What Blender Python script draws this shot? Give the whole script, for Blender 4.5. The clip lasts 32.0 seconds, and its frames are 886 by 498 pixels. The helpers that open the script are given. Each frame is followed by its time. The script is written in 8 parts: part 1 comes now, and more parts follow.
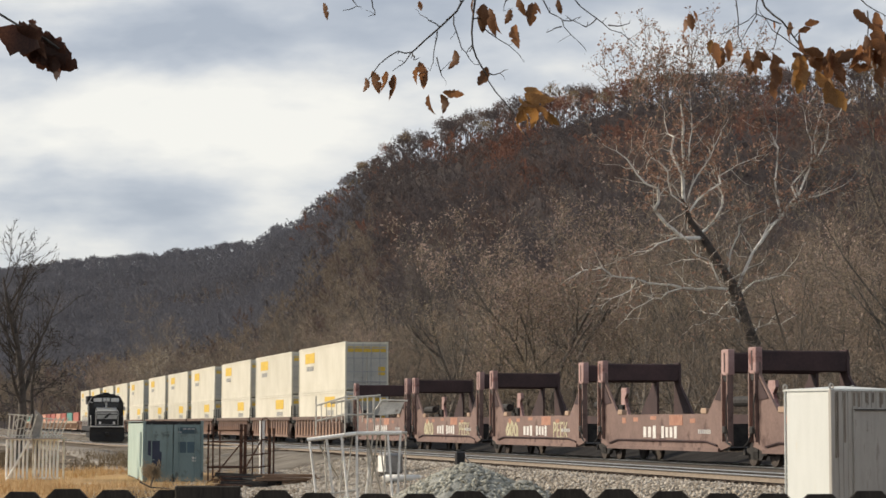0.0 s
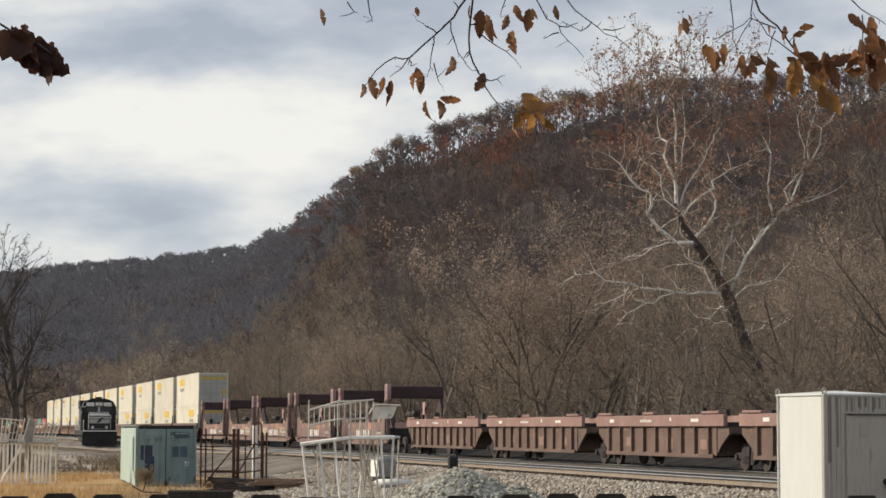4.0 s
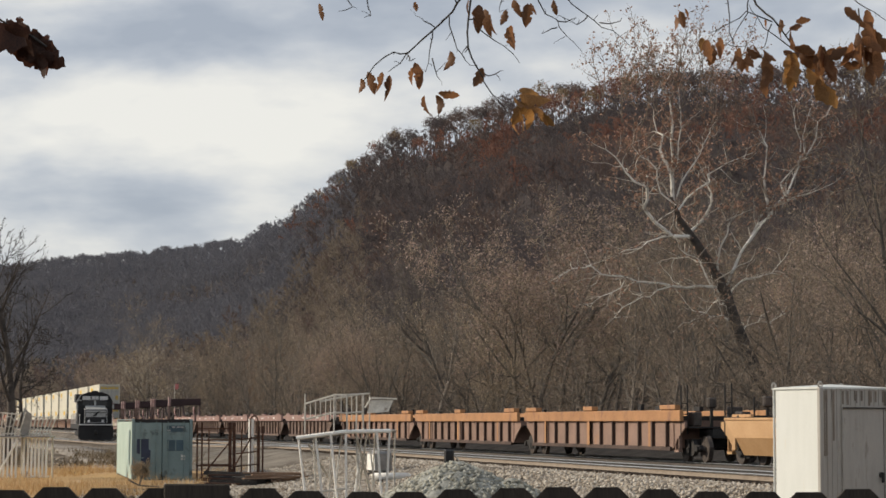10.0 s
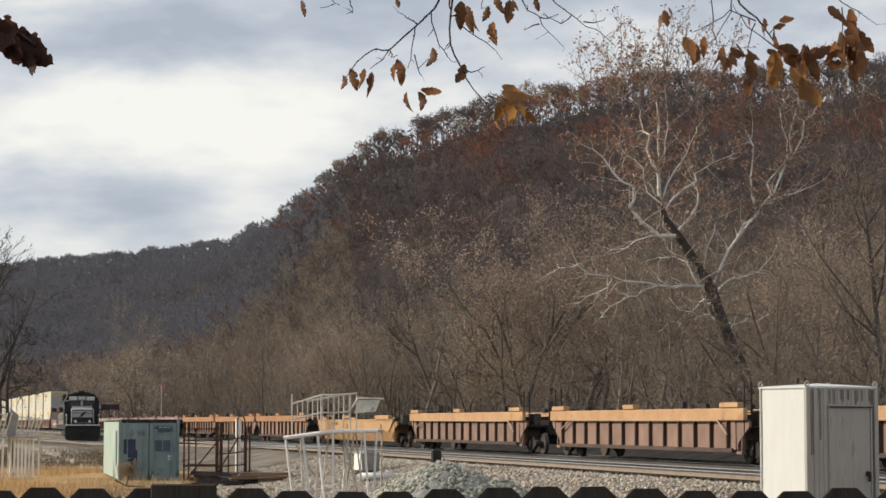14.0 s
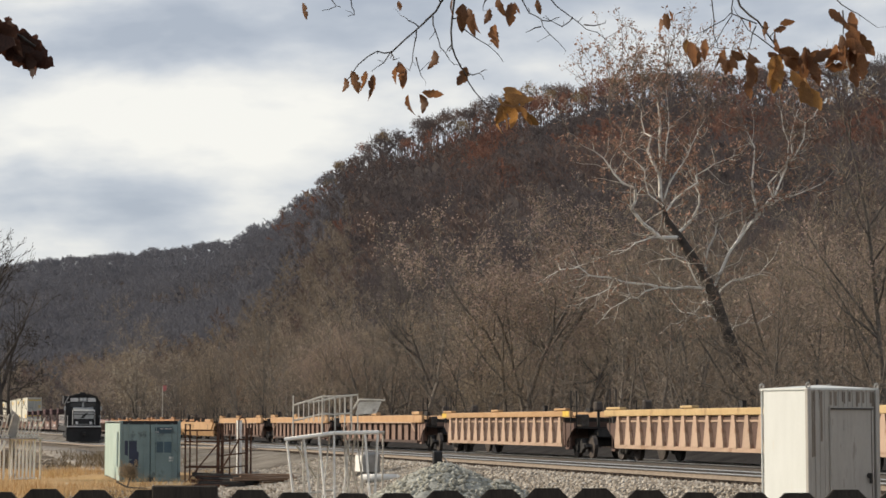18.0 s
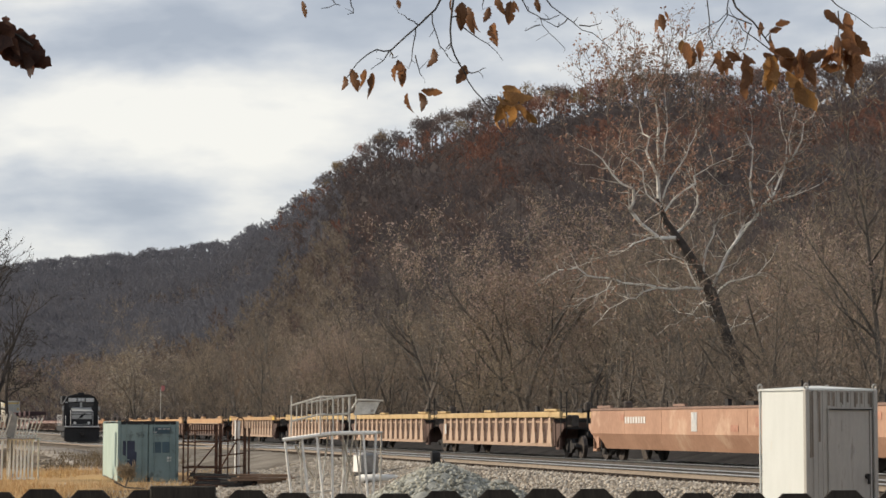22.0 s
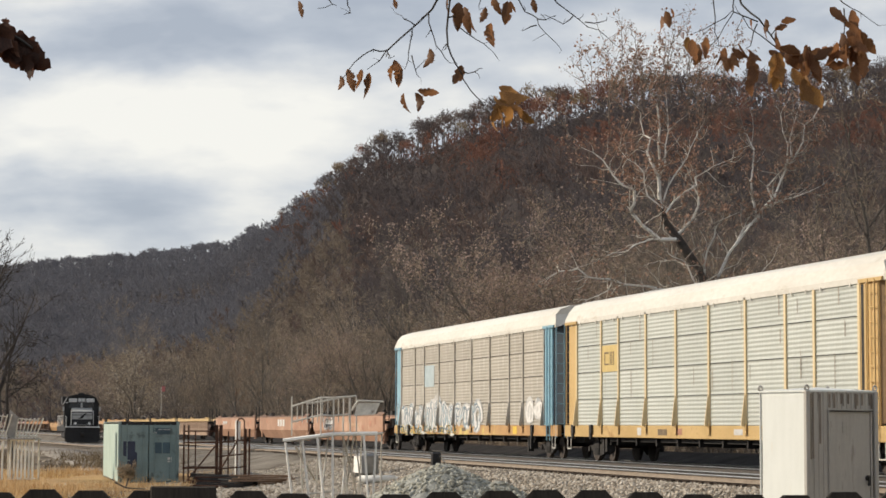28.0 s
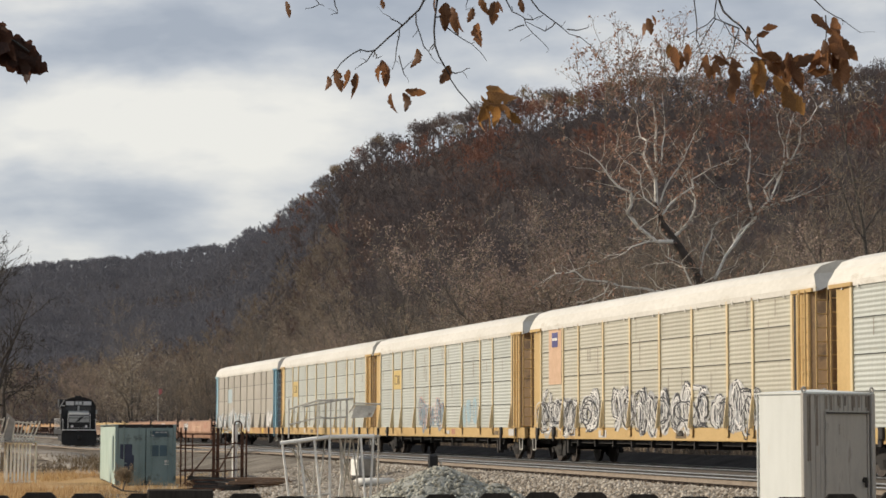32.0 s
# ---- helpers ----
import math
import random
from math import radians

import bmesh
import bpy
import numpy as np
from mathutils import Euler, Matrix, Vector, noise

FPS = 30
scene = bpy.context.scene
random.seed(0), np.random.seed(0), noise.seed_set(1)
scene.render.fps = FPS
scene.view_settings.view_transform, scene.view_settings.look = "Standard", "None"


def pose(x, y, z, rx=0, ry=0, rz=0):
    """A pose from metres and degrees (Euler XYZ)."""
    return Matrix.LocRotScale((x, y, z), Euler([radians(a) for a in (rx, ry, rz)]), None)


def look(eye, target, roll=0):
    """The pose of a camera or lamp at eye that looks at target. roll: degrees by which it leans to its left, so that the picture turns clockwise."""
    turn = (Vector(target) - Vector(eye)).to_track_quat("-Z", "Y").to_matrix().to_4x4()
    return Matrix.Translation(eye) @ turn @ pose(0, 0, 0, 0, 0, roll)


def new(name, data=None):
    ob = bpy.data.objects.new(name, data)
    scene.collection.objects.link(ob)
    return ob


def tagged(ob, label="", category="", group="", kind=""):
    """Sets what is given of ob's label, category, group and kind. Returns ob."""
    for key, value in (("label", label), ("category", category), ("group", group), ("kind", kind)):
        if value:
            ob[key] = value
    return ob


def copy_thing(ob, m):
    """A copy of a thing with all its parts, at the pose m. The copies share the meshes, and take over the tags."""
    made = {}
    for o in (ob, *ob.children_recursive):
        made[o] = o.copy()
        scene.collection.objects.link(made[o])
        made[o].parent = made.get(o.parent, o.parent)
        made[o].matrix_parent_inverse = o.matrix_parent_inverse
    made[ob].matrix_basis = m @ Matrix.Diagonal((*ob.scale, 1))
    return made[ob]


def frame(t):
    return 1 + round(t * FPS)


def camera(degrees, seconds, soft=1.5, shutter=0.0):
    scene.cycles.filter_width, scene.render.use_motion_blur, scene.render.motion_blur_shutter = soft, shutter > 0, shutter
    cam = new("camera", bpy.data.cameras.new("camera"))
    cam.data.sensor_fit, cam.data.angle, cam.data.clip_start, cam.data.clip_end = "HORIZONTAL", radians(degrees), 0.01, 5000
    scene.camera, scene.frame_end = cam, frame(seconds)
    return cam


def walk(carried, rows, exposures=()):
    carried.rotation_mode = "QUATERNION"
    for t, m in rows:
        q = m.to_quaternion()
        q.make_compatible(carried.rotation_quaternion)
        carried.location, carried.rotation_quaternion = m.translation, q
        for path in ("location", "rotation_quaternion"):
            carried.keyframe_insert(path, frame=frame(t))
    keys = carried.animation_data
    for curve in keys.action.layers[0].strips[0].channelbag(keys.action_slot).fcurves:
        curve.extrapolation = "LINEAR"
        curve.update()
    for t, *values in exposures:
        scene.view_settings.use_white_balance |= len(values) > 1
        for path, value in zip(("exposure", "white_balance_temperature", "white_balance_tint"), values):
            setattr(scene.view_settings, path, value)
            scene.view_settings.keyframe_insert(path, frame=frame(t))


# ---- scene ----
# A freight train rolls away along a valley line, seen over a garden fence through a long lens.
EYE = 1.25          # eye height over the rail heads (z = 0)
cam = camera(22.73, 32.0, soft=1.6)


def aim(yaw, pitch, roll):
    """Camera pose: degrees turned to the left, upward, and leaning to its left."""
    return Matrix.Translation((0, 0, EYE)) @ pose(0, 0, 0, 0, 0, yaw) @ pose(0, 0, 0, 90 + pitch) @ pose(0, 0, 0, 0, 0, roll)


# seconds, yaw, pitch, roll of the hand-held camera
PATH = [
    (0, 0.703, 4.560, 0.13), (0.5, 0.665, 4.513, 0.15), (1, 0.630, 4.439, 0.14), (1.5, 0.610, 4.434, 0.16),
    (2, 0.532, 4.492, 0.16), (2.5, 0.521, 4.580, 0.13), (3, 0.518, 4.655, 0.12), (3.5, 0.485, 4.669, 0.14),
    (5.5, 0.707, 4.730, 0.15), (6, 0.565, 4.738, 0.14), (6.5, 0.410, 4.722, 0.13), (7, 0.343, 4.671, 0.12),
    (7.5, 0.331, 4.564, 0.09), (8, 0.214, 4.459, 0.05), (8.5, 0.164, 4.481, 0.04), (9, 0.269, 4.547, 0.06),
    (9.5, 0.406, 4.555, 0.09), (10, 0.420, 4.514, 0.13), (10.5, 0.315, 4.493, 0.14), (11, 0.265, 4.492, 0.12),
    (11.5, 0.249, 4.508, 0.08), (12, 0.188, 4.535, 0.07), (12.5, 0.137, 4.546, 0.04), (13, 0.115, 4.530, 0.01),
    (13.5, 0.082, 4.507, 0.01), (14, 0.077, 4.507, 0.03), (14.5, 0.092, 4.509, 0.03), (16.5, 0.062, 4.530, 0.02),
    (17, 0.069, 4.537, 0.02), (17.5, 0.094, 4.545, 0.04), (18, 0.109, 4.547, 0.05), (18.5, 0.101, 4.574, 0.04),
    (19, 0.092, 4.575, 0.02), (19.5, 0.094, 4.553, 0.02), (20, 0.107, 4.553, 0.01), (20.5, 0.114, 4.503, 0.03),
    (21, 0.094, 4.486, 0.05), (21.5, 0.091, 4.528, 0.07), (22, 0.063, 4.557, 0.09), (22.5, -0.002, 4.528, 0.09),
    (23, 0.041, 4.505, 0.10), (23.5, 0.065, 4.508, 0.13), (24, 0.059, 4.514, 0.18), (24.5, 0.074, 4.510, 0.20),
    (25, 0.087, 4.515, 0.17), (25.5, 0.067, 4.558, 0.15), (27.5, 0.107, 4.583, 0.19), (28, 0.084, 4.583, 0.19),
    (28.5, 0.067, 4.600, 0.13), (29, 0.054, 4.580, 0.10), (29.5, 0.045, 4.558, 0.11), (30, 0.067, 4.558, 0.14),
    (30.5, 0.103, 4.585, 0.20), (31, 0.088, 4.615, 0.20), (31.5, 0.056, 4.648, 0.16), (32, -0.000, 4.647, 0.11),
]
ROLL = 0.0
EXPOSURES = [(0, 0.05), (3.5, 0.03), (6, -0.07), (11, -0.07), (13.5, 0.07), (25, 0.06), (29, 0.04), (31, -0.05), (32, -0.08)]
walk(cam, [(t, aim(y, p, r + ROLL)) for t, y, p, r in PATH], EXPOSURES)

# ---- light: broken cloud, a low sun from the left ----
SUN_AZ = (-0.975, 0.22)      # horizontal way towards the sun
SUN_EL = 27.0
sun_way = Vector((SUN_AZ[0] * math.cos(radians(SUN_EL)), SUN_AZ[1] * math.cos(radians(SUN_EL)), math.sin(radians(SUN_EL))))
sun = new("sun", bpy.data.lights.new("sun", "SUN"))
sun.data.energy, sun.data.angle, sun.data.color = 4.1, radians(0.6), (1.0, 0.88, 0.72)
sun.matrix_basis = look(sun_way * 50, (0, 0, 0))


def make_world():
    w = bpy.data.worlds.new("sky")
    w.use_nodes = True
    scene.world = w
    nt = w.node_tree
    nt.nodes.clear()
    n, l = nt.nodes.new, nt.links.new
    out, bg = n("ShaderNodeOutputWorld"), n("ShaderNodeBackground")
    sky = n("ShaderNodeTexSky")
    sky.sky_type, sky.sun_disc = "NISHITA", False
    sky.sun_elevation, sky.sun_rotation = radians(SUN_EL), math.atan2(SUN_AZ[0], SUN_AZ[1])
    tc, mp = n("ShaderNodeTexCoord"), n("ShaderNodeMapping")
    l(tc.outputs["Generated"], mp.inputs["Vector"])
    mp.inputs["Scale"].default_value = (1.0, 1.0, 2.6)
    mp.inputs["Location"].default_value = CLOUD_AT
    big, fine = n("ShaderNodeTexNoise"), n("ShaderNodeTexNoise")
    big.inputs["Scale"].default_value, big.inputs["Detail"].default_value, big.inputs["Roughness"].default_value = 7.0, 5.0, 0.5
    big.inputs["Distortion"].default_value = 0.35
    fine.inputs["Scale"].default_value, fine.inputs["Detail"].default_value = 24.0, 6.0
    l(mp.outputs[0], big.inputs["Vector"])
    l(mp.outputs[0], fine.inputs["Vector"])
    mixn = n("ShaderNodeMix")
    mixn.inputs["Factor"].default_value = 0.3
    l(big.outputs["Fac"], mixn.inputs["A"])
    l(fine.outputs["Fac"], mixn.inputs["B"])
    ramp = n("ShaderNodeValToRGB")
    el = ramp.color_ramp.elements
    el[0].position, el[0].color = 0.34, (0.43, 0.475, 0.55, 1)
    el[1].position, el[1].color = 0.66, (0.965, 0.945, 0.885, 1)
    for p, c in ((0.42, (0.52, 0.56, 0.625, 1)), (0.49, (0.645, 0.672, 0.71, 1)), (0.57, (0.82, 0.82, 0.805, 1))):
        e = el.new(p)
        e.color = c
    sep = n("ShaderNodeSeparateXYZ")
    l(tc.outputs["Generated"], sep.inputs[0])
    over = n("ShaderNodeMapRange")
    over.inputs["From Min"].default_value, over.inputs["From Max"].default_value = 0.2, 0.6
    over.inputs["To Min"].default_value, over.inputs["To Max"].default_value = 0.0, -0.16
    l(sep.outputs["Z"], over.inputs["Value"])
    lift = n("ShaderNodeMath")
    l(mixn.outputs["Result"], lift.inputs[0])
    l(over.outputs["Result"], lift.inputs[1])
    # cloud banks: bright tops and shaded bases
    for at, reach, amount in CLOUD_BANKS:
        bm_, gr, mul, add = n("ShaderNodeMapping"), n("ShaderNodeTexGradient"), n("ShaderNodeMath"), n("ShaderNodeMath")
        bm_.vector_type, gr.gradient_type, mul.operation = "TEXTURE", "SPHERICAL", "MULTIPLY"
        bm_.inputs["Location"].default_value = (at[0], 1.0, at[1])
        bm_.inputs["Scale"].default_value = (reach[0], 0.6, reach[1])
        l(tc.outputs["Generated"], bm_.inputs["Vector"])
        l(bm_.outputs[0], gr.inputs["Vector"])
        l(gr.outputs["Fac"], mul.inputs[0])
        mul.inputs[1].default_value = amount
        l(lift.outputs[0], add.inputs[0])
        l(mul.outputs[0], add.inputs[1])
        lift = add
    l(lift.outputs[0], ramp.inputs["Fac"])
    scale = n("ShaderNodeVectorMath")
    scale.operation = "SCALE"
    scale.inputs["Scale"].default_value = 0.09
    l(sky.outputs[0], scale.inputs[0])
    blend = n("ShaderNodeMix")
    blend.data_type = "RGBA"
    blend.inputs["Factor"].default_value = 0.88
    l(scale.outputs[0], blend.inputs["A"])
    l(ramp.outputs["Color"], blend.inputs["B"])
    l(blend.outputs["Result"], bg.inputs["Color"])
    bg.inputs["Strength"].default_value = SKY_STRENGTH
    l(bg.outputs[0], out.inputs["Surface"])


CLOUD_AT = (0.35, 0.1, 0.55)
# aside and up of the middle, half width and half height, lighter or darker
CLOUD_BANKS = [
    ((-0.12, 0.142), (0.15, 0.035), 0.16), ((-0.085, 0.112), (0.07, 0.03), 0.14), ((-0.12, 0.172), (0.09, 0.018), -0.12),
    ((-0.17, 0.102), (0.08, 0.022), -0.16), ((0.03, 0.165), (0.09, 0.035), 0.17), ((-0.02, 0.197), (0.2, 0.016), -0.08), ((0.15, 0.185), (0.10, 0.05), -0.07), ((-0.06, 0.15), (0.06, 0.04), 0.06),
]
SKY_STRENGTH = 1.0
make_world()

# ---- materials ----
MATS = {}


def mat(name, dark, light, scale=3.0, rough=0.7, metal=0.0, bump=0.25, fine=40.0, stains=None, stain_scale=1.2, stain_at=0.6, vary=0.12, stretch=(1, 1, 1), through_leaf=False):
    """Two tones mixed by coarse and fine noise, stains with their own shape, a slight difference from object to object, and relief."""
    if name in MATS:
        return MATS[name]
    m = bpy.data.materials.new(name)
    m.use_nodes = True
    nt = m.node_tree
    n, l = nt.nodes.new, nt.links.new
    b = nt.nodes["Principled BSDF"]
    tc, mp = n("ShaderNodeTexCoord"), n("ShaderNodeMapping")
    mp.inputs["Scale"].default_value = stretch
    l(tc.outputs["Object"], mp.inputs["Vector"])
    n1, n2 = n("ShaderNodeTexNoise"), n("ShaderNodeTexNoise")
    n1.inputs["Scale"].default_value, n1.inputs["Detail"].default_value = scale, 5.0
    n2.inputs["Scale"].default_value, n2.inputs["Detail"].default_value = fine, 3.0
    l(mp.outputs[0], n1.inputs["Vector"])
    l(mp.outputs[0], n2.inputs["Vector"])
    mx = n("ShaderNodeMix")
    mx.inputs["Factor"].default_value = 0.35
    l(n1.outputs["Fac"], mx.inputs["A"])
    l(n2.outputs["Fac"], mx.inputs["B"])
    rp = n("ShaderNodeValToRGB")
    rp.color_ramp.elements[0].position, rp.color_ramp.elements[0].color = 0.36, (*dark, 1)
    rp.color_ramp.elements[1].position, rp.color_ramp.elements[1].color = 0.64, (*light, 1)
    l(mx.outputs["Result"], rp.inputs["Fac"])
    colour = rp.outputs["Color"]
    if stains:
        n3, r3 = n("ShaderNodeTexNoise"), n("ShaderNodeMapRange")
        n3.inputs["Scale"].default_value, n3.inputs["Detail"].default_value, n3.inputs["Roughness"].default_value = stain_scale, 8.0, 0.65
        l(mp.outputs[0], n3.inputs["Vector"])
        r3.inputs["From Min"].default_value, r3.inputs["From Max"].default_value = stain_at - 0.05, stain_at + 0.05
        l(n3.outputs["Fac"], r3.inputs["Value"])
        m3 = n("ShaderNodeMix")
        m3.data_type = "RGBA"
        l(r3.outputs["Result"], m3.inputs["Factor"])
        l(colour, m3.inputs["A"])
        m3.inputs["B"].default_value = (*stains, 1)
        colour = m3.outputs["Result"]
    if vary:
        oi, r4, hs = n("ShaderNodeObjectInfo"), n("ShaderNodeMapRange"), n("ShaderNodeHueSaturation")
        r4.inputs["To Min"].default_value, r4.inputs["To Max"].default_value = 1 - vary, 1 + vary
        l(oi.outputs["Random"], r4.inputs["Value"])
        l(r4.outputs["Result"], hs.inputs["Value"])
        l(colour, hs.inputs["Color"])
        colour = hs.outputs["Color"]
    l(colour, b.inputs["Base Color"])
    b.inputs["Roughness"].default_value, b.inputs["Metallic"].default_value = rough, metal
    if bump:
        bp = n("ShaderNodeBump")
        bp.inputs["Strength"].default_value, bp.inputs["Distance"].default_value = bump, 0.02
        l(n2.outputs["Fac"], bp.inputs["Height"])
        l(bp.outputs[0], b.inputs["Normal"])
    if through_leaf:
        tr, ad = n("ShaderNodeBsdfTranslucent"), n("ShaderNodeMixShader")
        ad.inputs[0].default_value = 0.55
        l(colour, tr.inputs["Color"])
        l(b.outputs[0], ad.inputs[1])
        l(tr.outputs[0], ad.inputs[2])
        l(ad.outputs[0], nt.nodes["Material Output"].inputs["Surface"])
    MATS[name] = m
    return m


def island(name, tones, rough=0.9, translucent=0.0, drift=0.045, share=0.45):
    """Foliage and stones: every separate piece takes one of the tones at random, with a broad drift over the ground."""
    if name in MATS:
        return MATS[name]
    m = bpy.data.materials.new(name)
    m.use_nodes = True
    nt = m.node_tree
    n, l = nt.nodes.new, nt.links.new
    b = nt.nodes["Principled BSDF"]
    ge, rp = n("ShaderNodeNewGeometry"), n("ShaderNodeValToRGB")
    tc, no = n("ShaderNodeTexCoord"), n("ShaderNodeTexNoise")
    no.inputs["Scale"].default_value, no.inputs["Detail"].default_value = drift, 3.0
    l(tc.outputs["Object"], no.inputs["Vector"])
    ad = n("ShaderNodeMix")
    ad.inputs["Factor"].default_value = share
    l(ge.outputs["Random Per Island"], ad.inputs["A"])
    l(no.outputs["Fac"], ad.inputs["B"])
    el = rp.color_ramp.elements
    while len(el) < len(tones):
        el.new(0.5)
    for i, c in enumerate(tones):
        el[i].position, el[i].color = 0.22 + 0.56 * i / (len(tones) - 1), (*c, 1)
    l(ad.outputs["Result"], rp.inputs["Fac"])
    oi, r4, hs = n("ShaderNodeObjectInfo"), n("ShaderNodeMapRange"), n("ShaderNodeHueSaturation")
    r4.inputs["To Min"].default_value, r4.inputs["To Max"].default_value = 0.8, 1.2
    l(oi.outputs["Random"], r4.inputs["Value"])
    l(r4.outputs["Result"], hs.inputs["Value"])
    l(rp.outputs["Color"], hs.inputs["Color"])
    l(hs.outputs["Color"], b.inputs["Base Color"])
    b.inputs["Roughness"].default_value = rough
    b.inputs["Specular IOR Level"].default_value = 0.2
    if translucent:
        tr, mx = n("ShaderNodeBsdfTranslucent"), n("ShaderNodeMixShader")
        mx.inputs[0].default_value = translucent
        l(hs.outputs["Color"], tr.inputs["Color"])
        l(b.outputs[0], mx.inputs[1])
        l(tr.outputs[0], mx.inputs[2])
        l(mx.outputs[0], nt.nodes["Material Output"].inputs["Surface"])
    MATS[name] = m
    return m


STEEL_DARK = mat("grimy_steel", (0.012, 0.011, 0.011), (0.045, 0.04, 0.036), 4, 0.75, 0.2)
WHEEL_STEEL = mat("wheel_steel", (0.05, 0.04, 0.035), (0.12, 0.10, 0.085), 6, 0.6, 0.5)
RAIL_STEEL = mat("rail_steel", (0.20, 0.152, 0.108), (0.30, 0.24, 0.178), 5, 0.7, 0.0)
RAIL_SHADED = mat("oily_rail", (0.03, 0.025, 0.021), (0.07, 0.058, 0.048), 5, 0.7, 0.0)
# bank behind the train, its shade put into the dark colour
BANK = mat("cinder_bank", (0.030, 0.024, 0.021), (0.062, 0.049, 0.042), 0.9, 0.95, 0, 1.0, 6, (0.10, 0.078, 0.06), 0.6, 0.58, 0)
RAIL_HEAD = mat("rail_head", (0.42, 0.41, 0.40), (0.6, 0.59, 0.57), 3, 0.28, 0.9, 0.05)
TIE_WOOD = mat("tie_wood", (0.05, 0.04, 0.032), (0.13, 0.10, 0.08), 6, 0.9)
BALLAST = island("ballast_stone", [(0.19, 0.16, 0.125), (0.32, 0.275, 0.22), (0.42, 0.37, 0.305), (0.55, 0.50, 0.43)])
BED = mat("ballast_bed", (0.11, 0.095, 0.076), (0.27, 0.24, 0.20), 0.5, 0.95, 0, 1.0, 9, (0.11, 0.09, 0.075), 0.3, 0.6, 0)
OILED_SHADED = mat("oiled_ballast", (0.022, 0.02, 0.019), (0.055, 0.05, 0.046), 0.8, 0.95, 0, 1.0, 9, (0.09, 0.08, 0.07), 0.5, 0.66, 0)
MID_BED = mat("greasy_ballast", (0.05, 0.044, 0.038), (0.12, 0.105, 0.09), 0.8, 0.95, 0, 1.0, 9, (0.17, 0.15, 0.13), 0.5, 0.64, 0)
PILE_STONE = island("pile_stone", [(0.20, 0.19, 0.155), (0.34, 0.33, 0.275), (0.47, 0.455, 0.38), (0.62, 0.605, 0.52)])
GROUND = mat("leaf_litter", (0.055, 0.046, 0.043), (0.075, 0.063, 0.058), 0.08, 0.95, 0, 0.8, 3.0, (0.045, 0.037, 0.034), 0.05, 0.56, 0)
RUBBLE = island("yard_rubble", [(0.07, 0.055, 0.04), (0.16, 0.125, 0.09), (0.28, 0.235, 0.18), (0.46, 0.41, 0.34)])
YARD = mat("yard_dirt", (0.105, 0.084, 0.064), (0.26, 0.218, 0.17), 0.35, 0.95, 0, 1.0, 6.0, (0.075, 0.058, 0.043), 0.22, 0.55, 0)
ROADM = mat("access_road", (0.22, 0.195, 0.165), (0.36, 0.325, 0.28), 0.4, 0.95, 0, 0.6, 8, (0.2, 0.17, 0.14), 0.3, 0.6, 0)
STRAW = mat("matted_straw", (0.40, 0.25, 0.12), (0.56, 0.38, 0.20), 1.5, 0.95, 0, 1.0, 14, (0.26, 0.18, 0.10), 0.5, 0.6, 0)
LEAVES_PALE = island("leaves_pale", [(0.343, 0.288, 0.225), (0.468, 0.405, 0.324), (0.594, 0.522, 0.432)], 0.85, 0.3)
DRY_GRASS = island("dry_grass", [(0.40, 0.235, 0.10), (0.54, 0.345, 0.16), (0.64, 0.45, 0.23), (0.74, 0.57, 0.34)], 0.9, 0.25)
WEEDS = island("dead_weeds", [(0.10, 0.075, 0.045), (0.17, 0.125, 0.075), (0.27, 0.20, 0.12)], 0.9, 0.15)
FENCE_WOOD = mat("fence_wood", (0.026, 0.02, 0.014), (0.066, 0.052, 0.038), 5, 0.9, 0, 0.5, 60, stretch=(8, 8, 0.6))
BARK = mat("bark", (0.085, 0.072, 0.059), (0.215, 0.182, 0.148), 3, 0.95, 0, 0.8, 12, vary=0.25)
BARK_PALE = mat("sycamore_bark", (0.70, 0.66, 0.58), (0.88, 0.85, 0.78), 1.2, 0.9, 0, 0.4, 6, (0.26, 0.21, 0.16), 0.8, 0.61)
BARK_SHAGGY = mat("sycamore_lower_bark", (0.035, 0.03, 0.026), (0.11, 0.09, 0.075), 1.5, 0.95, 0, 0.8, 7)
TWIGS = island("twigs_tan", [(0.247, 0.195, 0.137), (0.337, 0.265, 0.186), (0.425, 0.337, 0.234), (0.508, 0.405, 0.285)], 0.9, 0.2)
TWIGS_BROWN = island("twigs_brown", [(0.178, 0.138, 0.104), (0.243, 0.189, 0.142), (0.308, 0.243, 0.179), (0.382, 0.302, 0.223)], 0.9, 0.2)
TWIGS_GREY = island("twigs_grey", [(0.164, 0.138, 0.112), (0.240, 0.201, 0.162), (0.323, 0.274, 0.221)], 0.9, 0.1)
LEAVES_STRAW = island("leaves_straw", [(0.220, 0.171, 0.116), (0.319, 0.251, 0.171), (0.407, 0.327, 0.226), (0.506, 0.424, 0.303)], 0.85, 0.3)
TWIGS_DARK = island("twigs_dark", [(0.045, 0.038, 0.033), (0.075, 0.064, 0.055), (0.11, 0.094, 0.08)], 0.9, 0.1)
LEAVES_BUFF = island("leaves_buff", [(0.293, 0.214, 0.171), (0.392, 0.292, 0.237), (0.490, 0.374, 0.317)], 0.85, 0.3)
BRANCH_TAN = mat("sycamore_branch_bark", (0.48, 0.44, 0.375), (0.70, 0.655, 0.575), 1.5, 0.9, 0, 0.3, 6)
TWIG_WOOD = mat("sycamore_twigs", (0.13, 0.105, 0.085), (0.26, 0.215, 0.175), 2, 0.9)
SEED_BALLS = island("seed_balls", [(0.205, 0.128, 0.090), (0.347, 0.210, 0.150), (0.520, 0.330, 0.240)], 0.9, 0.3)
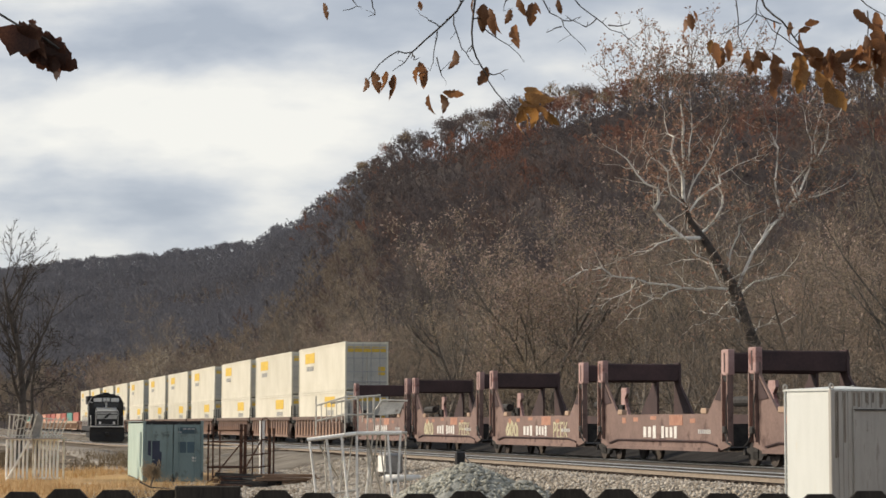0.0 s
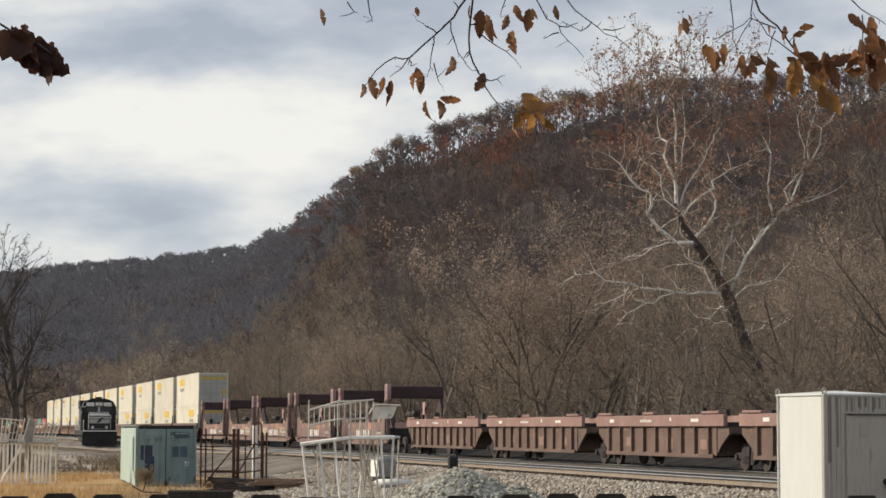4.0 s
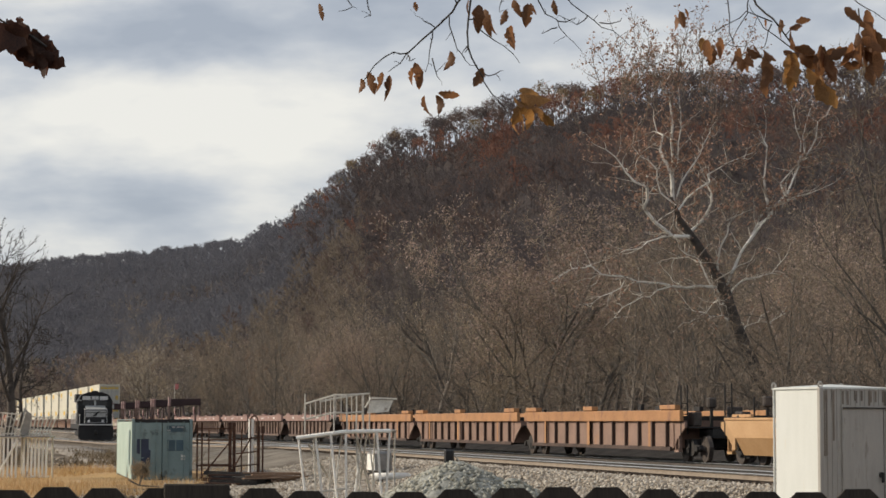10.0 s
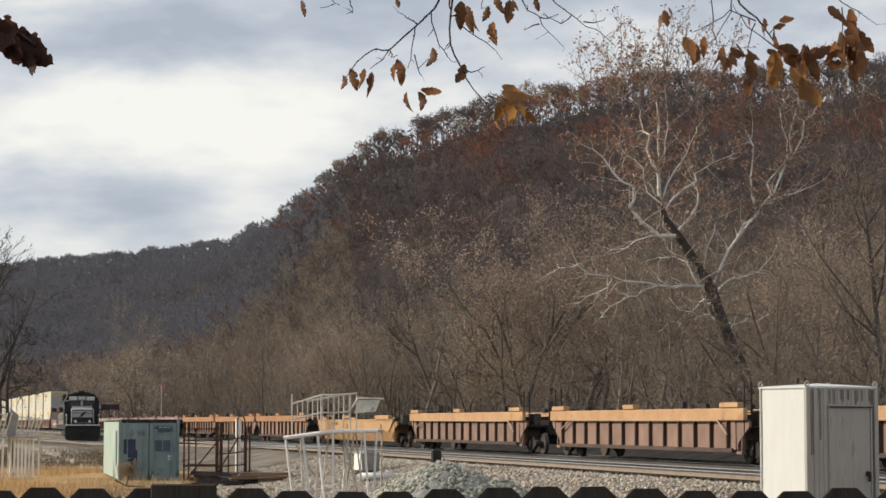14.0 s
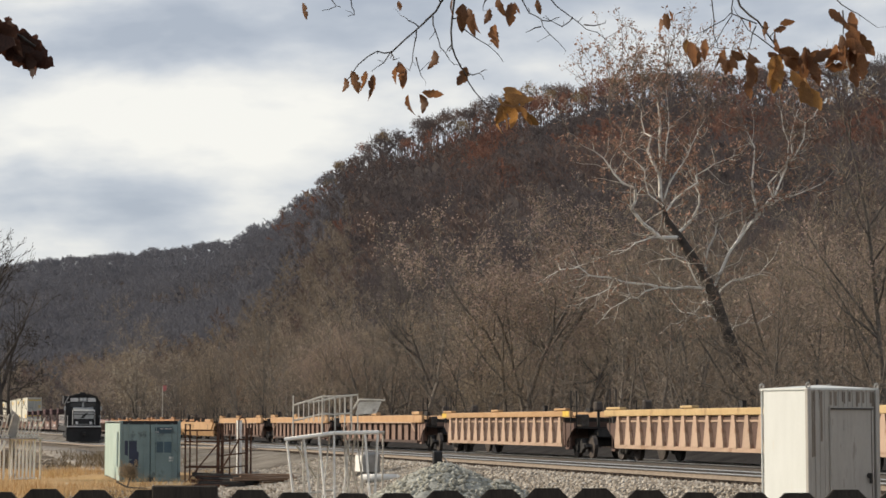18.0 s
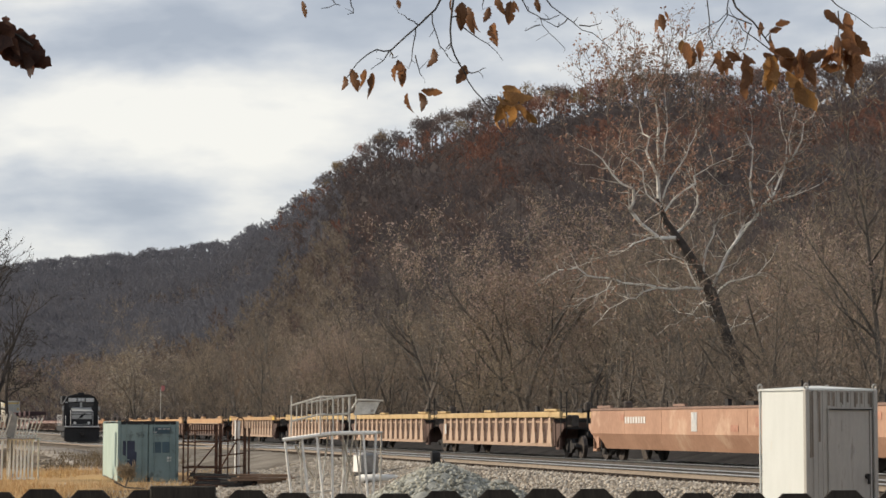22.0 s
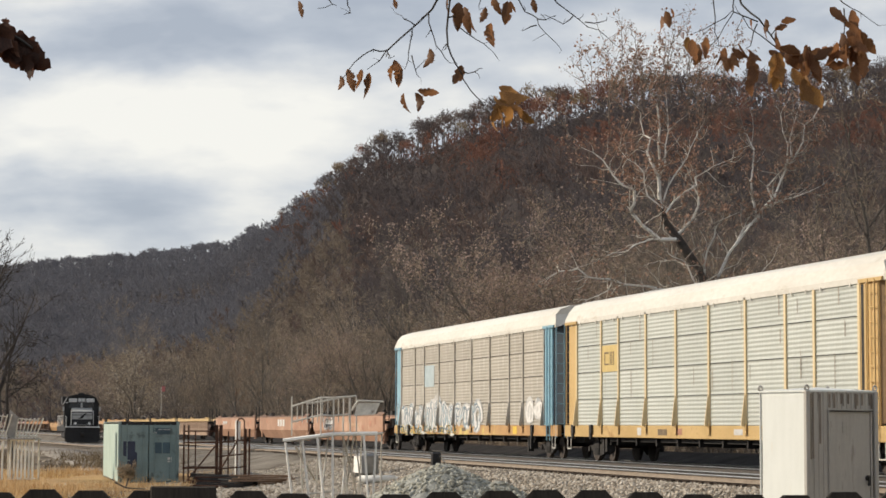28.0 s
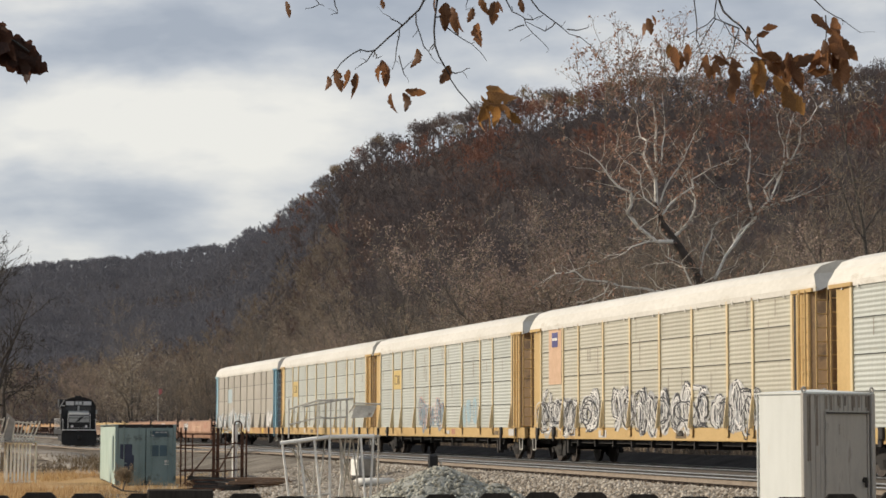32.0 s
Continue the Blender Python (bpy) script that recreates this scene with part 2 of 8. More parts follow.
LEAVES_RUST = island("leaves_rust", [(0.12, 0.06, 0.035), (0.20, 0.10, 0.058), (0.28, 0.15, 0.085)], 0.85, 0.35)
HILL_TONES = [island("hill_grey", [(0.124, 0.105, 0.104), (0.150, 0.128, 0.125), (0.182, 0.156, 0.150)], 0.95, 0.4, 0.05, 0.8),
              island("hill_brown", [(0.154, 0.114, 0.103), (0.191, 0.142, 0.124), (0.233, 0.175, 0.148)], 0.95, 0.4, 0.05, 0.8),
              island("hill_rust", [(0.207, 0.113, 0.090), (0.271, 0.143, 0.106), (0.339, 0.178, 0.127)], 0.95, 0.4, 0.05, 0.8),
              island("hill_tan", [(0.232, 0.188, 0.149), (0.281, 0.231, 0.179), (0.337, 0.278, 0.216)], 0.95, 0.4, 0.05, 0.8),
              island("hill_trunks", [(0.20, 0.185, 0.17), (0.30, 0.28, 0.26), (0.44, 0.415, 0.385)], 0.95),
              # grey-blue base colour that holds the haze over the far slope
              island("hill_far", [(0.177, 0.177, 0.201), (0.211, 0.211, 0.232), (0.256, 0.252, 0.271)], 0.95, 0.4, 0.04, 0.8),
              island("hill_yellow", [(0.22, 0.16, 0.10), (0.29, 0.215, 0.13), (0.37, 0.28, 0.17)], 0.95, 0.4, 0.05, 0.8)]
GALV = mat("galvanised_tube", (0.46, 0.43, 0.37), (0.70, 0.66, 0.58), 5, 0.5, 0.0, 0.1, 30, (0.30, 0.25, 0.20), 3, 0.66)
GALV_SHEET = mat("galvanised_sheet", (0.20, 0.195, 0.185), (0.34, 0.33, 0.31), 3, 0.5, 0.4, 0.1)
WHITE_TUBE = mat("white_tube", (0.78, 0.76, 0.70), (0.88, 0.86, 0.80), 5, 0.5, 0, 0.1, 30, (0.36, 0.30, 0.24), 4, 0.68)
RUST = mat("rusty_steel", (0.05, 0.024, 0.016), (0.13, 0.062, 0.036), 6, 0.9, 0.1, 0.5, 50)
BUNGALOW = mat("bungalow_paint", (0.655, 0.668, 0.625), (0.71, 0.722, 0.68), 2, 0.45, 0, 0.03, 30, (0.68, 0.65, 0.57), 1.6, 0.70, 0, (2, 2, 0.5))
# the cabinet's paint again, darkened for the shade on its front
BUNGALOW_SHADED = mat("bungalow_door_paint", (0.37, 0.34, 0.30), (0.45, 0.42, 0.37), 2, 0.5, 0, 0.06, 30, (0.27, 0.24, 0.205), 2.0, 0.62, 0, (4, 4, 0.5))
# lighter teal for the sunward side: the sun on it is in the colour
TEAL_SUNLIT = mat("container_pale_side", (0.35, 0.455, 0.40), (0.45, 0.55, 0.49), 0.8, 0.55, 0, 0.1, 20, (0.36, 0.38, 0.32), 1.0, 0.66, 0)
TEAL = mat("container_teal", (0.16, 0.228, 0.228), (0.215, 0.295, 0.293), 1.0, 0.5, 0, 0.1, 20, (0.055, 0.07, 0.07), 1.3, 0.62, 0)
TEAL_DARK = mat("container_navy_patch", (0.012, 0.02, 0.045), (0.025, 0.035, 0.07), 2, 0.5, 0, 0.05)
BLACK_PAINT = mat("black_paint", (0.006, 0.006, 0.007), (0.015, 0.015, 0.016), 3, 0.65, 0, 0.05, vary=0)
LOCO_WHITE = mat("loco_white_paint", (0.55, 0.55, 0.53), (0.72, 0.71, 0.69), 3, 0.45, 0, 0.05, vary=0)
LOCO_GREY = mat("loco_faded_panel", (0.30, 0.30, 0.29), (0.42, 0.42, 0.40), 3, 0.5, 0, 0.05, vary=0)
GLASS_DARK = mat("dark_window", (0.01, 0.011, 0.012), (0.02, 0.022, 0.024), 2, 0.08, 0, 0.0, vary=0)
GREY_MARK = mat("grey_marking", (0.30, 0.30, 0.30), (0.42, 0.42, 0.41), 4, 0.6, 0, 0.0, vary=0)
WHITE_MARK = mat("white_marking", (0.62, 0.60, 0.56), (0.82, 0.80, 0.76), 6, 0.6, 0, 0.0, vary=0)
DARK_MARK = mat("dark_marking", (0.02, 0.02, 0.025), (0.06, 0.06, 0.065), 6, 0.6, 0, 0.0, vary=0)
BLUE_MARK = mat("blue_marking", (0.22, 0.42, 0.52), (0.36, 0.56, 0.64), 3, 0.6, 0, 0.0, vary=0)
NAVY_MARK = mat("navy_marking", (0.06, 0.06, 0.18), (0.12, 0.12, 0.28), 3, 0.6, 0, 0.0, vary=0)
PINK_MARK = mat("pink_marking", (0.55, 0.28, 0.24), (0.70, 0.42, 0.36), 3, 0.6, 0, 0.0, vary=0)
YELLOW_MARK = mat("yellow_marking", (0.62, 0.40, 0.05), (0.78, 0.54, 0.08), 5, 0.6, 0, 0.0, vary=0)
ORANGE_WEAR = mat("worn_orange_primer", (0.36, 0.165, 0.105), (0.50, 0.26, 0.175), 5, 0.7, 0, 0.1)
PALE_MARK = mat("pale_faded_marking", (0.36, 0.44, 0.46), (0.47, 0.545, 0.56), 2, 0.6, 0, 0.0, vary=0)
CHALK_MARK = mat("chalky_marking", (0.44, 0.43, 0.41), (0.64, 0.63, 0.60), 1.5, 0.7, 0, 0.0, 20, (0.34, 0.36, 0.38), 1.2, 0.58, 0)
SLATE_MARK = mat("slate_blue_marking", (0.16, 0.21, 0.25), (0.27, 0.33, 0.37), 2, 0.7, 0, 0.0, vary=0)
CREAM_YELLOW = mat("faded_yellow_marking", (0.52, 0.38, 0.14), (0.62, 0.47, 0.20), 4, 0.6, 0, 0.0, vary=0)
CHALK_YELLOW = mat("pale_yellow_spray", (0.46, 0.42, 0.26), (0.60, 0.56, 0.38), 3, 0.7, 0, 0.0, vary=0)
UMBER_MARK = mat("umber_marking", (0.12, 0.085, 0.05), (0.22, 0.16, 0.09), 5, 0.7, 0, 0.0, vary=0)
TEAL_PATCH = mat("container_overpaint", (0.035, 0.075, 0.10), (0.06, 0.11, 0.14), 2, 0.5, 0, 0.05)
OLD_BOARD = mat("old_board", (0.17, 0.10, 0.06), (0.33, 0.21, 0.13), 3, 0.9, 0, 0.5, 40, (0.10, 0.07, 0.05), 2, 0.6, 0.25, (0.4, 4, 4))
PEACH_MARK = mat("faded_peach_marking", (0.54, 0.35, 0.22), (0.66, 0.45, 0.30), 3, 0.6, 0, 0.0, vary=0)
PANEL_STREAK = mat("panel_rust_streak", (0.33, 0.28, 0.215), (0.42, 0.385, 0.32), 6, 0.8, 0, 0.02, 30, vary=0.2, stretch=(6, 6, 0.5))
DIRT_STREAK = mat("dirt_streak", (0.13, 0.105, 0.08), (0.24, 0.20, 0.16), 6, 0.8, 0, 0.05, 30, vary=0.3, stretch=(6, 6, 0.5))

for m in (BED, OILED_SHADED, MID_BED, BANK, YARD, ROADM, STRAW, GROUND, BALLAST, RUBBLE, PILE_STONE, TIE_WOOD):
    m.node_tree.nodes["Principled BSDF"].inputs["Specular IOR Level"].default_value = 0.03

# ---- building helpers ----
def part(name, bm, material, parent=None, label="", smooth=False):
    """Links a bmesh as one mesh object, under a thing or under a part."""
    me = bpy.data.meshes.new(name)
    bm.to_mesh(me)
    bm.free()
    if smooth:
        me.polygons.foreach_set("use_smooth", [True] * len(me.polygons))
    for m in (material if isinstance(material, (list, tuple)) else [material]):
        me.materials.append(m)
    ob = new(name, me)
    if parent:
        ob.parent = parent
    if label:
        ob["label"] = label
    return ob


def again(ob, at, parent=None, turn=0.0):
    """Another piece on the same mesh."""
    o = new(ob.name.split(".")[0], ob.data)
    o.parent = parent or ob.parent
    o.matrix_basis = pose(*at, 0, 0, turn)
    return o


def thing(name, label, category, m=None, group="", kind=""):
    ob = new(name)
    ob.empty_display_size = 0.3
    if m is not None:
        ob.matrix_basis = m
    return tagged(ob, label, category, group, kind)


def box(bm, x0, x1, y0, y1, z0, z1, bevel=0.0):
    g = bmesh.ops.create_cube(bm, size=1.0, matrix=Matrix.Translation(((x0 + x1) / 2, (y0 + y1) / 2, (z0 + z1) / 2)) @ Matrix.Diagonal((x1 - x0, y1 - y0, z1 - z0, 1)))
    if bevel:
        es = list({e for v in g["verts"] for e in v.link_edges})
        bmesh.ops.bevel(bm, geom=es, offset=bevel, segments=1, affect="EDGES", profile=0.5)
    return bm


def boxes(*dims, bevel=0.0):
    bm = bmesh.new()
    for d in dims:
        box(bm, *d, bevel=bevel)
    return bm


def tube(bm, a, b, r0, r1=None, sides=6, caps=True):
    a, b = Vector(a), Vector(b)
    d = b - a
    m = Matrix.Translation((a + b) / 2) @ d.to_track_quat("Z", "Y").to_matrix().to_4x4()
    bmesh.ops.create_cone(bm, cap_ends=caps, segments=sides, radius1=r0, radius2=r0 if r1 is None else r1, depth=d.length, matrix=m)
    return bm


def tubes(r, *runs, sides=6):
    bm = bmesh.new()
    for run in runs:
        for a, b in zip(run, run[1:]):
            tube(bm, a, b, r, None, sides)
    return bm


def prism(profile, x0, x1, bm=None):
    """A closed outline in (y, z) drawn out along x."""
    bm = bm or bmesh.new()
    a = [bm.verts.new((x0, y, z)) for y, z in profile]
    b = [bm.verts.new((x1, y, z)) for y, z in profile]
    k = len(profile)
    for i in range(k):
        bm.faces.new((a[i], a[(i + 1) % k], b[(i + 1) % k], b[i]))
    bm.faces.new(a[::-1])
    bm.faces.new(b)
    bmesh.ops.recalc_face_normals(bm, faces=bm.faces)
    return bm


def plate(outline, y0, y1, bm=None):
    """A closed outline in (x, z) with thickness from y0 to y1."""
    bm = bm or bmesh.new()
    a = [bm.verts.new((x, y0, z)) for x, z in outline]
    b = [bm.verts.new((x, y1, z)) for x, z in outline]
    k = len(outline)
    for i in range(k):
        bm.faces.new((a[i], a[(i + 1) % k], b[(i + 1) % k], b[i]))
    bm.faces.new(a[::-1])
    bm.faces.new(b)
    bmesh.ops.recalc_face_normals(bm, faces=bm.faces)
    return bm


def mesh_of(name, verts, faces, materials, index=None, parent=None, smooth=False):
    """A mesh from arrays: verts (n, 3), faces (m, 3)."""
    me = bpy.data.meshes.new(name)
    verts, faces = np.asarray(verts, np.float32), np.asarray(faces, np.int32)
    k = faces.shape[1]
    me.vertices.add(len(verts))
    me.vertices.foreach_set("co", verts.ravel())
    me.loops.add(faces.size)
    me.loops.foreach_set("vertex_index", faces.ravel())
    me.polygons.add(len(faces))
    me.polygons.foreach_set("loop_start", np.arange(0, faces.size, k, dtype=np.int32))
    for m in materials:
        me.materials.append(m)
    if index is not None:
        me.polygons.foreach_set("material_index", np.asarray(index, np.int32))
    if smooth:
        me.polygons.foreach_set("use_smooth", np.ones(len(faces), bool))
    me.update(calc_edges=True)
    ob = new(name, me)
    if parent:
        ob.parent = parent
    return ob


# ---- the line: the train's track, seen from above ----
HEAD = math.degrees(math.atan2(0.96962, -0.24463))
ALONG, ASIDE = Vector((-0.24463, 0.96962)), Vector((-0.96962, -0.24463))     # the way of travel; towards the camera's side
ORIGIN = Vector((26.73, 0.37))


def on_line(s, off=0.0):
    return ORIGIN + ALONG * s + ASIDE * off


def at_line(s, off=0.0, z=0.0, turn=0.0):
    p = on_line(s, off)
    return pose(p.x, p.y, z, 0, 0, HEAD + turn)

# ---- the land: one sheet with the valley floor and the wooded ridge ----
LOW = -1.2
# skyline of the ridge: x / y of the ray, slope of the bare crest, distance of the crest
SKYLINE = [
    (-0.3, 0.0582, 2100), (-0.205, 0.0662, 2100), (-0.18, 0.0692, 2050), (-0.15, 0.0717, 2000), (-0.115, 0.0752, 1850), (-0.095, 0.0803, 1650),
    (-0.08, 0.0868, 1450), (-0.07, 0.0956, 1300), (-0.058, 0.1038, 1200), (-0.048, 0.1120, 1120), (-0.032, 0.1208, 1040), (-0.018, 0.1251, 1000),
    (0.01, 0.1336, 960), (0.032, 0.1406, 930), (0.06, 0.145, 900), (0.09, 0.1471, 880), (0.13, 0.1491, 860), (0.2, 0.1531, 840),
    (0.3, 0.1531, 840),
]
SK = np.array(SKYLINE)


def ridge(u):
    return np.interp(u, SK[:, 0], SK[:, 1]), np.interp(u, SK[:, 0], SK[:, 2])


def foot(u):
    """Where the slope begins behind the trackside woods."""
    return np.interp(u, [-0.3, -0.15, -0.05, 0.1, 0.3], [620.0, 520.0, 360.0, 230.0, 190.0])


def land(x, y):
    x, y = np.asarray(x, float), np.asarray(y, float)
    r = np.hypot(x, y)
    u = np.where(y > 1, x / np.maximum(y, 1), np.sign(x) * 0.3)
    u = np.clip(u, -0.3, 0.3)
    slope, far = ridge(u)
    near = foot(u)
    q = np.clip((y - near) / (far - near), 0, 1)
    rough = 5.0 * np.sin(x * 0.021 + 1.3) * np.sin(y * 0.013 + x * 0.004) + 3.0 * np.sin(x * 0.05 + y * 0.031)
    h = (slope * far - LOW) * (0.25 * q + 0.75 * q ** 1.35) + rough * np.clip(q * 3, 0, 1) * np.clip((1 - q) * 4, 0, 1)
    back = np.clip((y - far) / 900.0, 0, 1)
    h = h * (1 - 0.5 * back ** 1.5)
    # the garden this side of the fence lies a little higher
    return LOW + np.where(y > 1, h, 0.0) + 0.55 * np.clip((13.0 - r) / 5.0, 0, 1)


def make_ground():
    az = np.radians(np.concatenate([np.arange(-180, -20, 8.0), np.arange(-20, 20.01, 0.4), np.arange(24, 180, 8.0)]))
    rad = np.concatenate([[0.0], np.geomspace(4, 4700, 90)])
    A, R = np.meshgrid(az, rad)
    X, Y = R * np.sin(A), R * np.cos(A)
    Z = land(X, Y)
    Z += np.where((R > 5) & (R < 150), 0.05 * np.sin(X * 1.7) * np.sin(Y * 0.9 + X), 0)
    n, k = len(rad), len(az)
    idx = np.arange(n * k).reshape(n, k)
    a, b = idx[:-1], idx[1:]
    f = np.stack([a, b, np.roll(b, -1, 1), np.roll(a, -1, 1)], -1).reshape(-1, 4)
    ob = mesh_of("ground", np.stack([X, Y, Z], -1).reshape(-1, 3), f[:, ::-1], [GROUND], smooth=True)
    tagged(ob, "brown leaf-strewn valley floor and hillside ground", "ground", kind="structure")


make_ground()

# ---- track bed, tracks ----
SIDING_AT, SIDING_SLOPE = 118.0, 0.0375


def siding_off(s):
    return 4.4 + max(0.0, s - SIDING_AT) * SIDING_SLOPE


def siding_drop(s):
    return 0.54 * min(1.0, max(0.0, (s - 125.0) / 80.0))


def make_bed():
    stations = list(np.arange(-40, 130, 2.0)) + list(np.arange(130, 420, 10.0)) + list(np.arange(420, 1301, 80.0))
    rng = np.random.default_rng(3)
    V, F = [], []
    for s in stations:
        grow_out = max(0.0, s - SIDING_AT) * SIDING_SLOPE
        prof = [(-13.0, LOW - 0.15), (-9.5, 0.10), (-6.4, 0.16), (-4.4, -0.40), (-2.6, -0.24), (2.2, -0.24), (3.3, -0.26), (5.5, -0.25), (6.8, -0.26), (7.6 + grow_out, -0.42), (9.5 + grow_out, -0.8), (13 + grow_out, LOW + 0.05), (17 + grow_out, LOW - 0.12)]
        for off, z in prof:
            if off > 6 and z > -0.7:
                z -= siding_drop(s)
            p = on_line(s, off + rng.normal(0, 0.05))
            V.append((p.x, p.y, z + rng.normal(0, 0.025)))
    k = 13
    for i in range(len(stations) - 1):
        for j in range(k - 1):
            a = i * k + j
            F.append((a, a + k, a + k + 1, a + 1))
    # the shade under the cars is put into the oily stone and bank colours
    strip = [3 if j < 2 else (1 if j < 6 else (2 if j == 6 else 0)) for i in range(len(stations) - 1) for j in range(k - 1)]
    ob = mesh_of("track_bed", V, F, [BED, OILED_SHADED, MID_BED, BANK], strip, smooth=True)
    tagged(ob, "grey-brown crushed stone ballast bed under the tracks", "track bed", kind="structure")
    return ob


make_bed()


def make_track(name, label, off_at, s0, s1, near, drop=lambda s: 0.0):
    """Two rails with foot, web and polished head."""
    ob = thing(name, label, "railway track", kind="structure")
    st = list(np.arange(s0, min(s1, 400), 12.0)) + list(np.arange(400, s1 + 1, 100.0))
    prof = [(-0.07, -0.17), (0.07, -0.17), (0.07, -0.155), (0.012, -0.14), (0.012, -0.05), (-0.012, -0.05), (-0.012, -0.14), (-0.07, -0.155)]
    head = [(-0.036, -0.05), (0.036, -0.05), (0.036, -0.006), (0.028, 0.0), (-0.028, 0.0), (-0.036, -0.006)]
    for side in (-0.7525, 0.7525):
        # the far rail's dark web has shade as well as grease in its colour
        web = near if side > 0 else RAIL_SHADED
        for nm, pr, m, lab in (("rail", prof, web, "rusty brown steel rail" if web is RAIL_STEEL else "dark steel rail, grease and shade in its colour"), ("rail_head", head, RAIL_HEAD, "polished rail head")):
            V, F, k = [], [], len(pr)
            for s in st:
                for y, z in pr:
                    p = on_line(s, off_at(s) + side + y)
                    V.append((p.x, p.y, z - drop(s)))
            for i in range(len(st) - 1):
                for j in range(k):
                    a, b = i * k + j, i * k + (j + 1) % k
                    F.append((a, a + k, b + k, b))
            o = mesh_of(nm, V, F, [m], parent=ob)
            o["label"] = lab
    return ob


make_track("track_1", "main line track with polished rails on wooden ties", lambda s: 0.0, -40, 1300, RAIL_SHADED)
TRACK_NEAR = make_track("track_2", "empty second track with polished rails in ballast", lambda s: 4.4, -40, 1300, RAIL_STEEL)
make_track("track_3", "siding track that leaves the second track", siding_off, 120, 420, RAIL_STEEL, siding_drop)


def ground_ribbon(name, label, category, points, width, z, material, seed):
    rng = np.random.default_rng(seed)
    V, F = [], []
    pts = [Vector(p) for p in points]
    for i, p in enumerate(pts):
        d = (pts[min(i + 1, len(pts) - 1)] - pts[max(i - 1, 0)]).normalized()
        nrm = Vector((-d.y, d.x))
        for q in (-0.5, -0.46, -0.15, 0.15, 0.46, 0.5):
            c = p + nrm * q * width * (1 + rng.normal(0, 0.06))
            zz = z(p.y) if callable(z) else z
            V.append((c.x, c.y, zz - (0.12 if abs(q) == 0.5 else 0.0) - (0.03 if abs(q) < 0.2 else 0)))
    for i in range(len(pts) - 1):
        for j in range(5):
            a = i * 6 + j
            F.append((a, a + 6, a + 7, a + 1))
    ob = mesh_of(name, V, F, [material], smooth=True)
    tagged(ob, label, category, kind="structure")


def make_yard():
    """The yard this side of the tracks: trodden gravel and dirt, slightly uneven."""
    xs, ys = np.linspace(-75, 12, 70), np.concatenate([np.linspace(24, 130, 80), np.linspace(134, 420, 50)])
    X, Y = np.meshgrid(xs, ys)
    X = X - np.maximum(0, Y - 130) * 0.24
    rng = np.random.default_rng(8)
    Z = LOW + 0.03 + 0.06 * np.sin(X * 0.8 + 0.3 * Y) * np.sin(Y * 0.35) + rng.normal(0, 0.015, X.shape)
    Z += np.clip((Y - 120) / 60, 0, 1) * 0.35
    n, k = X.shape
    idx = np.arange(n * k).reshape(n, k)
    f = np.stack([idx[:-1, :-1], idx[:-1, 1:], idx[1:, 1:], idx[1:, :-1]], -1).reshape(-1, 4)
    ob = mesh_of("yard", np.stack([X, Y, Z], -1).reshape(-1, 3), f, [YARD], smooth=True)
    tagged(ob, "trodden grey-brown gravel yard beside the railway", "yard", kind="structure")


make_yard()
ground_ribbon("grass_ground", "matted straw-coloured dry grass on the yard's edge", "grass",
              [(-19.5 + 0.05 * (y - 70), y) for y in range(66, 114, 4)], 15.0, LOW + 0.13, STRAW, 7)
ground_ribbon("road", "pale dusty gravel access road beside the siding", "road",
              [(-18.0 - 0.19 * (y - 120) - 0.0009 * (y - 120) ** 2, y) for y in range(112, 330, 8)], 4.2, lambda y: LOW + 0.13 + 0.35 * min(1.0, max(0.0, (y - 120) / 60)), ROADM, 5)

# ---- trees ----
def frustums(P0, P1, R0, R1, sides):
    """Open tapered tubes for many segments at once."""
    P0, P1 = np.asarray(P0, float), np.asarray(P1, float)
    R0, R1 = np.asarray(R0, float), np.asarray(R1, float)
    d = P1 - P0
    d /= np.linalg.norm(d, axis=1, keepdims=True) + 1e-9
    ref = np.where(np.abs(d[:, 2:3]) > 0.9, np.array([[1.0, 0, 0]]), np.array([[0, 0, 1.0]]))
    a = np.cross(d, ref)
    a /= np.linalg.norm(a, axis=1, keepdims=True) + 1e-9
    b = np.cross(d, a)
    n = len(P0)
    V = np.zeros((n, 2 * sides, 3))
    for i in range(sides):
        w = a * math.cos(2 * math.pi * i / sides) + b * math.sin(2 * math.pi * i / sides)
        V[:, i], V[:, sides + i] = P0 + w * R0[:, None], P1 + w * R1[:, None]
    q = []
    for i in range(sides):
        j = (i + 1) % sides
        q += [(i, j, sides + j), (i, sides + j, sides + i)]
    F = (np.arange(n)[:, None, None] * (2 * sides) + np.array(q)[None]).reshape(-1, 3)
    return V.reshape(-1, 3), F


def ribbons(P0, P1, W, rng):
    """Twigs: long thin tapering slivers, turned at random."""
    P0, P1 = np.asarray(P0, float), np.asarray(P1, float)
    d = P1 - P0
    r = rng.normal(size=d.shape)
    a = np.cross(d, r)
    a /= np.linalg.norm(a, axis=1, keepdims=True) + 1e-9
    a *= np.asarray(W, float)[:, None]
    n = len(P0)
    V = np.stack([P0 - a, P0 + a, P1], 1).reshape(-1, 3)
    return V, np.arange(3 * n).reshape(-1, 3)


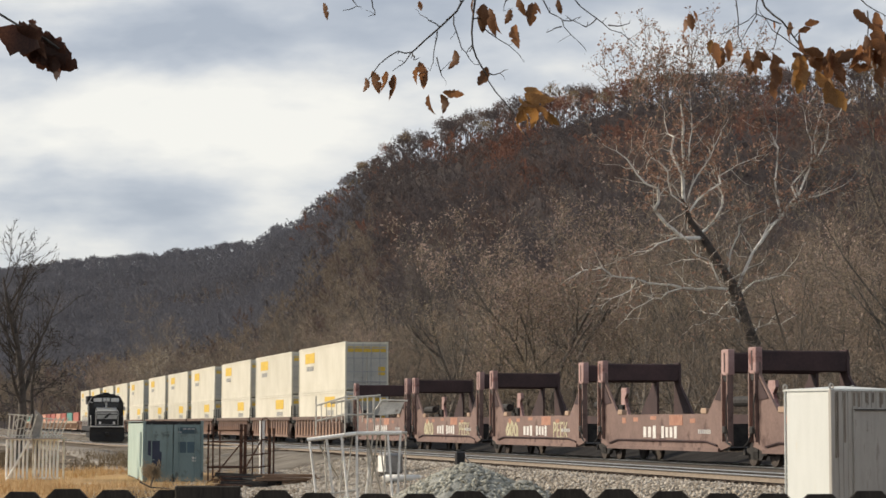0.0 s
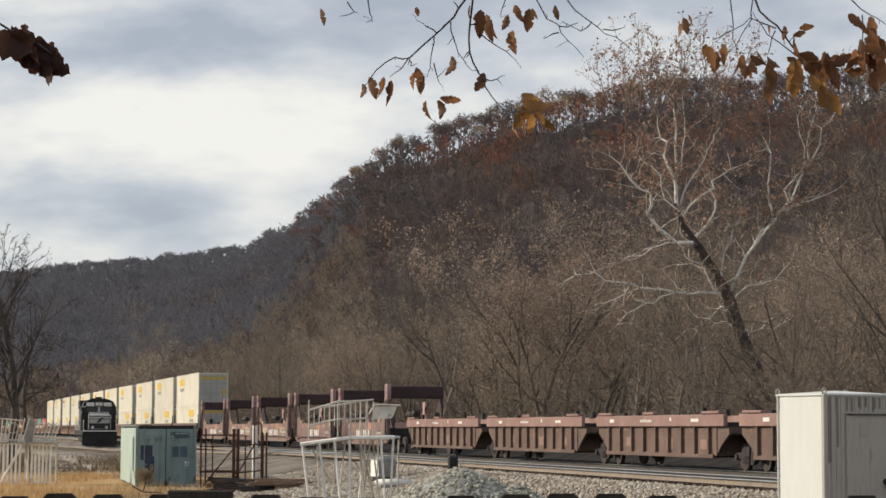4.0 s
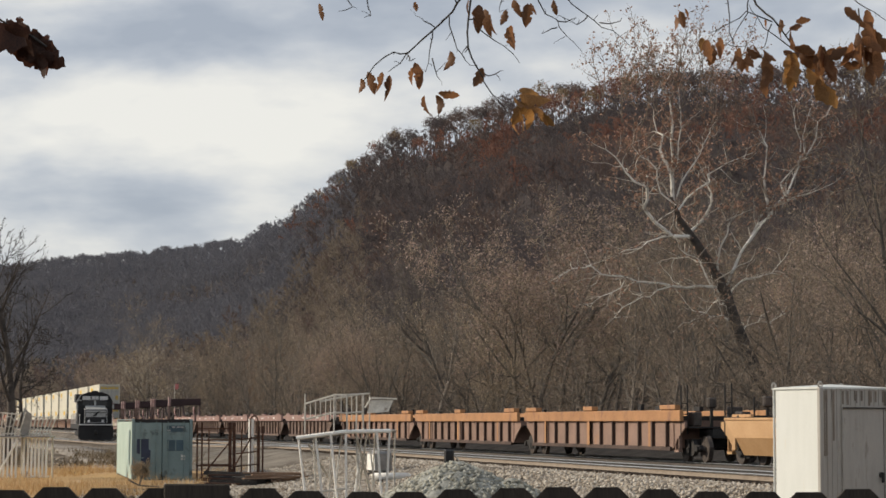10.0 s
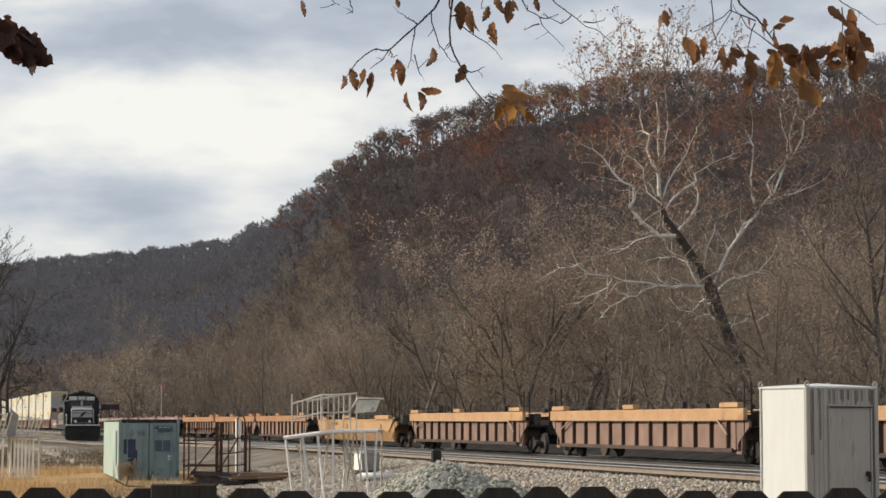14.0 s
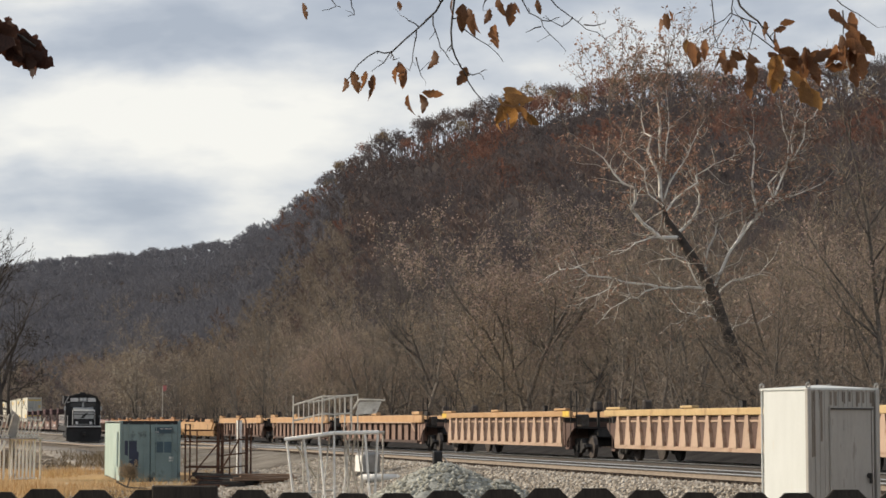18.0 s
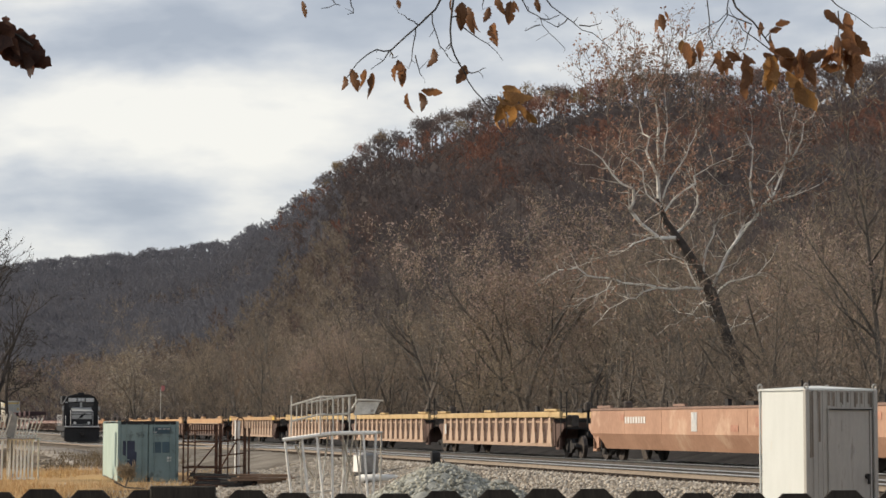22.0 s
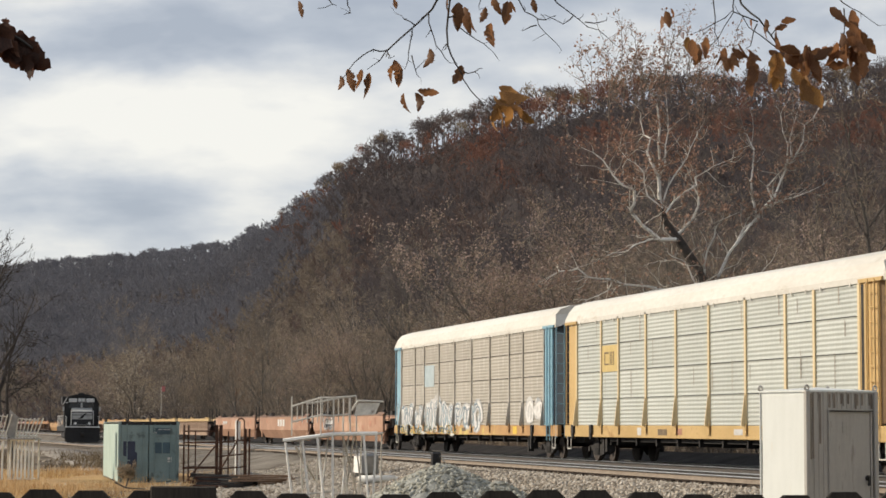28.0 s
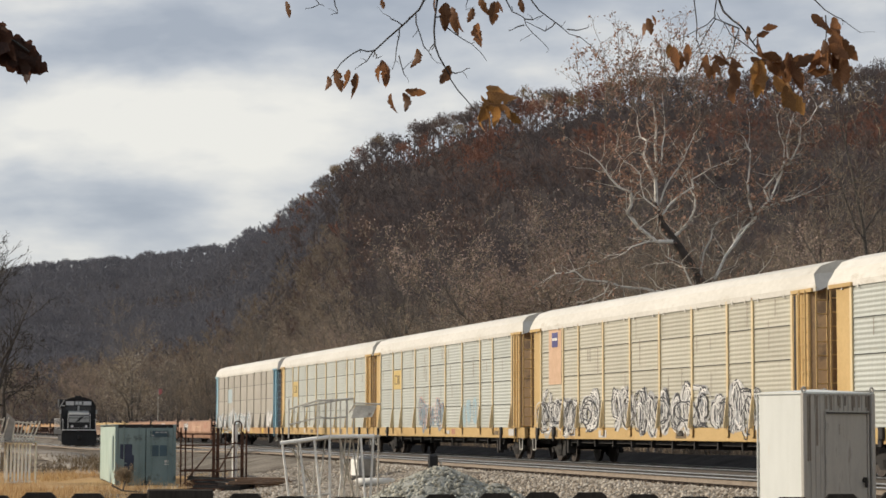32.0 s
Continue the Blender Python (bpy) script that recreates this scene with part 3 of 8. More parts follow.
def leaflets(C, size, rng):
    """Small leaves at the points C, each a bent pair of triangles."""
    C = np.asarray(C, float)
    n = len(C)
    a = rng.normal(size=(n, 3))
    a /= np.linalg.norm(a, axis=1, keepdims=True)
    b = np.cross(a, rng.normal(size=(n, 3)))
    b /= np.linalg.norm(b, axis=1, keepdims=True) + 1e-9
    s = size * rng.uniform(0.6, 1.4, (n, 1))
    c = np.cross(a, b)
    V = np.stack([C - a * s, C + b * s * 0.6 + c * s * 0.2, C + a * s, C - b * s * 0.6 + c * s * 0.2], 1).reshape(-1, 3)
    F = (np.arange(n)[:, None, None] * 4 + np.array([(0, 1, 2), (0, 2, 3)])[None]).reshape(-1, 3)
    return V, F


class Wood:
    """Grows limbs; keeps thick segments and twigs apart."""

    def __init__(self, seed):
        self.rng = np.random.default_rng(seed)
        self.p0, self.p1, self.r0, self.r1, self.lv = [], [], [], [], []
        self.t0, self.t1, self.tw = [], [], []
        self.tips = []

    def limb(self, p, d, length, radius, level, up=0.15, wander=0.22, kids=(12, 7, 9), spread=0.9, taper=0.25, first=0.3, shrink=(0.5, 0.5, 0.5)):
        rng = self.rng
        n = (7, 5, 3, 2)[min(level, 3)]
        p, d = np.array(p, float), np.array(d, float)
        d /= np.linalg.norm(d)
        path, dirs = [p.copy()], [d.copy()]
        for i in range(n):
            d = d + rng.normal(0, wander, 3) + np.array([0, 0, up])
            d /= np.linalg.norm(d)
            p = p + d * length / n
            path.append(p.copy())
            dirs.append(d.copy())
        last = level >= len(kids)
        for i in range(n):
            a, b = 1 - (1 - taper) * i / n, 1 - (1 - taper) * (i + 1) / n
            if last:
                self.t0.append(path[i]); self.t1.append(path[i + 1]); self.tw.append(radius * a)
            else:
                self.p0.append(path[i]); self.p1.append(path[i + 1]); self.r0.append(radius * a); self.r1.append(radius * b); self.lv.append(level)
        if last:
            self.tips.append(path[-1])
            self.tips.append((path[0] + path[-1]) / 2)
            return
        for j in range(kids[level]):
            t = first + (1 - first) * (j + rng.uniform(0, 1)) / kids[level]
            f = t * n
            i = min(int(f), n - 1)
            q = path[i] + (path[i + 1] - path[i]) * (f - i)
            side = rng.normal(size=3)
            side -= dirs[i] * side.dot(dirs[i])
            side /= np.linalg.norm(side) + 1e-9
            nd = dirs[i] * rng.uniform(0.35, 0.9) + side * spread
            self.limb(q, nd, length * shrink[min(level, len(shrink) - 1)] * rng.uniform(0.7, 1.25) * (1.15 - 0.55 * t), max(radius * (1 - (1 - taper) * t) * 0.58, 0.016), level + 1, up, wander, kids, spread, taper, 0.2, shrink)

    def parts(self, parent, trunk_mats, twig_mat, leaf_mat=None, leaves=0, leaf_size=0.1, twig=1.0):
        rng = self.rng
        p0, p1, r0, r1, lv = map(np.array, (self.p0, self.p1, self.r0, self.r1, self.lv))
        thick = lv <= 1
        V, F = frustums(p0[thick], p1[thick], r0[thick], r1[thick], 6)
        V2, F2 = frustums(p0[~thick], p1[~thick], r0[~thick], r1[~thick], 3)
        trunk = mesh_of("trunk", np.concatenate([V, V2]), np.concatenate([F, F2 + len(V)]), trunk_mats, parent=parent, smooth=True)
        V, F = ribbons(self.t0, self.t1, np.array(self.tw) * twig, rng)
        idx = np.zeros(len(F))
        if leaf_mat and leaves:
            tips = np.array(self.tips)
            C = tips[rng.integers(0, len(tips), leaves)] + rng.normal(0, 0.16, (leaves, 3))
            V3, F3 = leaflets(C, leaf_size, rng)
            V, F, idx = np.concatenate([V, V3]), np.concatenate([F, F3 + len(V)]), np.concatenate([idx, np.ones(len(F3))])
        crown = mesh_of("crown", V, F, [twig_mat] + ([leaf_mat] if leaf_mat else []), idx, parent=parent)
        return trunk, crown


def plain_tree(seed, h, label, twigs, leaf=None, leaves=0, leaf_size=0.09, spread=0.8, up=0.1, kids=(13, 7, 10), trunk_r=None, forks=1, bark=None, first=0.22, shrink=(0.42, 0.5, 0.5), category="tree", name="bare_tree", twig=1.0):
    w = Wood(seed)
    for k in range(forks):
        lean = (0.0, 0.0) if forks == 1 else (0.32 * math.cos(2.4 * k + seed), 0.32 * math.sin(2.4 * k + seed))
        w.limb((0.1 * k, 0, -0.3), (lean[0], lean[1], 1), h * (1.0 if k == 0 else 0.85), trunk_r or h * 0.011, 0, up, 0.10 if forks == 1 else 0.16, kids, spread, 0.18, first, shrink)
    t = thing(name, label, category, pose(0, -400, -60))
    w.parts(t, [bark or BARK], twigs, leaf, leaves, leaf_size, twig)
    return t


def place_trees(kinds, spots, group):
    """Copies of the kinds at the spots (x, y, scale); the first copy of each kind is moved itself."""
    used = set()
    for i, (x, y, s, k, turn) in enumerate(spots):
        z = float(land(x, y)) - 0.05
        m = pose(x, y, z, 0, 0, turn)
        src = kinds[k]
        if k in used:
            o = copy_thing(src, m)
        else:
            used.add(k)
            o = src
            o.matrix_basis = m
        o.scale = (s, s, s * (0.92 + 0.16 * ((i * 37) % 11) / 10))
        o["group"] = group


KINDS = [
    plain_tree(11, 15, "slender bare tree with tan twigs behind the tracks", TWIGS, None, 0),
    plain_tree(12, 14, "bare brown tree with a wide twiggy crown behind the tracks", TWIGS_BROWN, None, 0, spread=1.1, forks=2, kids=(10, 8, 10)),
    plain_tree(13, 16, "tall bare grey tree with upright limbs behind the tracks", TWIGS_GREY, None, 0, spread=0.55, up=0.2),
    plain_tree(14, 12, "straw-coloured tree still holding dry leaves behind the tracks", TWIGS, LEAVES_STRAW, 1500, 0.06, spread=0.95, forks=2, kids=(10, 8, 9)),
    plain_tree(15, 13, "bare tree with rusty dead leaves behind the tracks", TWIGS_BROWN, LEAVES_RUST, 700, 0.11, spread=0.9),
    plain_tree(16, 15, "many-stemmed bare tree with tan twigs behind the tracks", TWIGS, None, 0, forks=4, kids=(7, 7, 9), spread=0.8),
    plain_tree(17, 11, "dense brown bare thicket tree behind the tracks", TWIGS_BROWN, None, 0, forks=5, kids=(7, 7, 9), spread=0.9, first=0.08),
    plain_tree(18, 8.5, "spreading bare tree with dark crooked limbs behind the tracks", TWIGS_BROWN, None, 0, forks=5, kids=(6, 6, 7), spread=1.0, up=0.02, trunk_r=0.15, first=0.25, shrink=(0.5, 0.5, 0.5)),
    plain_tree(14, 12, "tan tree with pale yellow leaf clusters behind the tracks", TWIGS, LEAVES_BUFF, 3600, 0.058, spread=0.95, forks=2, kids=(10, 8, 9)),
]


def woods():
    """Woods along the far side of the line, from the near end to the far bend."""
    rng = np.random.default_rng(21)
    spots = []
    for s, off, dens in [(s, off, 1) for off in (-14, -21, -29, -38, -50, -64, -80, -98) for s in np.arange(30, 330, 9.5 if off > -25 else (11 if off > -70 else 12))]:
        p = on_line(s + rng.uniform(-4, 4), off + rng.uniform(-3.5, 3.5))
        u = p.x / p.y
        if p.y < 50 or abs(u - 0.0) > 0.225:
            continue
        if (u < -0.135 and p.y < 330) or (off < -70 and u < 0.005):
            continue
        k = int(rng.choice(7, p=[0.22, 0.2, 0.14, 0.05, 0.05, 0.17, 0.17]))
        size = rng.uniform(0.75, 1.15) * (0.72 if off > -17 else 1.0) * (1.0 + 0.003 * max(0, -off - 25) + (0.22 if u > 0.04 and off < -35 else 0))
        spots.append((p.x, p.y, size, k, rng.uniform(0, 360)))
    for s in (38, 44, 52, 58, 66, 75, 86, 97, 112, 130, 150, 175, 205):
        p = on_line(s + rng.uniform(-2, 2), -rng.uniform(9.5, 13.5))
        spots.append((p.x, p.y, rng.uniform(0.75, 1.2), 7, rng.uniform(0, 360)))
    # thicket in front of the sycamore, and a few paler crowns
    for s, off, k, size in ((90, -9.6, 6, 0.55), (93, -9.4, 1, 0.5), (94.5, -10.2, 6, 0.6), (98, -9.6, 6, 0.56), (86, -10.5, 6, 0.5), (100, -10.0, 6, 0.55), (102, -10.4, 1, 0.55)):
        p = on_line(s, off)
        spots.append((p.x, p.y, size, k, rng.uniform(0, 360)))
    for x, y, size in ((-10.4, 200, 1.05), (-7.6, 204, 0.95), (-13.5, 210, 0.9), (6.3, 150, 1.75), (8.4, 156, 1.6), (4.6, 153, 1.35), (10.0, 148, 1.3), (20.5, 128, 1.1), (23.0, 135, 1.2), (12.0, 150, 1.2), (20.7, 106, 1.0), (23.3, 114, 1.15), (18.6, 118, 0.9)):
        spots.append((x, y, size, 8, rng.uniform(0, 360)))
    # the far end of the woods, where the valley bends away
    for i in range(30):
        y = rng.uniform(350, 450)
        spots.append((rng.uniform(-0.168, -0.05) * y, y, rng.uniform(1.05, 1.5), int(rng.choice((0, 3, 5, 8))), rng.uniform(0, 360)))
    place_trees(KINDS, spots, "trees behind the tracks")


woods()


def thicket():
    """Brush and saplings at the foot of the woods: too many to count."""
    rng = np.random.default_rng(31)
    n = 12500
    s = rng.uniform(25, 420, n)
    off = -rng.gamma(2.2, 7.0, n) - 7.5
    X = ORIGIN.x + ALONG.x * s + ASIDE.x * off
    Y = ORIGIN.y + ALONG.y * s + ASIDE.y * off
    ok = (np.abs(X / Y) < 0.225) & (Y > 45)
    X, Y = X[ok], Y[ok]
    Z = land(X, Y)
    P0, P1, W = [], [], []
    for x, y, z in zip(X, Y, Z):
        h = rng.uniform(0.9, 3.6)
        base = np.array([x, y, z])
        lean = rng.normal(0, 0.22, 3)
        lean[2] = 1
        top = base + lean * h
        P0.append(base); P1.append(top); W.append(0.022)
        for k in range(9):
            t = rng.uniform(0.2, 0.95)
            q = base + (top - base) * t
            e = q + np.append(rng.normal(0, 0.45, 2), rng.uniform(0.15, 0.8)) * h * 0.33
            P0.append(q); P1.append(e); W.append(0.014)
    V, F = ribbons(P0, P1, W, rng)
    pale = np.repeat(rng.uniform(size=len(F) // 10) < 0.4, 10)
    C = np.array(P1)[rng.integers(0, len(P1), 4000)] + rng.normal(0, 0.2, (4000, 3))
    V2, F2 = leaflets(C, 0.05, rng)
    ob = mesh_of("brush", np.concatenate([V, V2]), np.concatenate([F, F2 + len(V)]), [TWIGS_BROWN, LEAVES_STRAW, TWIGS], np.concatenate([np.where(pale, 2, 0), np.ones(len(F2))]))
    tagged(ob, "brown leafless brush and saplings along the railway", "brush", kind="stuff")


thicket()


def hill_forest():
    """The wooded ridge: thousands of bare trees, each a trunk, branches and many fine upward twigs; along the crest a
    row of tall trunks with sunlight in their pale colour.
    """
    rng = np.random.default_rng(41)
    V, M = [], []
    pts = []
    for u0, u1 in zip(np.arange(-0.24, 0.235, 0.02), np.arange(-0.22, 0.255, 0.02)):
        um = (u0 + u1) / 2
        near, far = float(foot(um)) * 0.85, float(ridge(um)[1]) - 26
        gap = np.interp(far, [850, 1200, 2100], [6.2, 7.0, 8.8])
        count = int((u1 - u0) * (far ** 2 - near ** 2) / 2 / gap ** 2)
        y = np.sqrt(rng.uniform(near ** 2, far ** 2, count))
        pts.append(np.stack([rng.uniform(u0, u1, count), y, np.zeros(count)], 1))
        # the row along the crest
        extra = int((u1 - u0) * far / 1.45)
        pts.append(np.stack([rng.uniform(u0, u1, extra), far + 26 + rng.uniform(-34, 26, extra), np.ones(extra)], 1))
        under = int(extra * 1.7)
        pts.append(np.stack([rng.uniform(u0, u1, under), far + 26 + rng.uniform(-26, 22, under), np.zeros(under)], 1))
    pts = np.concatenate(pts)
    X, Y, E = pts[:, 0] * pts[:, 1], pts[:, 1], pts[:, 2] > 0
    Z = land(X, Y)
    U = np.clip(X / Y, -0.3, 0.3)
    crest, base = ridge(U)[1], foot(U)
    for x, y, z, top_y, near, edge in zip(X, Y, Z, crest, base, E):
        far = y / 1000.0
        # the young growth just under the crest stays low
        below = (top_y - y) if not edge else 0.0
        h = rng.uniform(12.0, 17.0) if edge else (rng.uniform(7, 12) if below < 26 else rng.uniform(4.5, 7.5) if below < 75 and top_y < 1300 else rng.uniform(10, 16))
        drift = noise.noise(Vector((x * 0.012, y * 0.007, 3.0))) + 0.7 * noise.noise(Vector((x * 0.035, y * 0.02, 9.0)))
        v = 0.34 * rng.uniform() + 0.22 + drift * 1.0
        tone = 2 if v > 0.60 else (1 if v > 0.33 else 0)
        if edge:
            tone = 6 if rng.uniform() < 0.06 else (2 if v > 0.72 else (1 if rng.uniform() < 0.4 else 0))
        if tone == 2 and y < 420 + 0.25 * top_y:
            tone = 1
        low = np.clip((y - near) / 260.0, 0, 1)
        if rng.uniform() > low * 1.9 and top_y < 1200:
            tone = 3
        # towards the valley's end paler tan and grey-blue tones stand for haze
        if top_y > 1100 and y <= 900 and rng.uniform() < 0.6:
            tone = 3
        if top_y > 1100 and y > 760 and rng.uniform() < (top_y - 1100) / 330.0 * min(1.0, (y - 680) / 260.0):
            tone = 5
        wide = h * (rng.uniform(0.22, 0.32) if edge else rng.uniform(0.24, 0.34))
        b = np.array([x, y, z - 0.5])
        top = np.array([x + rng.normal(0, 0.7), y + rng.normal(0, 0.7), z + h * 0.93])
        nb = 9 if edge else 7
        t = rng.uniform(0.42 if edge else 0.22, 0.9, nb)
        q = b + (top - b) * t[:, None]
        bd = rng.normal(size=(nb, 3))
        bd[:, 2] = np.abs(bd[:, 2]) * 0.5 + 0.55
        bd /= np.linalg.norm(bd, axis=1, keepdims=True)
        bl = wide * rng.uniform(0.75, 1.35, nb) * (1.25 - 0.55 * t)
        e = q + bd * bl[:, None]
        leafy = int((250 if edge else 118) * (1.0 if far < 1.3 else 0.72))
        k = rng.integers(0, nb, leafy)
        C = q[k] + (e[k] - q[k]) * rng.uniform(0.25, 1.05, leafy)[:, None]
        d = bd[k] * 0.55 + rng.normal(0, 0.5, (leafy, 3)) + np.array([0, 0, 0.35])
        d /= np.linalg.norm(d, axis=1, keepdims=True)
        d *= (wide * rng.uniform(0.22, 0.5, leafy))[:, None]
        if tone == 2:
            d *= 0.8
        if edge:
            # rounded crowns on bare trunks
            ball = rng.normal(size=(leafy, 3))
            ball /= np.linalg.norm(ball, axis=1, keepdims=True)
            ball[:, 2] = np.where(ball[:, 2] < -0.35, -ball[:, 2], ball[:, 2])
            C = np.array([x, y, z + h * 0.64]) + ball * np.array([wide, wide, h * 0.27]) * rng.uniform(0.35, 1.0, (leafy, 1))
            d = (ball * 0.6 + rng.normal(0, 0.8, (leafy, 3))) * (wide * rng.uniform(0.10, 0.24, leafy))[:, None]
        p0, p1 = np.concatenate([b[None], q, C]), np.concatenate([top[None], e, C + d])
        thin = (0.055 + 0.10 * far) * (1.25 if tone == 2 else 1.0)
        ww = np.concatenate([[0.13 + 0.12 * far], np.full(nb, 0.05 + 0.06 * far), thin * rng.uniform(0.7, 1.4, leafy)])
        a = np.cross(p1 - p0, rng.normal(size=p0.shape) * 0.45 + np.array([0.3, 1.0, -0.2]))
        a /= np.linalg.norm(a, axis=1, keepdims=True) + 1e-9
        a *= ww[:, None]
        V.append(np.stack([p0 - a, p0 + a, p1], 1).reshape(-1, 3))
        # many crest trunks take the pale tone, sunlight put into the colour
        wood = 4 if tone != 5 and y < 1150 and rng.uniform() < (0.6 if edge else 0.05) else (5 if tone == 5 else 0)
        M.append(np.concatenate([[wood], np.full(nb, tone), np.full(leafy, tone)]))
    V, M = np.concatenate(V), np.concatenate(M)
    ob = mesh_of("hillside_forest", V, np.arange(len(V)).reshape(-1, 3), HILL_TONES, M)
    tagged(ob, "bare grey and rust-brown autumn forest covering the ridge", "forest", kind="stuff")


hill_forest()


def sycamore():
    """A leaning sycamore: dark lower trunk, white upper limbs."""
    t = thing("sycamore_tree", "leaning sycamore with white limbs and a dark lower trunk", "tree", pose(14.6, 105, LOW, 0, 0, 0))
    w = Wood(77)
    low = [(0.9, 0.3, -0.3), (0.45, 0.3, 2.2), (-0.22, 0.3, 4.3), (-0.83, 0.2, 5.7), (-1.44, 0.1, 7.1), (-1.95, 0, 8.75), (-2.6, -0.1, 9.9), (-3.46, -0.3, 11.2), (-4.18, -0.4, 12.2), (-4.5, -0.5, 13.2)]
    rad = [0.42, 0.40, 0.38, 0.36, 0.345, 0.31, 0.27, 0.23, 0.17, 0.11]
    limbs = [
        ([(-4.4, -0.5, 12.9), (-4.7, -0.4, 14.8), (-4.85, -0.2, 16.2), (-5.3, 0, 17.1)], 0.105, 0.03),
        ([(-4.35, -0.4, 12.6), (-4.4, 0, 14.2), (-4.4, 0.3, 16.0), (-4.45, 0.5, 18.0), (-4.4, 0.5, 19.3)], 0.135, 0.03),
        ([(-3.6, -0.3, 11.3), (-4.5, -0.8, 11.3), (-5.3, -1.1, 11.9), (-5.7, -1.3, 13.0), (-6.3, -1.5, 13.8), (-6.9, -1.7, 14.5), (-7.7, -1.9, 15.3)], 0.13, 0.03),
        ([(-4.4, -0.8, 11.3), (-5.7, -1.3, 11.0), (-6.5, -1.5, 10.6)], 0.06, 0.02),
        ([(-3.7, -0.3, 11.5), (-3.1, 0.6, 12.0), (-2.45, 0.9, 13.0), (-2.65, 1.1, 14.0), (-3.0, 1.2, 14.6)], 0.09, 0.03),
        ([(-4.15, -0.4, 12.6), (-3.1, 0.4, 13.7), (-2.65, 0.6, 14.4), (-1.7, 0.9, 15.0), (-0.75, 1.2, 15.4)], 0.06, 0.02),
        ([(-4.3, -0.4, 13.0), (-3.7, 0.1, 14.4), (-3.0, 0.4, 15.4), (-2.5, 0.6, 16.5)], 0.06, 0.02),
        ([(-1.95, 0, 8.8), (-1.2, -0.6, 10.6), (-0.5, -1.0, 11.8), (0.3, -1.4, 12.7), (1.15, -1.7, 14.0), (1.85, -1.9, 15.2), (2.25, -2.1, 16.6), (2.95, -2.3, 17.5)], 0.095, 0.03),
        ([(0.05, -1.3, 12.5), (-0.15, -1.0, 14.0), (0.05, -0.7, 15.6), (-0.25, -0.4, 16.4)], 0.08, 0.025),
        ([(0.5, -1.4, 12.8), (1.75, -2.0, 13.2), (2.95, -2.2, 13.7)], 0.06, 0.02),
        ([(-2.3, -0.1, 9.4), (-2.2, -0.6, 10.8), (-1.85, -0.9, 11.8), (-1.15, -1.0, 12.4)], 0.07, 0.02),
        ([(1.2, -1.7, 14.2), (1.55, -1.4, 15.8), (1.25, -1.2, 17.2)], 0.06, 0.02),
        ([(-2.0, 0, 8.9), (-3.85, -0.7, 8.85), (-5.1, -1.0, 9.05), (-6.7, -1.2, 9.35), (-7.9, -1.4, 9.45), (-8.7, -1.6, 9.75), (-9.7, -1.8, 9.45)], 0.09, 0.025),
        ([(-1.6, 0, 7.2), (-2.65, -0.4, 7.5), (-3.45, -0.6, 7.75)], 0.06, 0.02),
        ([(-2.6, -0.1, 9.9), (-3.2, 0.6, 10.2), (-4.2, 1.2, 10.4)], 0.06, 0.02),
    ]
    # slimmer stems that rise beside the main limbs
    limbs += [
        ([(-0.9, -0.9, 11.0), (-0.1, -1.2, 12.1), (0.75, -1.5, 13.2), (1.3, -1.6, 14.6), (1.6, -1.7, 16.0), (2.0, -1.8, 17.4)], 0.075, 0.02),
        ([(-4.45, -0.4, 13.3), (-4.15, -0.2, 14.9), (-3.95, 0.1, 16.6), (-4.05, 0.2, 18.4)], 0.06, 0.018),
        ([(-4.3, -0.6, 12.8), (-5.2, -0.8, 14.0), (-5.6, -0.9, 14.9), (-6.4, -1.0, 15.6)], 0.05, 0.018),
        ([(-2.1, 0, 8.6), (-2.9, -0.5, 9.5), (-3.3, -0.6, 10.3), (-4.1, -0.7, 10.7)], 0.06, 0.02),
        ([(-1.75, 0, 8.2), (-2.3, -0.4, 8.3), (-2.9, -0.6, 7.7), (-3.7, -0.8, 7.2)], 0.045, 0.015),
        ([(-6.7, -1.2, 9.35), (-7.4, -1.3, 8.6), (-8.3, -1.5, 8.1)], 0.04, 0.015),
        ([(-4.6, -0.9, 8.9), (-5.6, -1.1, 8.4), (-6.5, -1.3, 8.1), (-7.3, -1.4, 7.4)], 0.045, 0.015),
        ([(-1.7, 0.2, 8.6), (-1.0, 0.6, 9.3), (-0.2, 0.9, 9.5), (0.9, 1.2, 10.2)], 0.06, 0.02),
        ([(-1.2, 0.1, 6.6), (-0.3, 0.5, 7.3), (0.8, 0.8, 7.6)], 0.045, 0.015),
    ]
    rng = w.rng
    a, b, r0, r1 = low[:-1], low[1:], rad[:-1], rad[1:]
    V, F = frustums(a, b, r0, r1, 9)
    ob = mesh_of("trunk", V, F, [BARK_SHAGGY], parent=t, smooth=True)
    ob["label"] = "dark shaggy lower trunk"
    for pts, ra, rb in limbs:
        q = [np.array(p, float) for p in pts]
        fine = []
        for c, d in zip(q, q[1:]):
            mid = (c + d) / 2 + rng.normal(0, 0.14, 3)
            fine += [c, mid]
        fine.append(q[-1])
        n = len(fine) - 1
        rr = np.linspace(ra, rb, n + 1) * 0.85
        V, F = frustums(fine[:-1], fine[1:], rr[:-1], rr[1:], 6)
        ob = mesh_of("limb", V, F, [BARK_PALE], parent=t, smooth=True)
        for i in range(1, n + 1):
            for k in range(2):
                d = (fine[i] - fine[i - 1]) + rng.normal(0, 0.5, 3)
                w.limb(fine[i], d, rng.uniform(0.7, 1.9), max(rr[i] * 0.36, 0.018), 1, 0.06, 0.3, (0, 4, 4), 0.9, 0.3, 0.15, (0.5, 0.5))
    mark = len(w.p0)
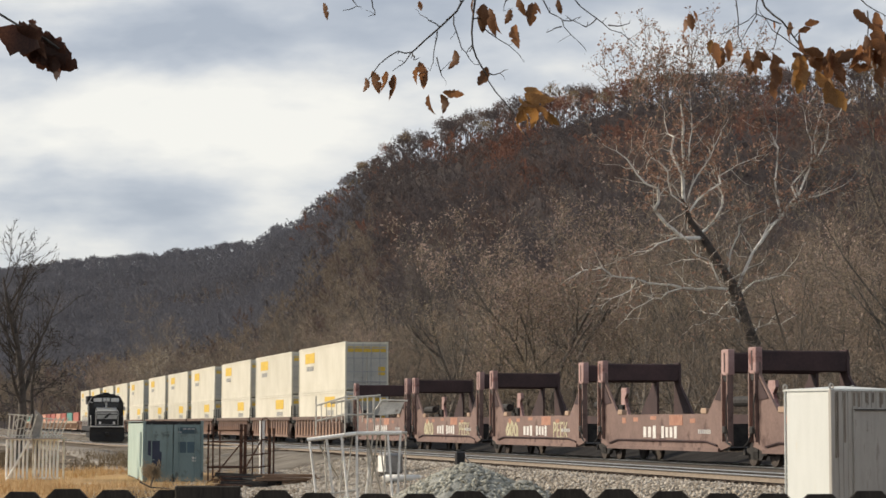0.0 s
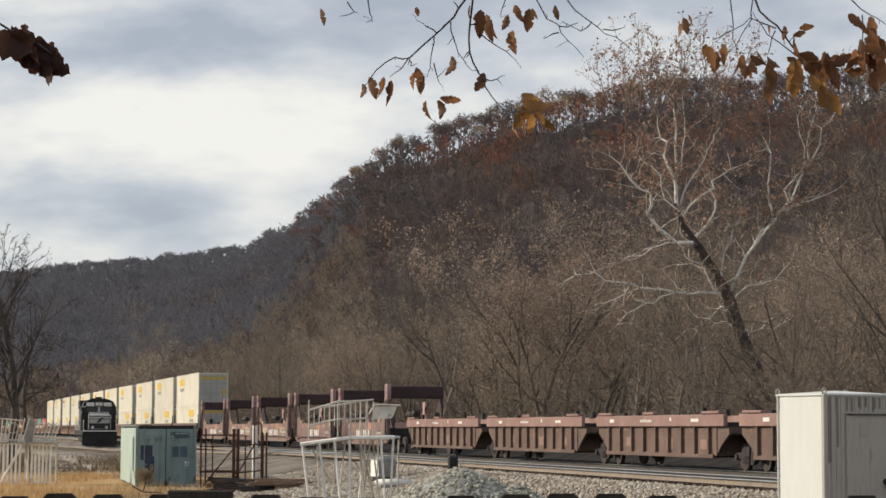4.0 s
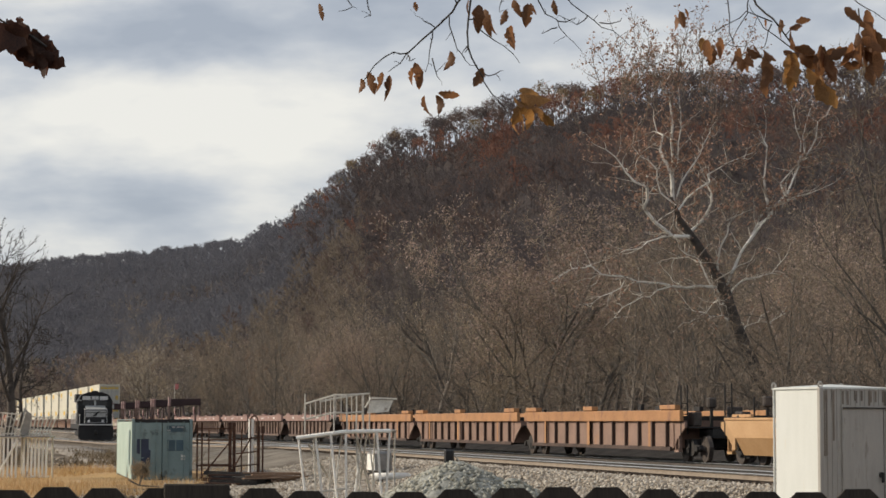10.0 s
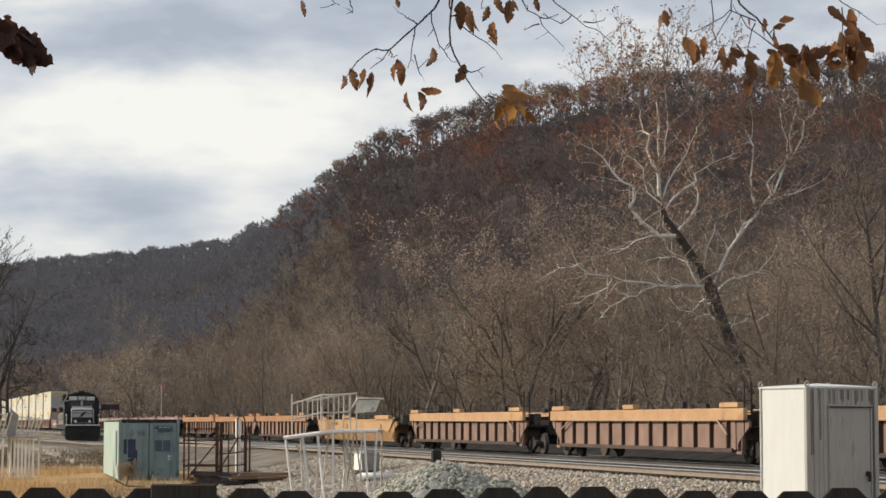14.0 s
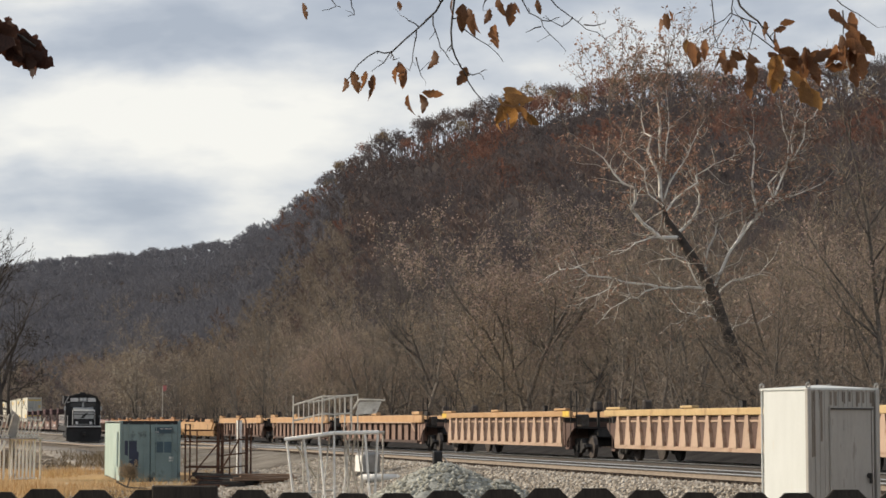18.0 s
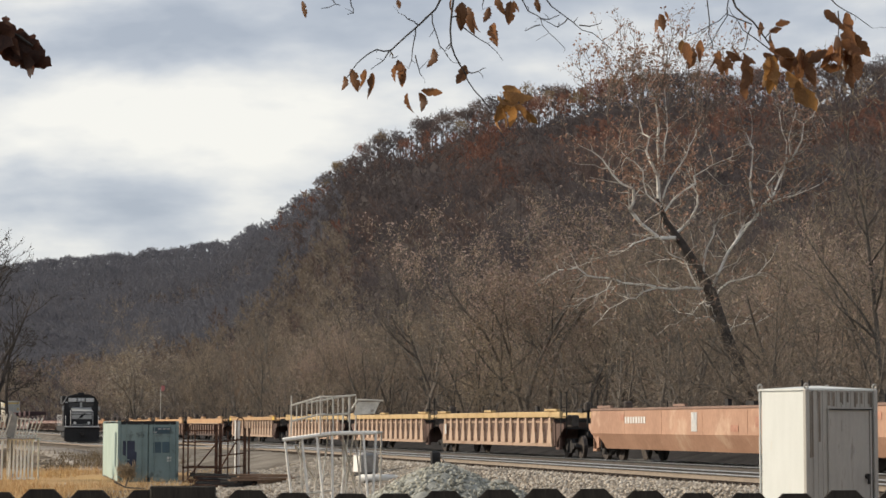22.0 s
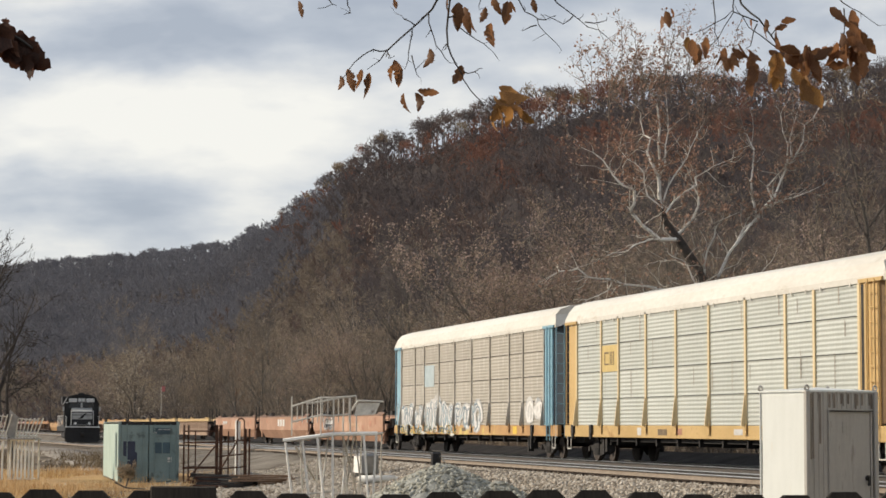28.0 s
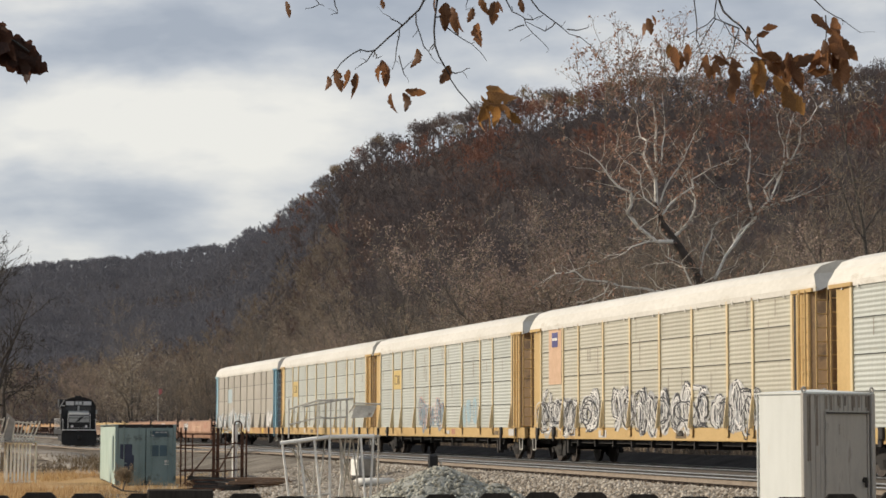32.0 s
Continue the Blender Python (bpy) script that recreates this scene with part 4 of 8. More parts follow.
    # fine upper branches against the sky
    for k in range(34):
        x = rng.uniform(-8.8, 1.6) if k % 3 == 0 else rng.uniform(-7.0, -2.0)
        zz = rng.uniform(16.4, 19.0) - 0.12 * abs(x + 4.4)
        w.limb((x, rng.uniform(-1.5, 1.5), zz), (rng.normal(0, 0.25), rng.normal(0, 0.25), 1), rng.uniform(2.2, 4.0) - 0.1 * abs(x + 4.4), 0.03, 1, 0.08, 0.2, (0, 7, 6), 0.7, 0.3, 0.1, (0.42, 0.5))
    p0, p1, r0, r1, lv = map(np.array, (w.p0, w.p1, w.r0, w.r1, w.lv))
    lv[mark:] = 2
    V, F = frustums(p0[lv == 1], p1[lv == 1], r0[lv == 1], r1[lv == 1], 4)
    mesh_of("branchwork", V, F, [BRANCH_TAN], parent=t, smooth=True)
    V, F = frustums(p0[lv > 1], p1[lv > 1], r0[lv > 1], r1[lv > 1], 3)
    mesh_of("twigwork", V, F, [TWIG_WOOD], parent=t, smooth=True)
    V, F = ribbons(w.t0, w.t1, np.array(w.tw) * 0.9, rng)
    tips = np.array(w.tips)
    high = tips[tips[:, 2] > 12.5]
    # seed balls and a few dry leaves hang high in the crown
    C = np.concatenate([high[rng.integers(0, len(high), 5600)], tips[rng.integers(0, len(tips), 2400)]]) + rng.normal(0, 0.09, (8000, 3))
    V2, F2 = leaflets(C, 0.072, rng)
    mesh_of("crown", np.concatenate([V, V2]), np.concatenate([F, F2 + len(V)]), [TWIGS_BROWN, SEED_BALLS], np.concatenate([np.zeros(len(F)), np.ones(len(F2))]), parent=t)


sycamore()

LONE = plain_tree(51, 11.6, "tall bare dark tree beside the railway yard", TWIGS_DARK, None, 0, spread=0.6, up=0.22, kids=(14, 8, 8), trunk_r=0.33, bark=BARK_SHAGGY, first=0.3, twig=2.0)
LONE.matrix_basis = pose(-26.5, 130, LOW, 0, 0, 40)
LONE2 = plain_tree(52, 7.5, "drooping leafless tree with dense dark twigs beside the yard", TWIGS_DARK, None, 0, spread=1.2, up=-0.06, kids=(12, 8, 10), trunk_r=0.16, first=0.4, bark=BARK_SHAGGY, twig=1.6)
LONE2.matrix_basis = pose(-27.4, 140, LOW, 0, 0, 10) @ Matrix.Diagonal((1.3, 1.3, 1.12, 1))
TALL = plain_tree(55, 15.0, "tall bare dark tree rising above the trackside woods", TWIGS_GREY, None, 0, spread=0.6, up=0.2, kids=(14, 8, 8), trunk_r=0.22, first=0.35)
TALL.matrix_basis = pose(-2.4, 172, float(land(-2.4, 172)), 0, 0, 100)
copy_thing(TALL, pose(0.5, 176, float(land(0.5, 176)), 0, 0, 220))
DOME = plain_tree(53, 12.0, "round-crowned bare tree with pale seed clusters beyond the tracks", TWIGS, LEAVES_PALE, 2000, 0.085, spread=1.0, up=0.08, kids=(8, 8, 9), forks=4, first=0.2)
DOME.matrix_basis = pose(-40.5, 290, LOW, 0, 0, 70) @ Matrix.Diagonal((1.4, 1.4, 1.08, 1))

# ---- the train ----
# Every car is built round its own centre on the rail heads, x along the way of travel, +y on the side that the camera sees.
ROLLING = []      # (thing, place of its centre behind the first car-carrier's front end)


def rolls(ob, place):
    ROLLING.append((ob, place))
    return ob


WHEEL_MESH = {}


def wheel_bm(r=0.42):
    bm = bmesh.new()
    for y0, y1, ra in ((-0.065, 0.035, r), (0.035, 0.07, r + 0.028)):
        bmesh.ops.create_cone(bm, cap_ends=True, segments=18, radius1=ra, radius2=ra, depth=y1 - y0, matrix=Matrix.Translation((0, (y0 + y1) / 2, 0)) @ pose(0, 0, 0, 90))
    bmesh.ops.create_cone(bm, cap_ends=True, segments=10, radius1=0.12, radius2=0.10, depth=0.08, matrix=Matrix.Translation((0, -0.10, 0)) @ pose(0, 0, 0, 90))
    return bm


def truck(parent, x):
    """A three-piece freight truck: side frames, bolster, springs, four wheels."""
    side = [(-1.05, 0.42), (-0.98, 0.55), (-0.55, 0.56), (-0.42, 0.72), (0.42, 0.72), (0.55, 0.56), (0.98, 0.55), (1.05, 0.42), (0.95, 0.36), (0.62, 0.38), (0.42, 0.20), (-0.42, 0.20), (-0.62, 0.38), (-0.95, 0.36)]
    bm = plate(side, 0.92, 1.06)
    plate(side, -1.06, -0.92, bm)
    box(bm, -0.22, 0.22, -1.1, 1.1, 0.46, 0.74)
    for sy in (-1, 1):
        for k in (-0.14, 0.0, 0.14):
            tube(bm, (k, sy * 1.07, 0.24), (k, sy * 1.07, 0.46), 0.055)
        for k in (-0.88, 0.88):
            tube(bm, (k, sy * 0.9, 0.43), (k, sy * 1.12, 0.43), 0.10, None, 8)
    bmesh.ops.translate(bm, verts=bm.verts, vec=(x, 0, 0))
    fr = part("truck", bm, STEEL_DARK, parent, "grimy cast steel truck frame")
    for wx in (-0.88, 0.88):
        for sy in (-1, 1):
            if "w" not in WHEEL_MESH:
                w = part("wheel", wheel_bm(), WHEEL_STEEL, fr)
                WHEEL_MESH["w"] = w.data
            else:
                w = new("wheel", WHEEL_MESH["w"])
                w.parent = fr
            w.matrix_basis = pose(x + wx, sy * 0.76, 0.42, 0, 0, 180 if sy > 0 else 0)


def platform_end(parent, x, way, tall=2.55, posts=True, paint=None):
    """The end of a well car: deck, brake stand, grab irons, coupler housing."""
    bm = bmesh.new()
    box(bm, x, x + way * 1.5, -0.55, 0.55, 0.78, 1.08) if way > 0 else box(bm, x + way * 1.5, x, -0.55, 0.55, 0.78, 1.08)
    lo, hi = sorted((x + way * 0.15, x + way * 1.15))
    box(bm, lo, hi, -1.25, 1.25, 1.10, 1.15)
    part("end_platform", bm, STEEL_DARK, parent, "dark end platform over the truck")
    lo, hi = sorted((x, x + way * 0.25))
    bm = boxes((lo, hi, -1.45, 1.45, 0.45, 1.35))
    bm2 = [(way * 0.25, 1.3), (way * 1.25, 1.3), (way * 1.25, 1.12), (way * 0.55, 0.75), (way * 0.25, 0.5)]
    for y0, y1 in ((1.34, 1.42), (-1.42, -1.34)):
        plate([(x + a, b) for a, b in bm2], y0, y1, bm)
    part("end_bracket", bm, paint or STEEL_DARK, parent, "sloping end bracket")
    if posts:
        part("brake_cylinder", boxes((x + way * 0.75 - 0.3, x + way * 0.75 + 0.3, 0.75, 1.05, 1.16, 1.62), bevel=0.03), WHEEL_STEEL, parent)
        part("control_valve", boxes((x + way * 0.6 - 0.12, x + way * 0.6 + 0.12, -0.8, -0.3, 1.16, 1.8), bevel=0.03), WHEEL_STEEL, parent)
    if posts:
        xg, xb = x + way * 0.9, x + way * 0.45
        for y in (1.2, 1.42):
            part("grab_post", tubes(0.028, [(xg, y, 0.9), (xg, y, tall)], sides=5), STEEL_DARK, parent)
        for z in (1.2, 1.55, 1.9):
            part("rung", tubes(0.018, [(xg, 1.2, z), (xg, 1.42, z)], sides=5), STEEL_DARK, parent)
        part("grab_post", tubes(0.03, [(xb, -1.3, 1.1), (xb, -1.3, tall - 0.35)], sides=5), STEEL_DARK, parent)
        part("brake_stand", tubes(0.06, [(xb, 0.2, 1.1), (xb, 0.2, 1.9)], sides=5), STEEL_DARK, parent)
        part("brake_wheel", boxes((xb - 0.12, xb + 0.12, 0.05, 0.35, 1.75, 2.1), bevel=0.05), WHEEL_STEEL, parent)
        part("air_hose", tubes(0.03, [(xg + way * 0.1, 0.5, 0.8), (xg + way * 0.35, 0.5, 0.45), (xg + way * 0.7, 0.5, 0.42)], sides=5), BLACK_PAINT, parent)
        lo, hi = sorted((x + way * 0.3, x + way * 0.7))
        part("step_bracket", boxes((lo, hi, 1.3, 1.44, 0.32, 0.40), (lo, lo + 0.05, 1.32, 1.42, 0.40, 0.86), (hi - 0.05, hi, 1.32, 1.42, 0.40, 0.86)), paint or STEEL_DARK, parent)


def well_unit(name, label, length, style, body, chord, rib=None, ends=(True, True), trucks=(True, True), group="", extras=True, crown=1.76):
    """One well unit. style: thin, gusset or smooth sides."""
    car = thing(name, label, "well car", None, group)
    h = length / 2
    ins = 1.25 if style != "smooth" else 0.9
    rib = rib or body
    y = 1.42
    if style == "smooth":
        for sy in (1, -1):
            bend, keel = 0.95 - 0.3 * (1.76 - crown), 0.42 - 0.3 * (1.76 - crown)
            prof = [(sy * 1.42, crown), (sy * 1.50, crown - 0.02), (sy * 1.50, bend), (sy * 1.22, keel), (sy * 1.14, keel), (sy * 1.42, bend)]
            bm = prism(prof, -h + 0.15, h - 0.15)
            # the ends of the hull rake inward
            for v in bm.verts:
                if v.co.z < 0.9:
                    v.co.x *= (h - 0.15 - ins) / (h - 0.15)
            part("side_wall", bm, body, car)
            bm = boxes((-h + 0.15, h - 0.15, sy * 1.44 - 0.07, sy * 1.44 + 0.07, crown, crown + 0.07))
            part("top_chord", bm, chord, car)
        bm = boxes((-h + ins, h - ins, -1.14, 1.14, 0.42, 0.48))
        part("floor_pan", bm, STEEL_DARK, car)
        for k in range(1, 5):
            xx = -h + 0.15 + (length - 0.3) * k / 5
            part("weld_seam", boxes((xx - 0.03, xx + 0.03, 1.49, 1.508, 0.97, crown - 0.03)), body, car)
    else:
        top, band = (1.69, 0.37) if style == "thin_tall" else ((1.74, 0.38) if style == "thin" else (1.75, 0.22))
        base = {"thin_tall": 0.44, "thin": 0.45, "gusset": 0.50}[style]
        for sy in (1, -1):
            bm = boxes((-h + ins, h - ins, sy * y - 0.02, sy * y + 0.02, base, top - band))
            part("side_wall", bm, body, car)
            bm = boxes((-h + 0.1, h - 0.1, min(sy * y, sy * (y + 0.14)), max(sy * y, sy * (y + 0.14)), top - band, top), bevel=0.02)
            part("top_chord", bm, chord, car, "lighter painted top chord")
            bm = boxes((-h + ins - 0.1, h - ins + 0.1, min(sy * (y - 0.02), sy * (y + 0.11)), max(sy * (y - 0.02), sy * (y + 0.11)), base - 0.08, base + 0.05), bevel=0.01)
            part("bottom_chord", bm, rib, car)
            if sy == 1 and style == "gusset":
                bm = boxes((-h + ins, h - ins, y + 0.012, y + 0.06, top - band - 0.20, top - band - 0.14))
                part("pipe_rail", bm, rib, car)
        n = {"thin": 9, "thin_tall": 12, "gusset": 15}[style]
        n = max(7, round(n * length / (14 if style == "thin" else 19.5)))
        if style == "gusset":
            bm = bmesh.new()
            z0, z1 = base + 0.04, top - band
            q = [bm.verts.new(c) for c in ((-0.12, y, z1), (0.12, y, z1), (0.36, y, z0), (-0.36, y, z0), (-0.11, y + 0.11, z1), (0.11, y + 0.11, z1), (0.32, y + 0.13, z0), (-0.32, y + 0.13, z0))]
            for f in ((4, 5, 6, 7), (0, 4, 7, 3), (1, 2, 6, 5), (0, 1, 5, 4), (3, 7, 6, 2)):
                bm.faces.new([q[i] for i in f])
            bmesh.ops.recalc_face_normals(bm, faces=bm.faces)
        else:
            bm = boxes((-0.035, 0.035, y, y + 0.13, base + 0.03, top - band))
            box(bm, -0.09, 0.09, y + 0.02, y + 0.032, base + 0.03, top - band)
        first = None
        for i in range(n + 1):
            xx = -h + ins + 0.25 + (length - 2 * ins - 0.5) * i / n
            if first is None:
                first = part("rib", bm, rib, car)
                first.matrix_basis = pose(xx, 0, 0)
            else:
                again(first, (xx, 0, 0))
        bm = boxes((-h + ins, h - ins, -1.4, 1.4, base - 0.06, base + 0.02))
        part("floor_pan", bm, STEEL_DARK, car)
    for e, way in enumerate((1, -1)):
        bm = boxes(*[(min(way * (h - ins - 0.1), way * (h - ins)), max(way * (h - ins - 0.1), way * (h - ins)), -1.38, 1.38, 0.42, 1.5)])
        part("bulkhead", bm, STEEL_DARK, car)
        platform_end(car, way * (h - ins), way, 2.5, posts=ends[e], paint=body)
        if trucks[e]:
            truck(car, way * (h - 0.1 + (0.55 if not ends[e] else -0.55)))
    if extras:
        # container guides along the chord
        zt = {"smooth": crown + 0.07, "thin": 1.74, "thin_tall": 1.69, "gusset": 1.75}[style]
        for xx, ln in ((-h + 1.2, 1.5), (h - 1.2, 1.5), (0.6, 1.1)):
            if style == "smooth":
                bm = boxes((xx - ln / 2, xx + ln / 2, 1.26, 1.36, zt + 0.02, zt + 0.10), (xx - 0.05, xx + 0.05, 1.27, 1.35, zt - 0.06, zt + 0.06))
            else:
                bm = boxes((xx - ln / 2, xx + ln / 2, 1.36, 1.60, zt + 0.02, zt + (0.17 if style == "thin_tall" else 0.10)), (xx - ln / 2 + 0.1, xx + ln / 2 - 0.1, 1.38, 1.5, zt - 0.02, zt + 0.03), bevel=0.012)
            part("container_guide", bm, chord, car)
        for dims in ((0.9, 1.6, -1.5, -1.35, zt, zt + 0.22), (-3.2, -2.6, -1.5, -1.35, zt, zt + 0.16), (3.2, 3.5, -1.5, -1.36, zt, zt + 0.3)):
            part("locking_gear", boxes(dims), STEEL_DARK, car)
    return car


def marks(car, name, items, material, y=1.512, label="", thick=0.006):
    """Flat painted patches on the near side: (x, z, width, height)."""
    bm = bmesh.new()
    for x, z, w, hh in items:
        box(bm, x - w / 2, x + w / 2, y, y + thick, z - hh / 2, z + hh / 2)
    return part(name, bm, material, car, label)


def bars(x, z, w, h, n, tall=1.0):
    """Lettering too small to read, or a firm's name: a row of plain bars."""
    step = w / n
    return [(x - w / 2 + step * (i + 0.5), z, step * 0.62, h * (1.0 if i % 3 else tall)) for i in range(n)]


def spray(car, x0, x1, z0, z1, y, layers, seed, cell=1.0):
    """Spray paint: a row of tangled invented shapes, each layer of paint a few millimetres over the last. layers: (paint, half width, repeats)."""
    rng = np.random.default_rng(seed)
    shapes = []
    x = x0
    while x < x1 - 0.4 * cell:
        w = cell * rng.uniform(0.75, 1.25)
        lo, hi = z0 + rng.uniform(0, 0.14) * (z1 - z0), z1 - rng.uniform(0, 0.18) * (z1 - z0)
        for k in range(2):
            # a looping stroke: part of an ellipse that drifts as it turns
            cu, cv, ru, rv = rng.uniform(0.3, 0.7), rng.uniform(0.35, 0.65), rng.uniform(0.25, 0.6), rng.uniform(0.25, 0.5)
            a0, turn, slip = rng.uniform(0, 6.28), rng.choice((-1, 1)) * rng.uniform(3.5, 8.0), rng.normal(0, 0.25)
            g = [(cu + ru * math.cos(a0 + turn * q) * (1 - 0.4 * q) + slip * q, min(1.0, max(0.0, cv + rv * math.sin(a0 + turn * q)))) for q in np.linspace(0, 1, 9)]
            shapes.append([(x + w * 0.9 * (1 - u), lo + (hi - lo) * v) for u, v in g])
        x += w
    for mi, (m, wide, repeats) in enumerate(layers):
        V, F = [], []
        for si, pts in enumerate(shapes):
            for rep in range(repeats):
                ox, oz = rng.normal(0, 0.09 * cell * (repeats > 1)), rng.normal(0, 0.05 * (repeats > 1))
                fine = []
                for (xa, za), (xb, zb) in zip(pts, pts[1:]):
                    for q in (0, 0.5):
                        bow = 0.06 * math.sin(math.pi * q) * (1 if (si + rep) % 2 else -1)
                        fine.append((xa + (xb - xa) * q + bow + ox, za + (zb - za) * q + bow * 0.5 + oz))
                fine.append((pts[-1][0] + ox, pts[-1][1] + oz))
                for k in range(len(fine) - 1):
                    (xa, za), (xb, zb) = fine[k], fine[k + 1]
                    dx, dz = xb - xa, zb - za
                    ln = math.hypot(dx, dz) + 1e-6
                    wv = wide * rng.uniform(0.8, 1.15)
                    wx, wz = -dz / ln * wv, dx / ln * wv
                    ex, ez = dx / ln * wv * 0.5, dz / ln * wv * 0.5
                    yy = y + 0.0026 * mi + 0.00004 * ((k + rep * 7) % 40)
                    i = len(V)
                    V += [(xa - wx - ex, yy, za - wz - ez), (xb - wx + ex, yy, zb - wz + ez), (xb + wx + ex, yy, zb + wz + ez), (xa + wx - ex, yy, za + wz - ez)]
                    F.append((i, i + 1, i + 2, i + 3))
        ob = mesh_of("graffiti", V, F, [m], parent=car)
        tagged(ob, "tangled spray-painted graffiti", kind="stuff")


# --- car-carriers ---
def car_carrier(label, post, sill, panel, end_mat, roof, seed):
    """A covered tri-level car-carrier: corrugated panels between posts, a bowed roof, tall end doors."""
    L, W = 27.7, 1.52
    h = L / 2
    car = thing("autorack", label, "car carrier", None, "covered car carriers")
    rng = np.random.default_rng(seed)
    # underframe and trucks
    bm = boxes((-h + 0.2, h - 0.2, -0.4, 0.4, 0.62, 1.02), (-h + 3.6, h - 3.6, -1.3, 1.3, 0.72, 0.98))
    for k in np.arange(-8, 8.1, 2.0):
        box(bm, k - 0.05, k + 0.05, -1.42, 1.42, 0.60, 0.92)
    part("underframe", bm, STEEL_DARK, car, "dark grimy underframe")
    truck(car, -h + 2.6)
    truck(car, h - 2.6)
    for sy in (1, -1):
        part("side_sill", boxes((-h, h, min(sy * 1.36, sy * W), max(sy * 1.36, sy * W), 0.86, 1.28), bevel=0.015), sill, car, "painted side sill")
    zb, zt = 1.28, 5.12
    # roof, bowed, with seams and an overhanging eave
    prof = [(W + 0.03, 4.98), (W + 0.03, 5.14), (1.46, 5.48), (1.26, 5.70), (0.78, 5.86), (0, 5.93), (-0.78, 5.86), (-1.26, 5.70), (-1.46, 5.48), (-W - 0.03, 5.14), (-W - 0.03, 4.98), (-1.4, 5.02), (0, 5.6), (1.4, 5.02)]
    bm = prism(prof, -h + 0.12, h - 0.12)
    for v in bm.verts:
        if abs(v.co.x) > h - 0.3 and v.co.z > 5.3:
            v.co.x *= (h - 0.42) / (h - 0.12)
    part("roof", bm, roof, car, "weathered white bowed roof", smooth=False)
    # posts and panels on the near side
    edges = [h - d for d in (25.9, 23.0, 21.0, 18.0, 15.0, 12.05, 9.15, 6.3, 4.4, 1.55)]
    tiers = [1.28, 2.22, 3.18, 4.14, 5.06]
    shapes = {}
    for i in range(len(edges) - 1):
        wd = abs(edges[i + 1] - edges[i]) - 0.004
        key = round(wd, 2)
        for j in range(4):
            hh = tiers[j + 1] - tiers[j]
            if (key, j) not in shapes:
                m = 7 * 4
                V = []
                for q in range(m + 1):
                    z = 0.012 + (hh - 0.024) * q / m
                    ph = (q % 4)
                    y = W - (0.029 if ph in (2, 3) else 0.012)
                    V += [(-wd / 2, y, z), (wd / 2, y, z)]
                F = [(2 * q, 2 * q + 1, 2 * q + 3, 2 * q + 2) for q in range(m)]
                n0 = len(V)
                V += [(-wd / 2, W - 0.06, 0.0), (wd / 2, W - 0.06, 0.0), (wd / 2, W - 0.06, hh), (-wd / 2, W - 0.06, hh)]
                F.append((n0, n0 + 1, n0 + 2, n0 + 3))
                o = mesh_of("panel", V, F, [panel, STEEL_DARK], [0] * m + [1 if j else 0], parent=car)
                shapes[(key, j)] = o.data
            else:
                o = new("panel", shapes[(key, j)])
                o.parent = car
            o.matrix_basis = pose((edges[i] + edges[i + 1]) / 2, 0, tiers[j])
    pm = boxes((-0.07, 0.07, W - 0.02, W + 0.03, zb, 5.06))
    flare = [(-0.07, zb), (0.07, zb), (0.02, zb + 0.9), (-0.02, zb + 0.9)]
    plate(flare, W + 0.03, W + 0.05, pm)
    # a wedge that stands out towards the sill
    wedge = [pm.verts.new(c) for c in ((-0.025, W + 0.05, zb - 0.02), (0.025, W + 0.05, zb - 0.02), (0.025, W + 0.17, zb - 0.02), (-0.025, W + 0.17, zb - 0.02), (-0.02, W + 0.05, zb + 0.95), (0.02, W + 0.05, zb + 0.95))]
    for f in ((0, 1, 2, 3), (3, 2, 5, 4), (0, 3, 4), (1, 5, 2)):
        pm.faces.new([wedge[i] for i in f])
    first = part("post", pm, post, car)
    first.matrix_basis = pose(edges[0], 0, 0)
    for e in edges[1:]:
        again(first, (e, 0, 0))
    # far side, plain
    part("far_side", boxes((-h + 1.3, h - 1.3, -W, -W + 0.06, zb, zt)), panel, car)
    # ends: corner sheets, doors, ladders
    for way in (1, -1):
        lo, hi = sorted((way * (h - (1.5 if way > 0 else 1.75)), way * (h - 0.62)))
        for sy in (1, -1):
            part("corner_sheet", boxes((lo, hi, min(sy * (W - 0.05), sy * (W + 0.01)), max(sy * (W - 0.05), sy * (W + 0.01)), zb, 5.0), bevel=0.01), end_mat, car, "painted corner sheet")
            lo2, hi2 = sorted((way * (h - 0.66), way * (h - 0.12)))
            bm = bmesh.new()
            q = [(way * (h - 0.64), sy * (W - 0.02)), (way * (h - 0.12), sy * 1.05), (way * (h - 0.06), sy * 0.02), (way * (h - 0.1), sy * 0.02), (way * (h - 0.16), sy * 1.0), (way * (h - 0.66), sy * (W - 0.08))]
            a = [bm.verts.new((x, y, zb + 0.05)) for x, y in q]
            b = [bm.verts.new((x, y, 5.2)) for x, y in q]
            for i in range(6):
                bm.faces.new((a[i], a[(i + 1) % 6], b[(i + 1) % 6], b[i]))
            bm.faces.new(a[::-1])
            bm.faces.new(b)
            bmesh.ops.recalc_face_normals(bm, faces=bm.faces)
            # the doors face away from the sun; their dark colour holds that shade
            part("end_door", bm, AR_DOOR_SHADED if end_mat is AR_YELLOW else AR_DOOR_BLUE_SHADED, car, "folded end door")
        bm = bmesh.new()
        for y in (1.18, 1.5):
            tube(bm, (way * (h - 0.2), y, 0.8), (way * (h - 0.2), y, 5.1), 0.028, None, 5)
        for z in np.arange(0.95, 5.1, 0.38):
            tube(bm, (way * (h - 0.2), 1.18, z), (way * (h - 0.2), 1.5, z), 0.018, None, 5)
        part("ladder", bm, end_mat, car)
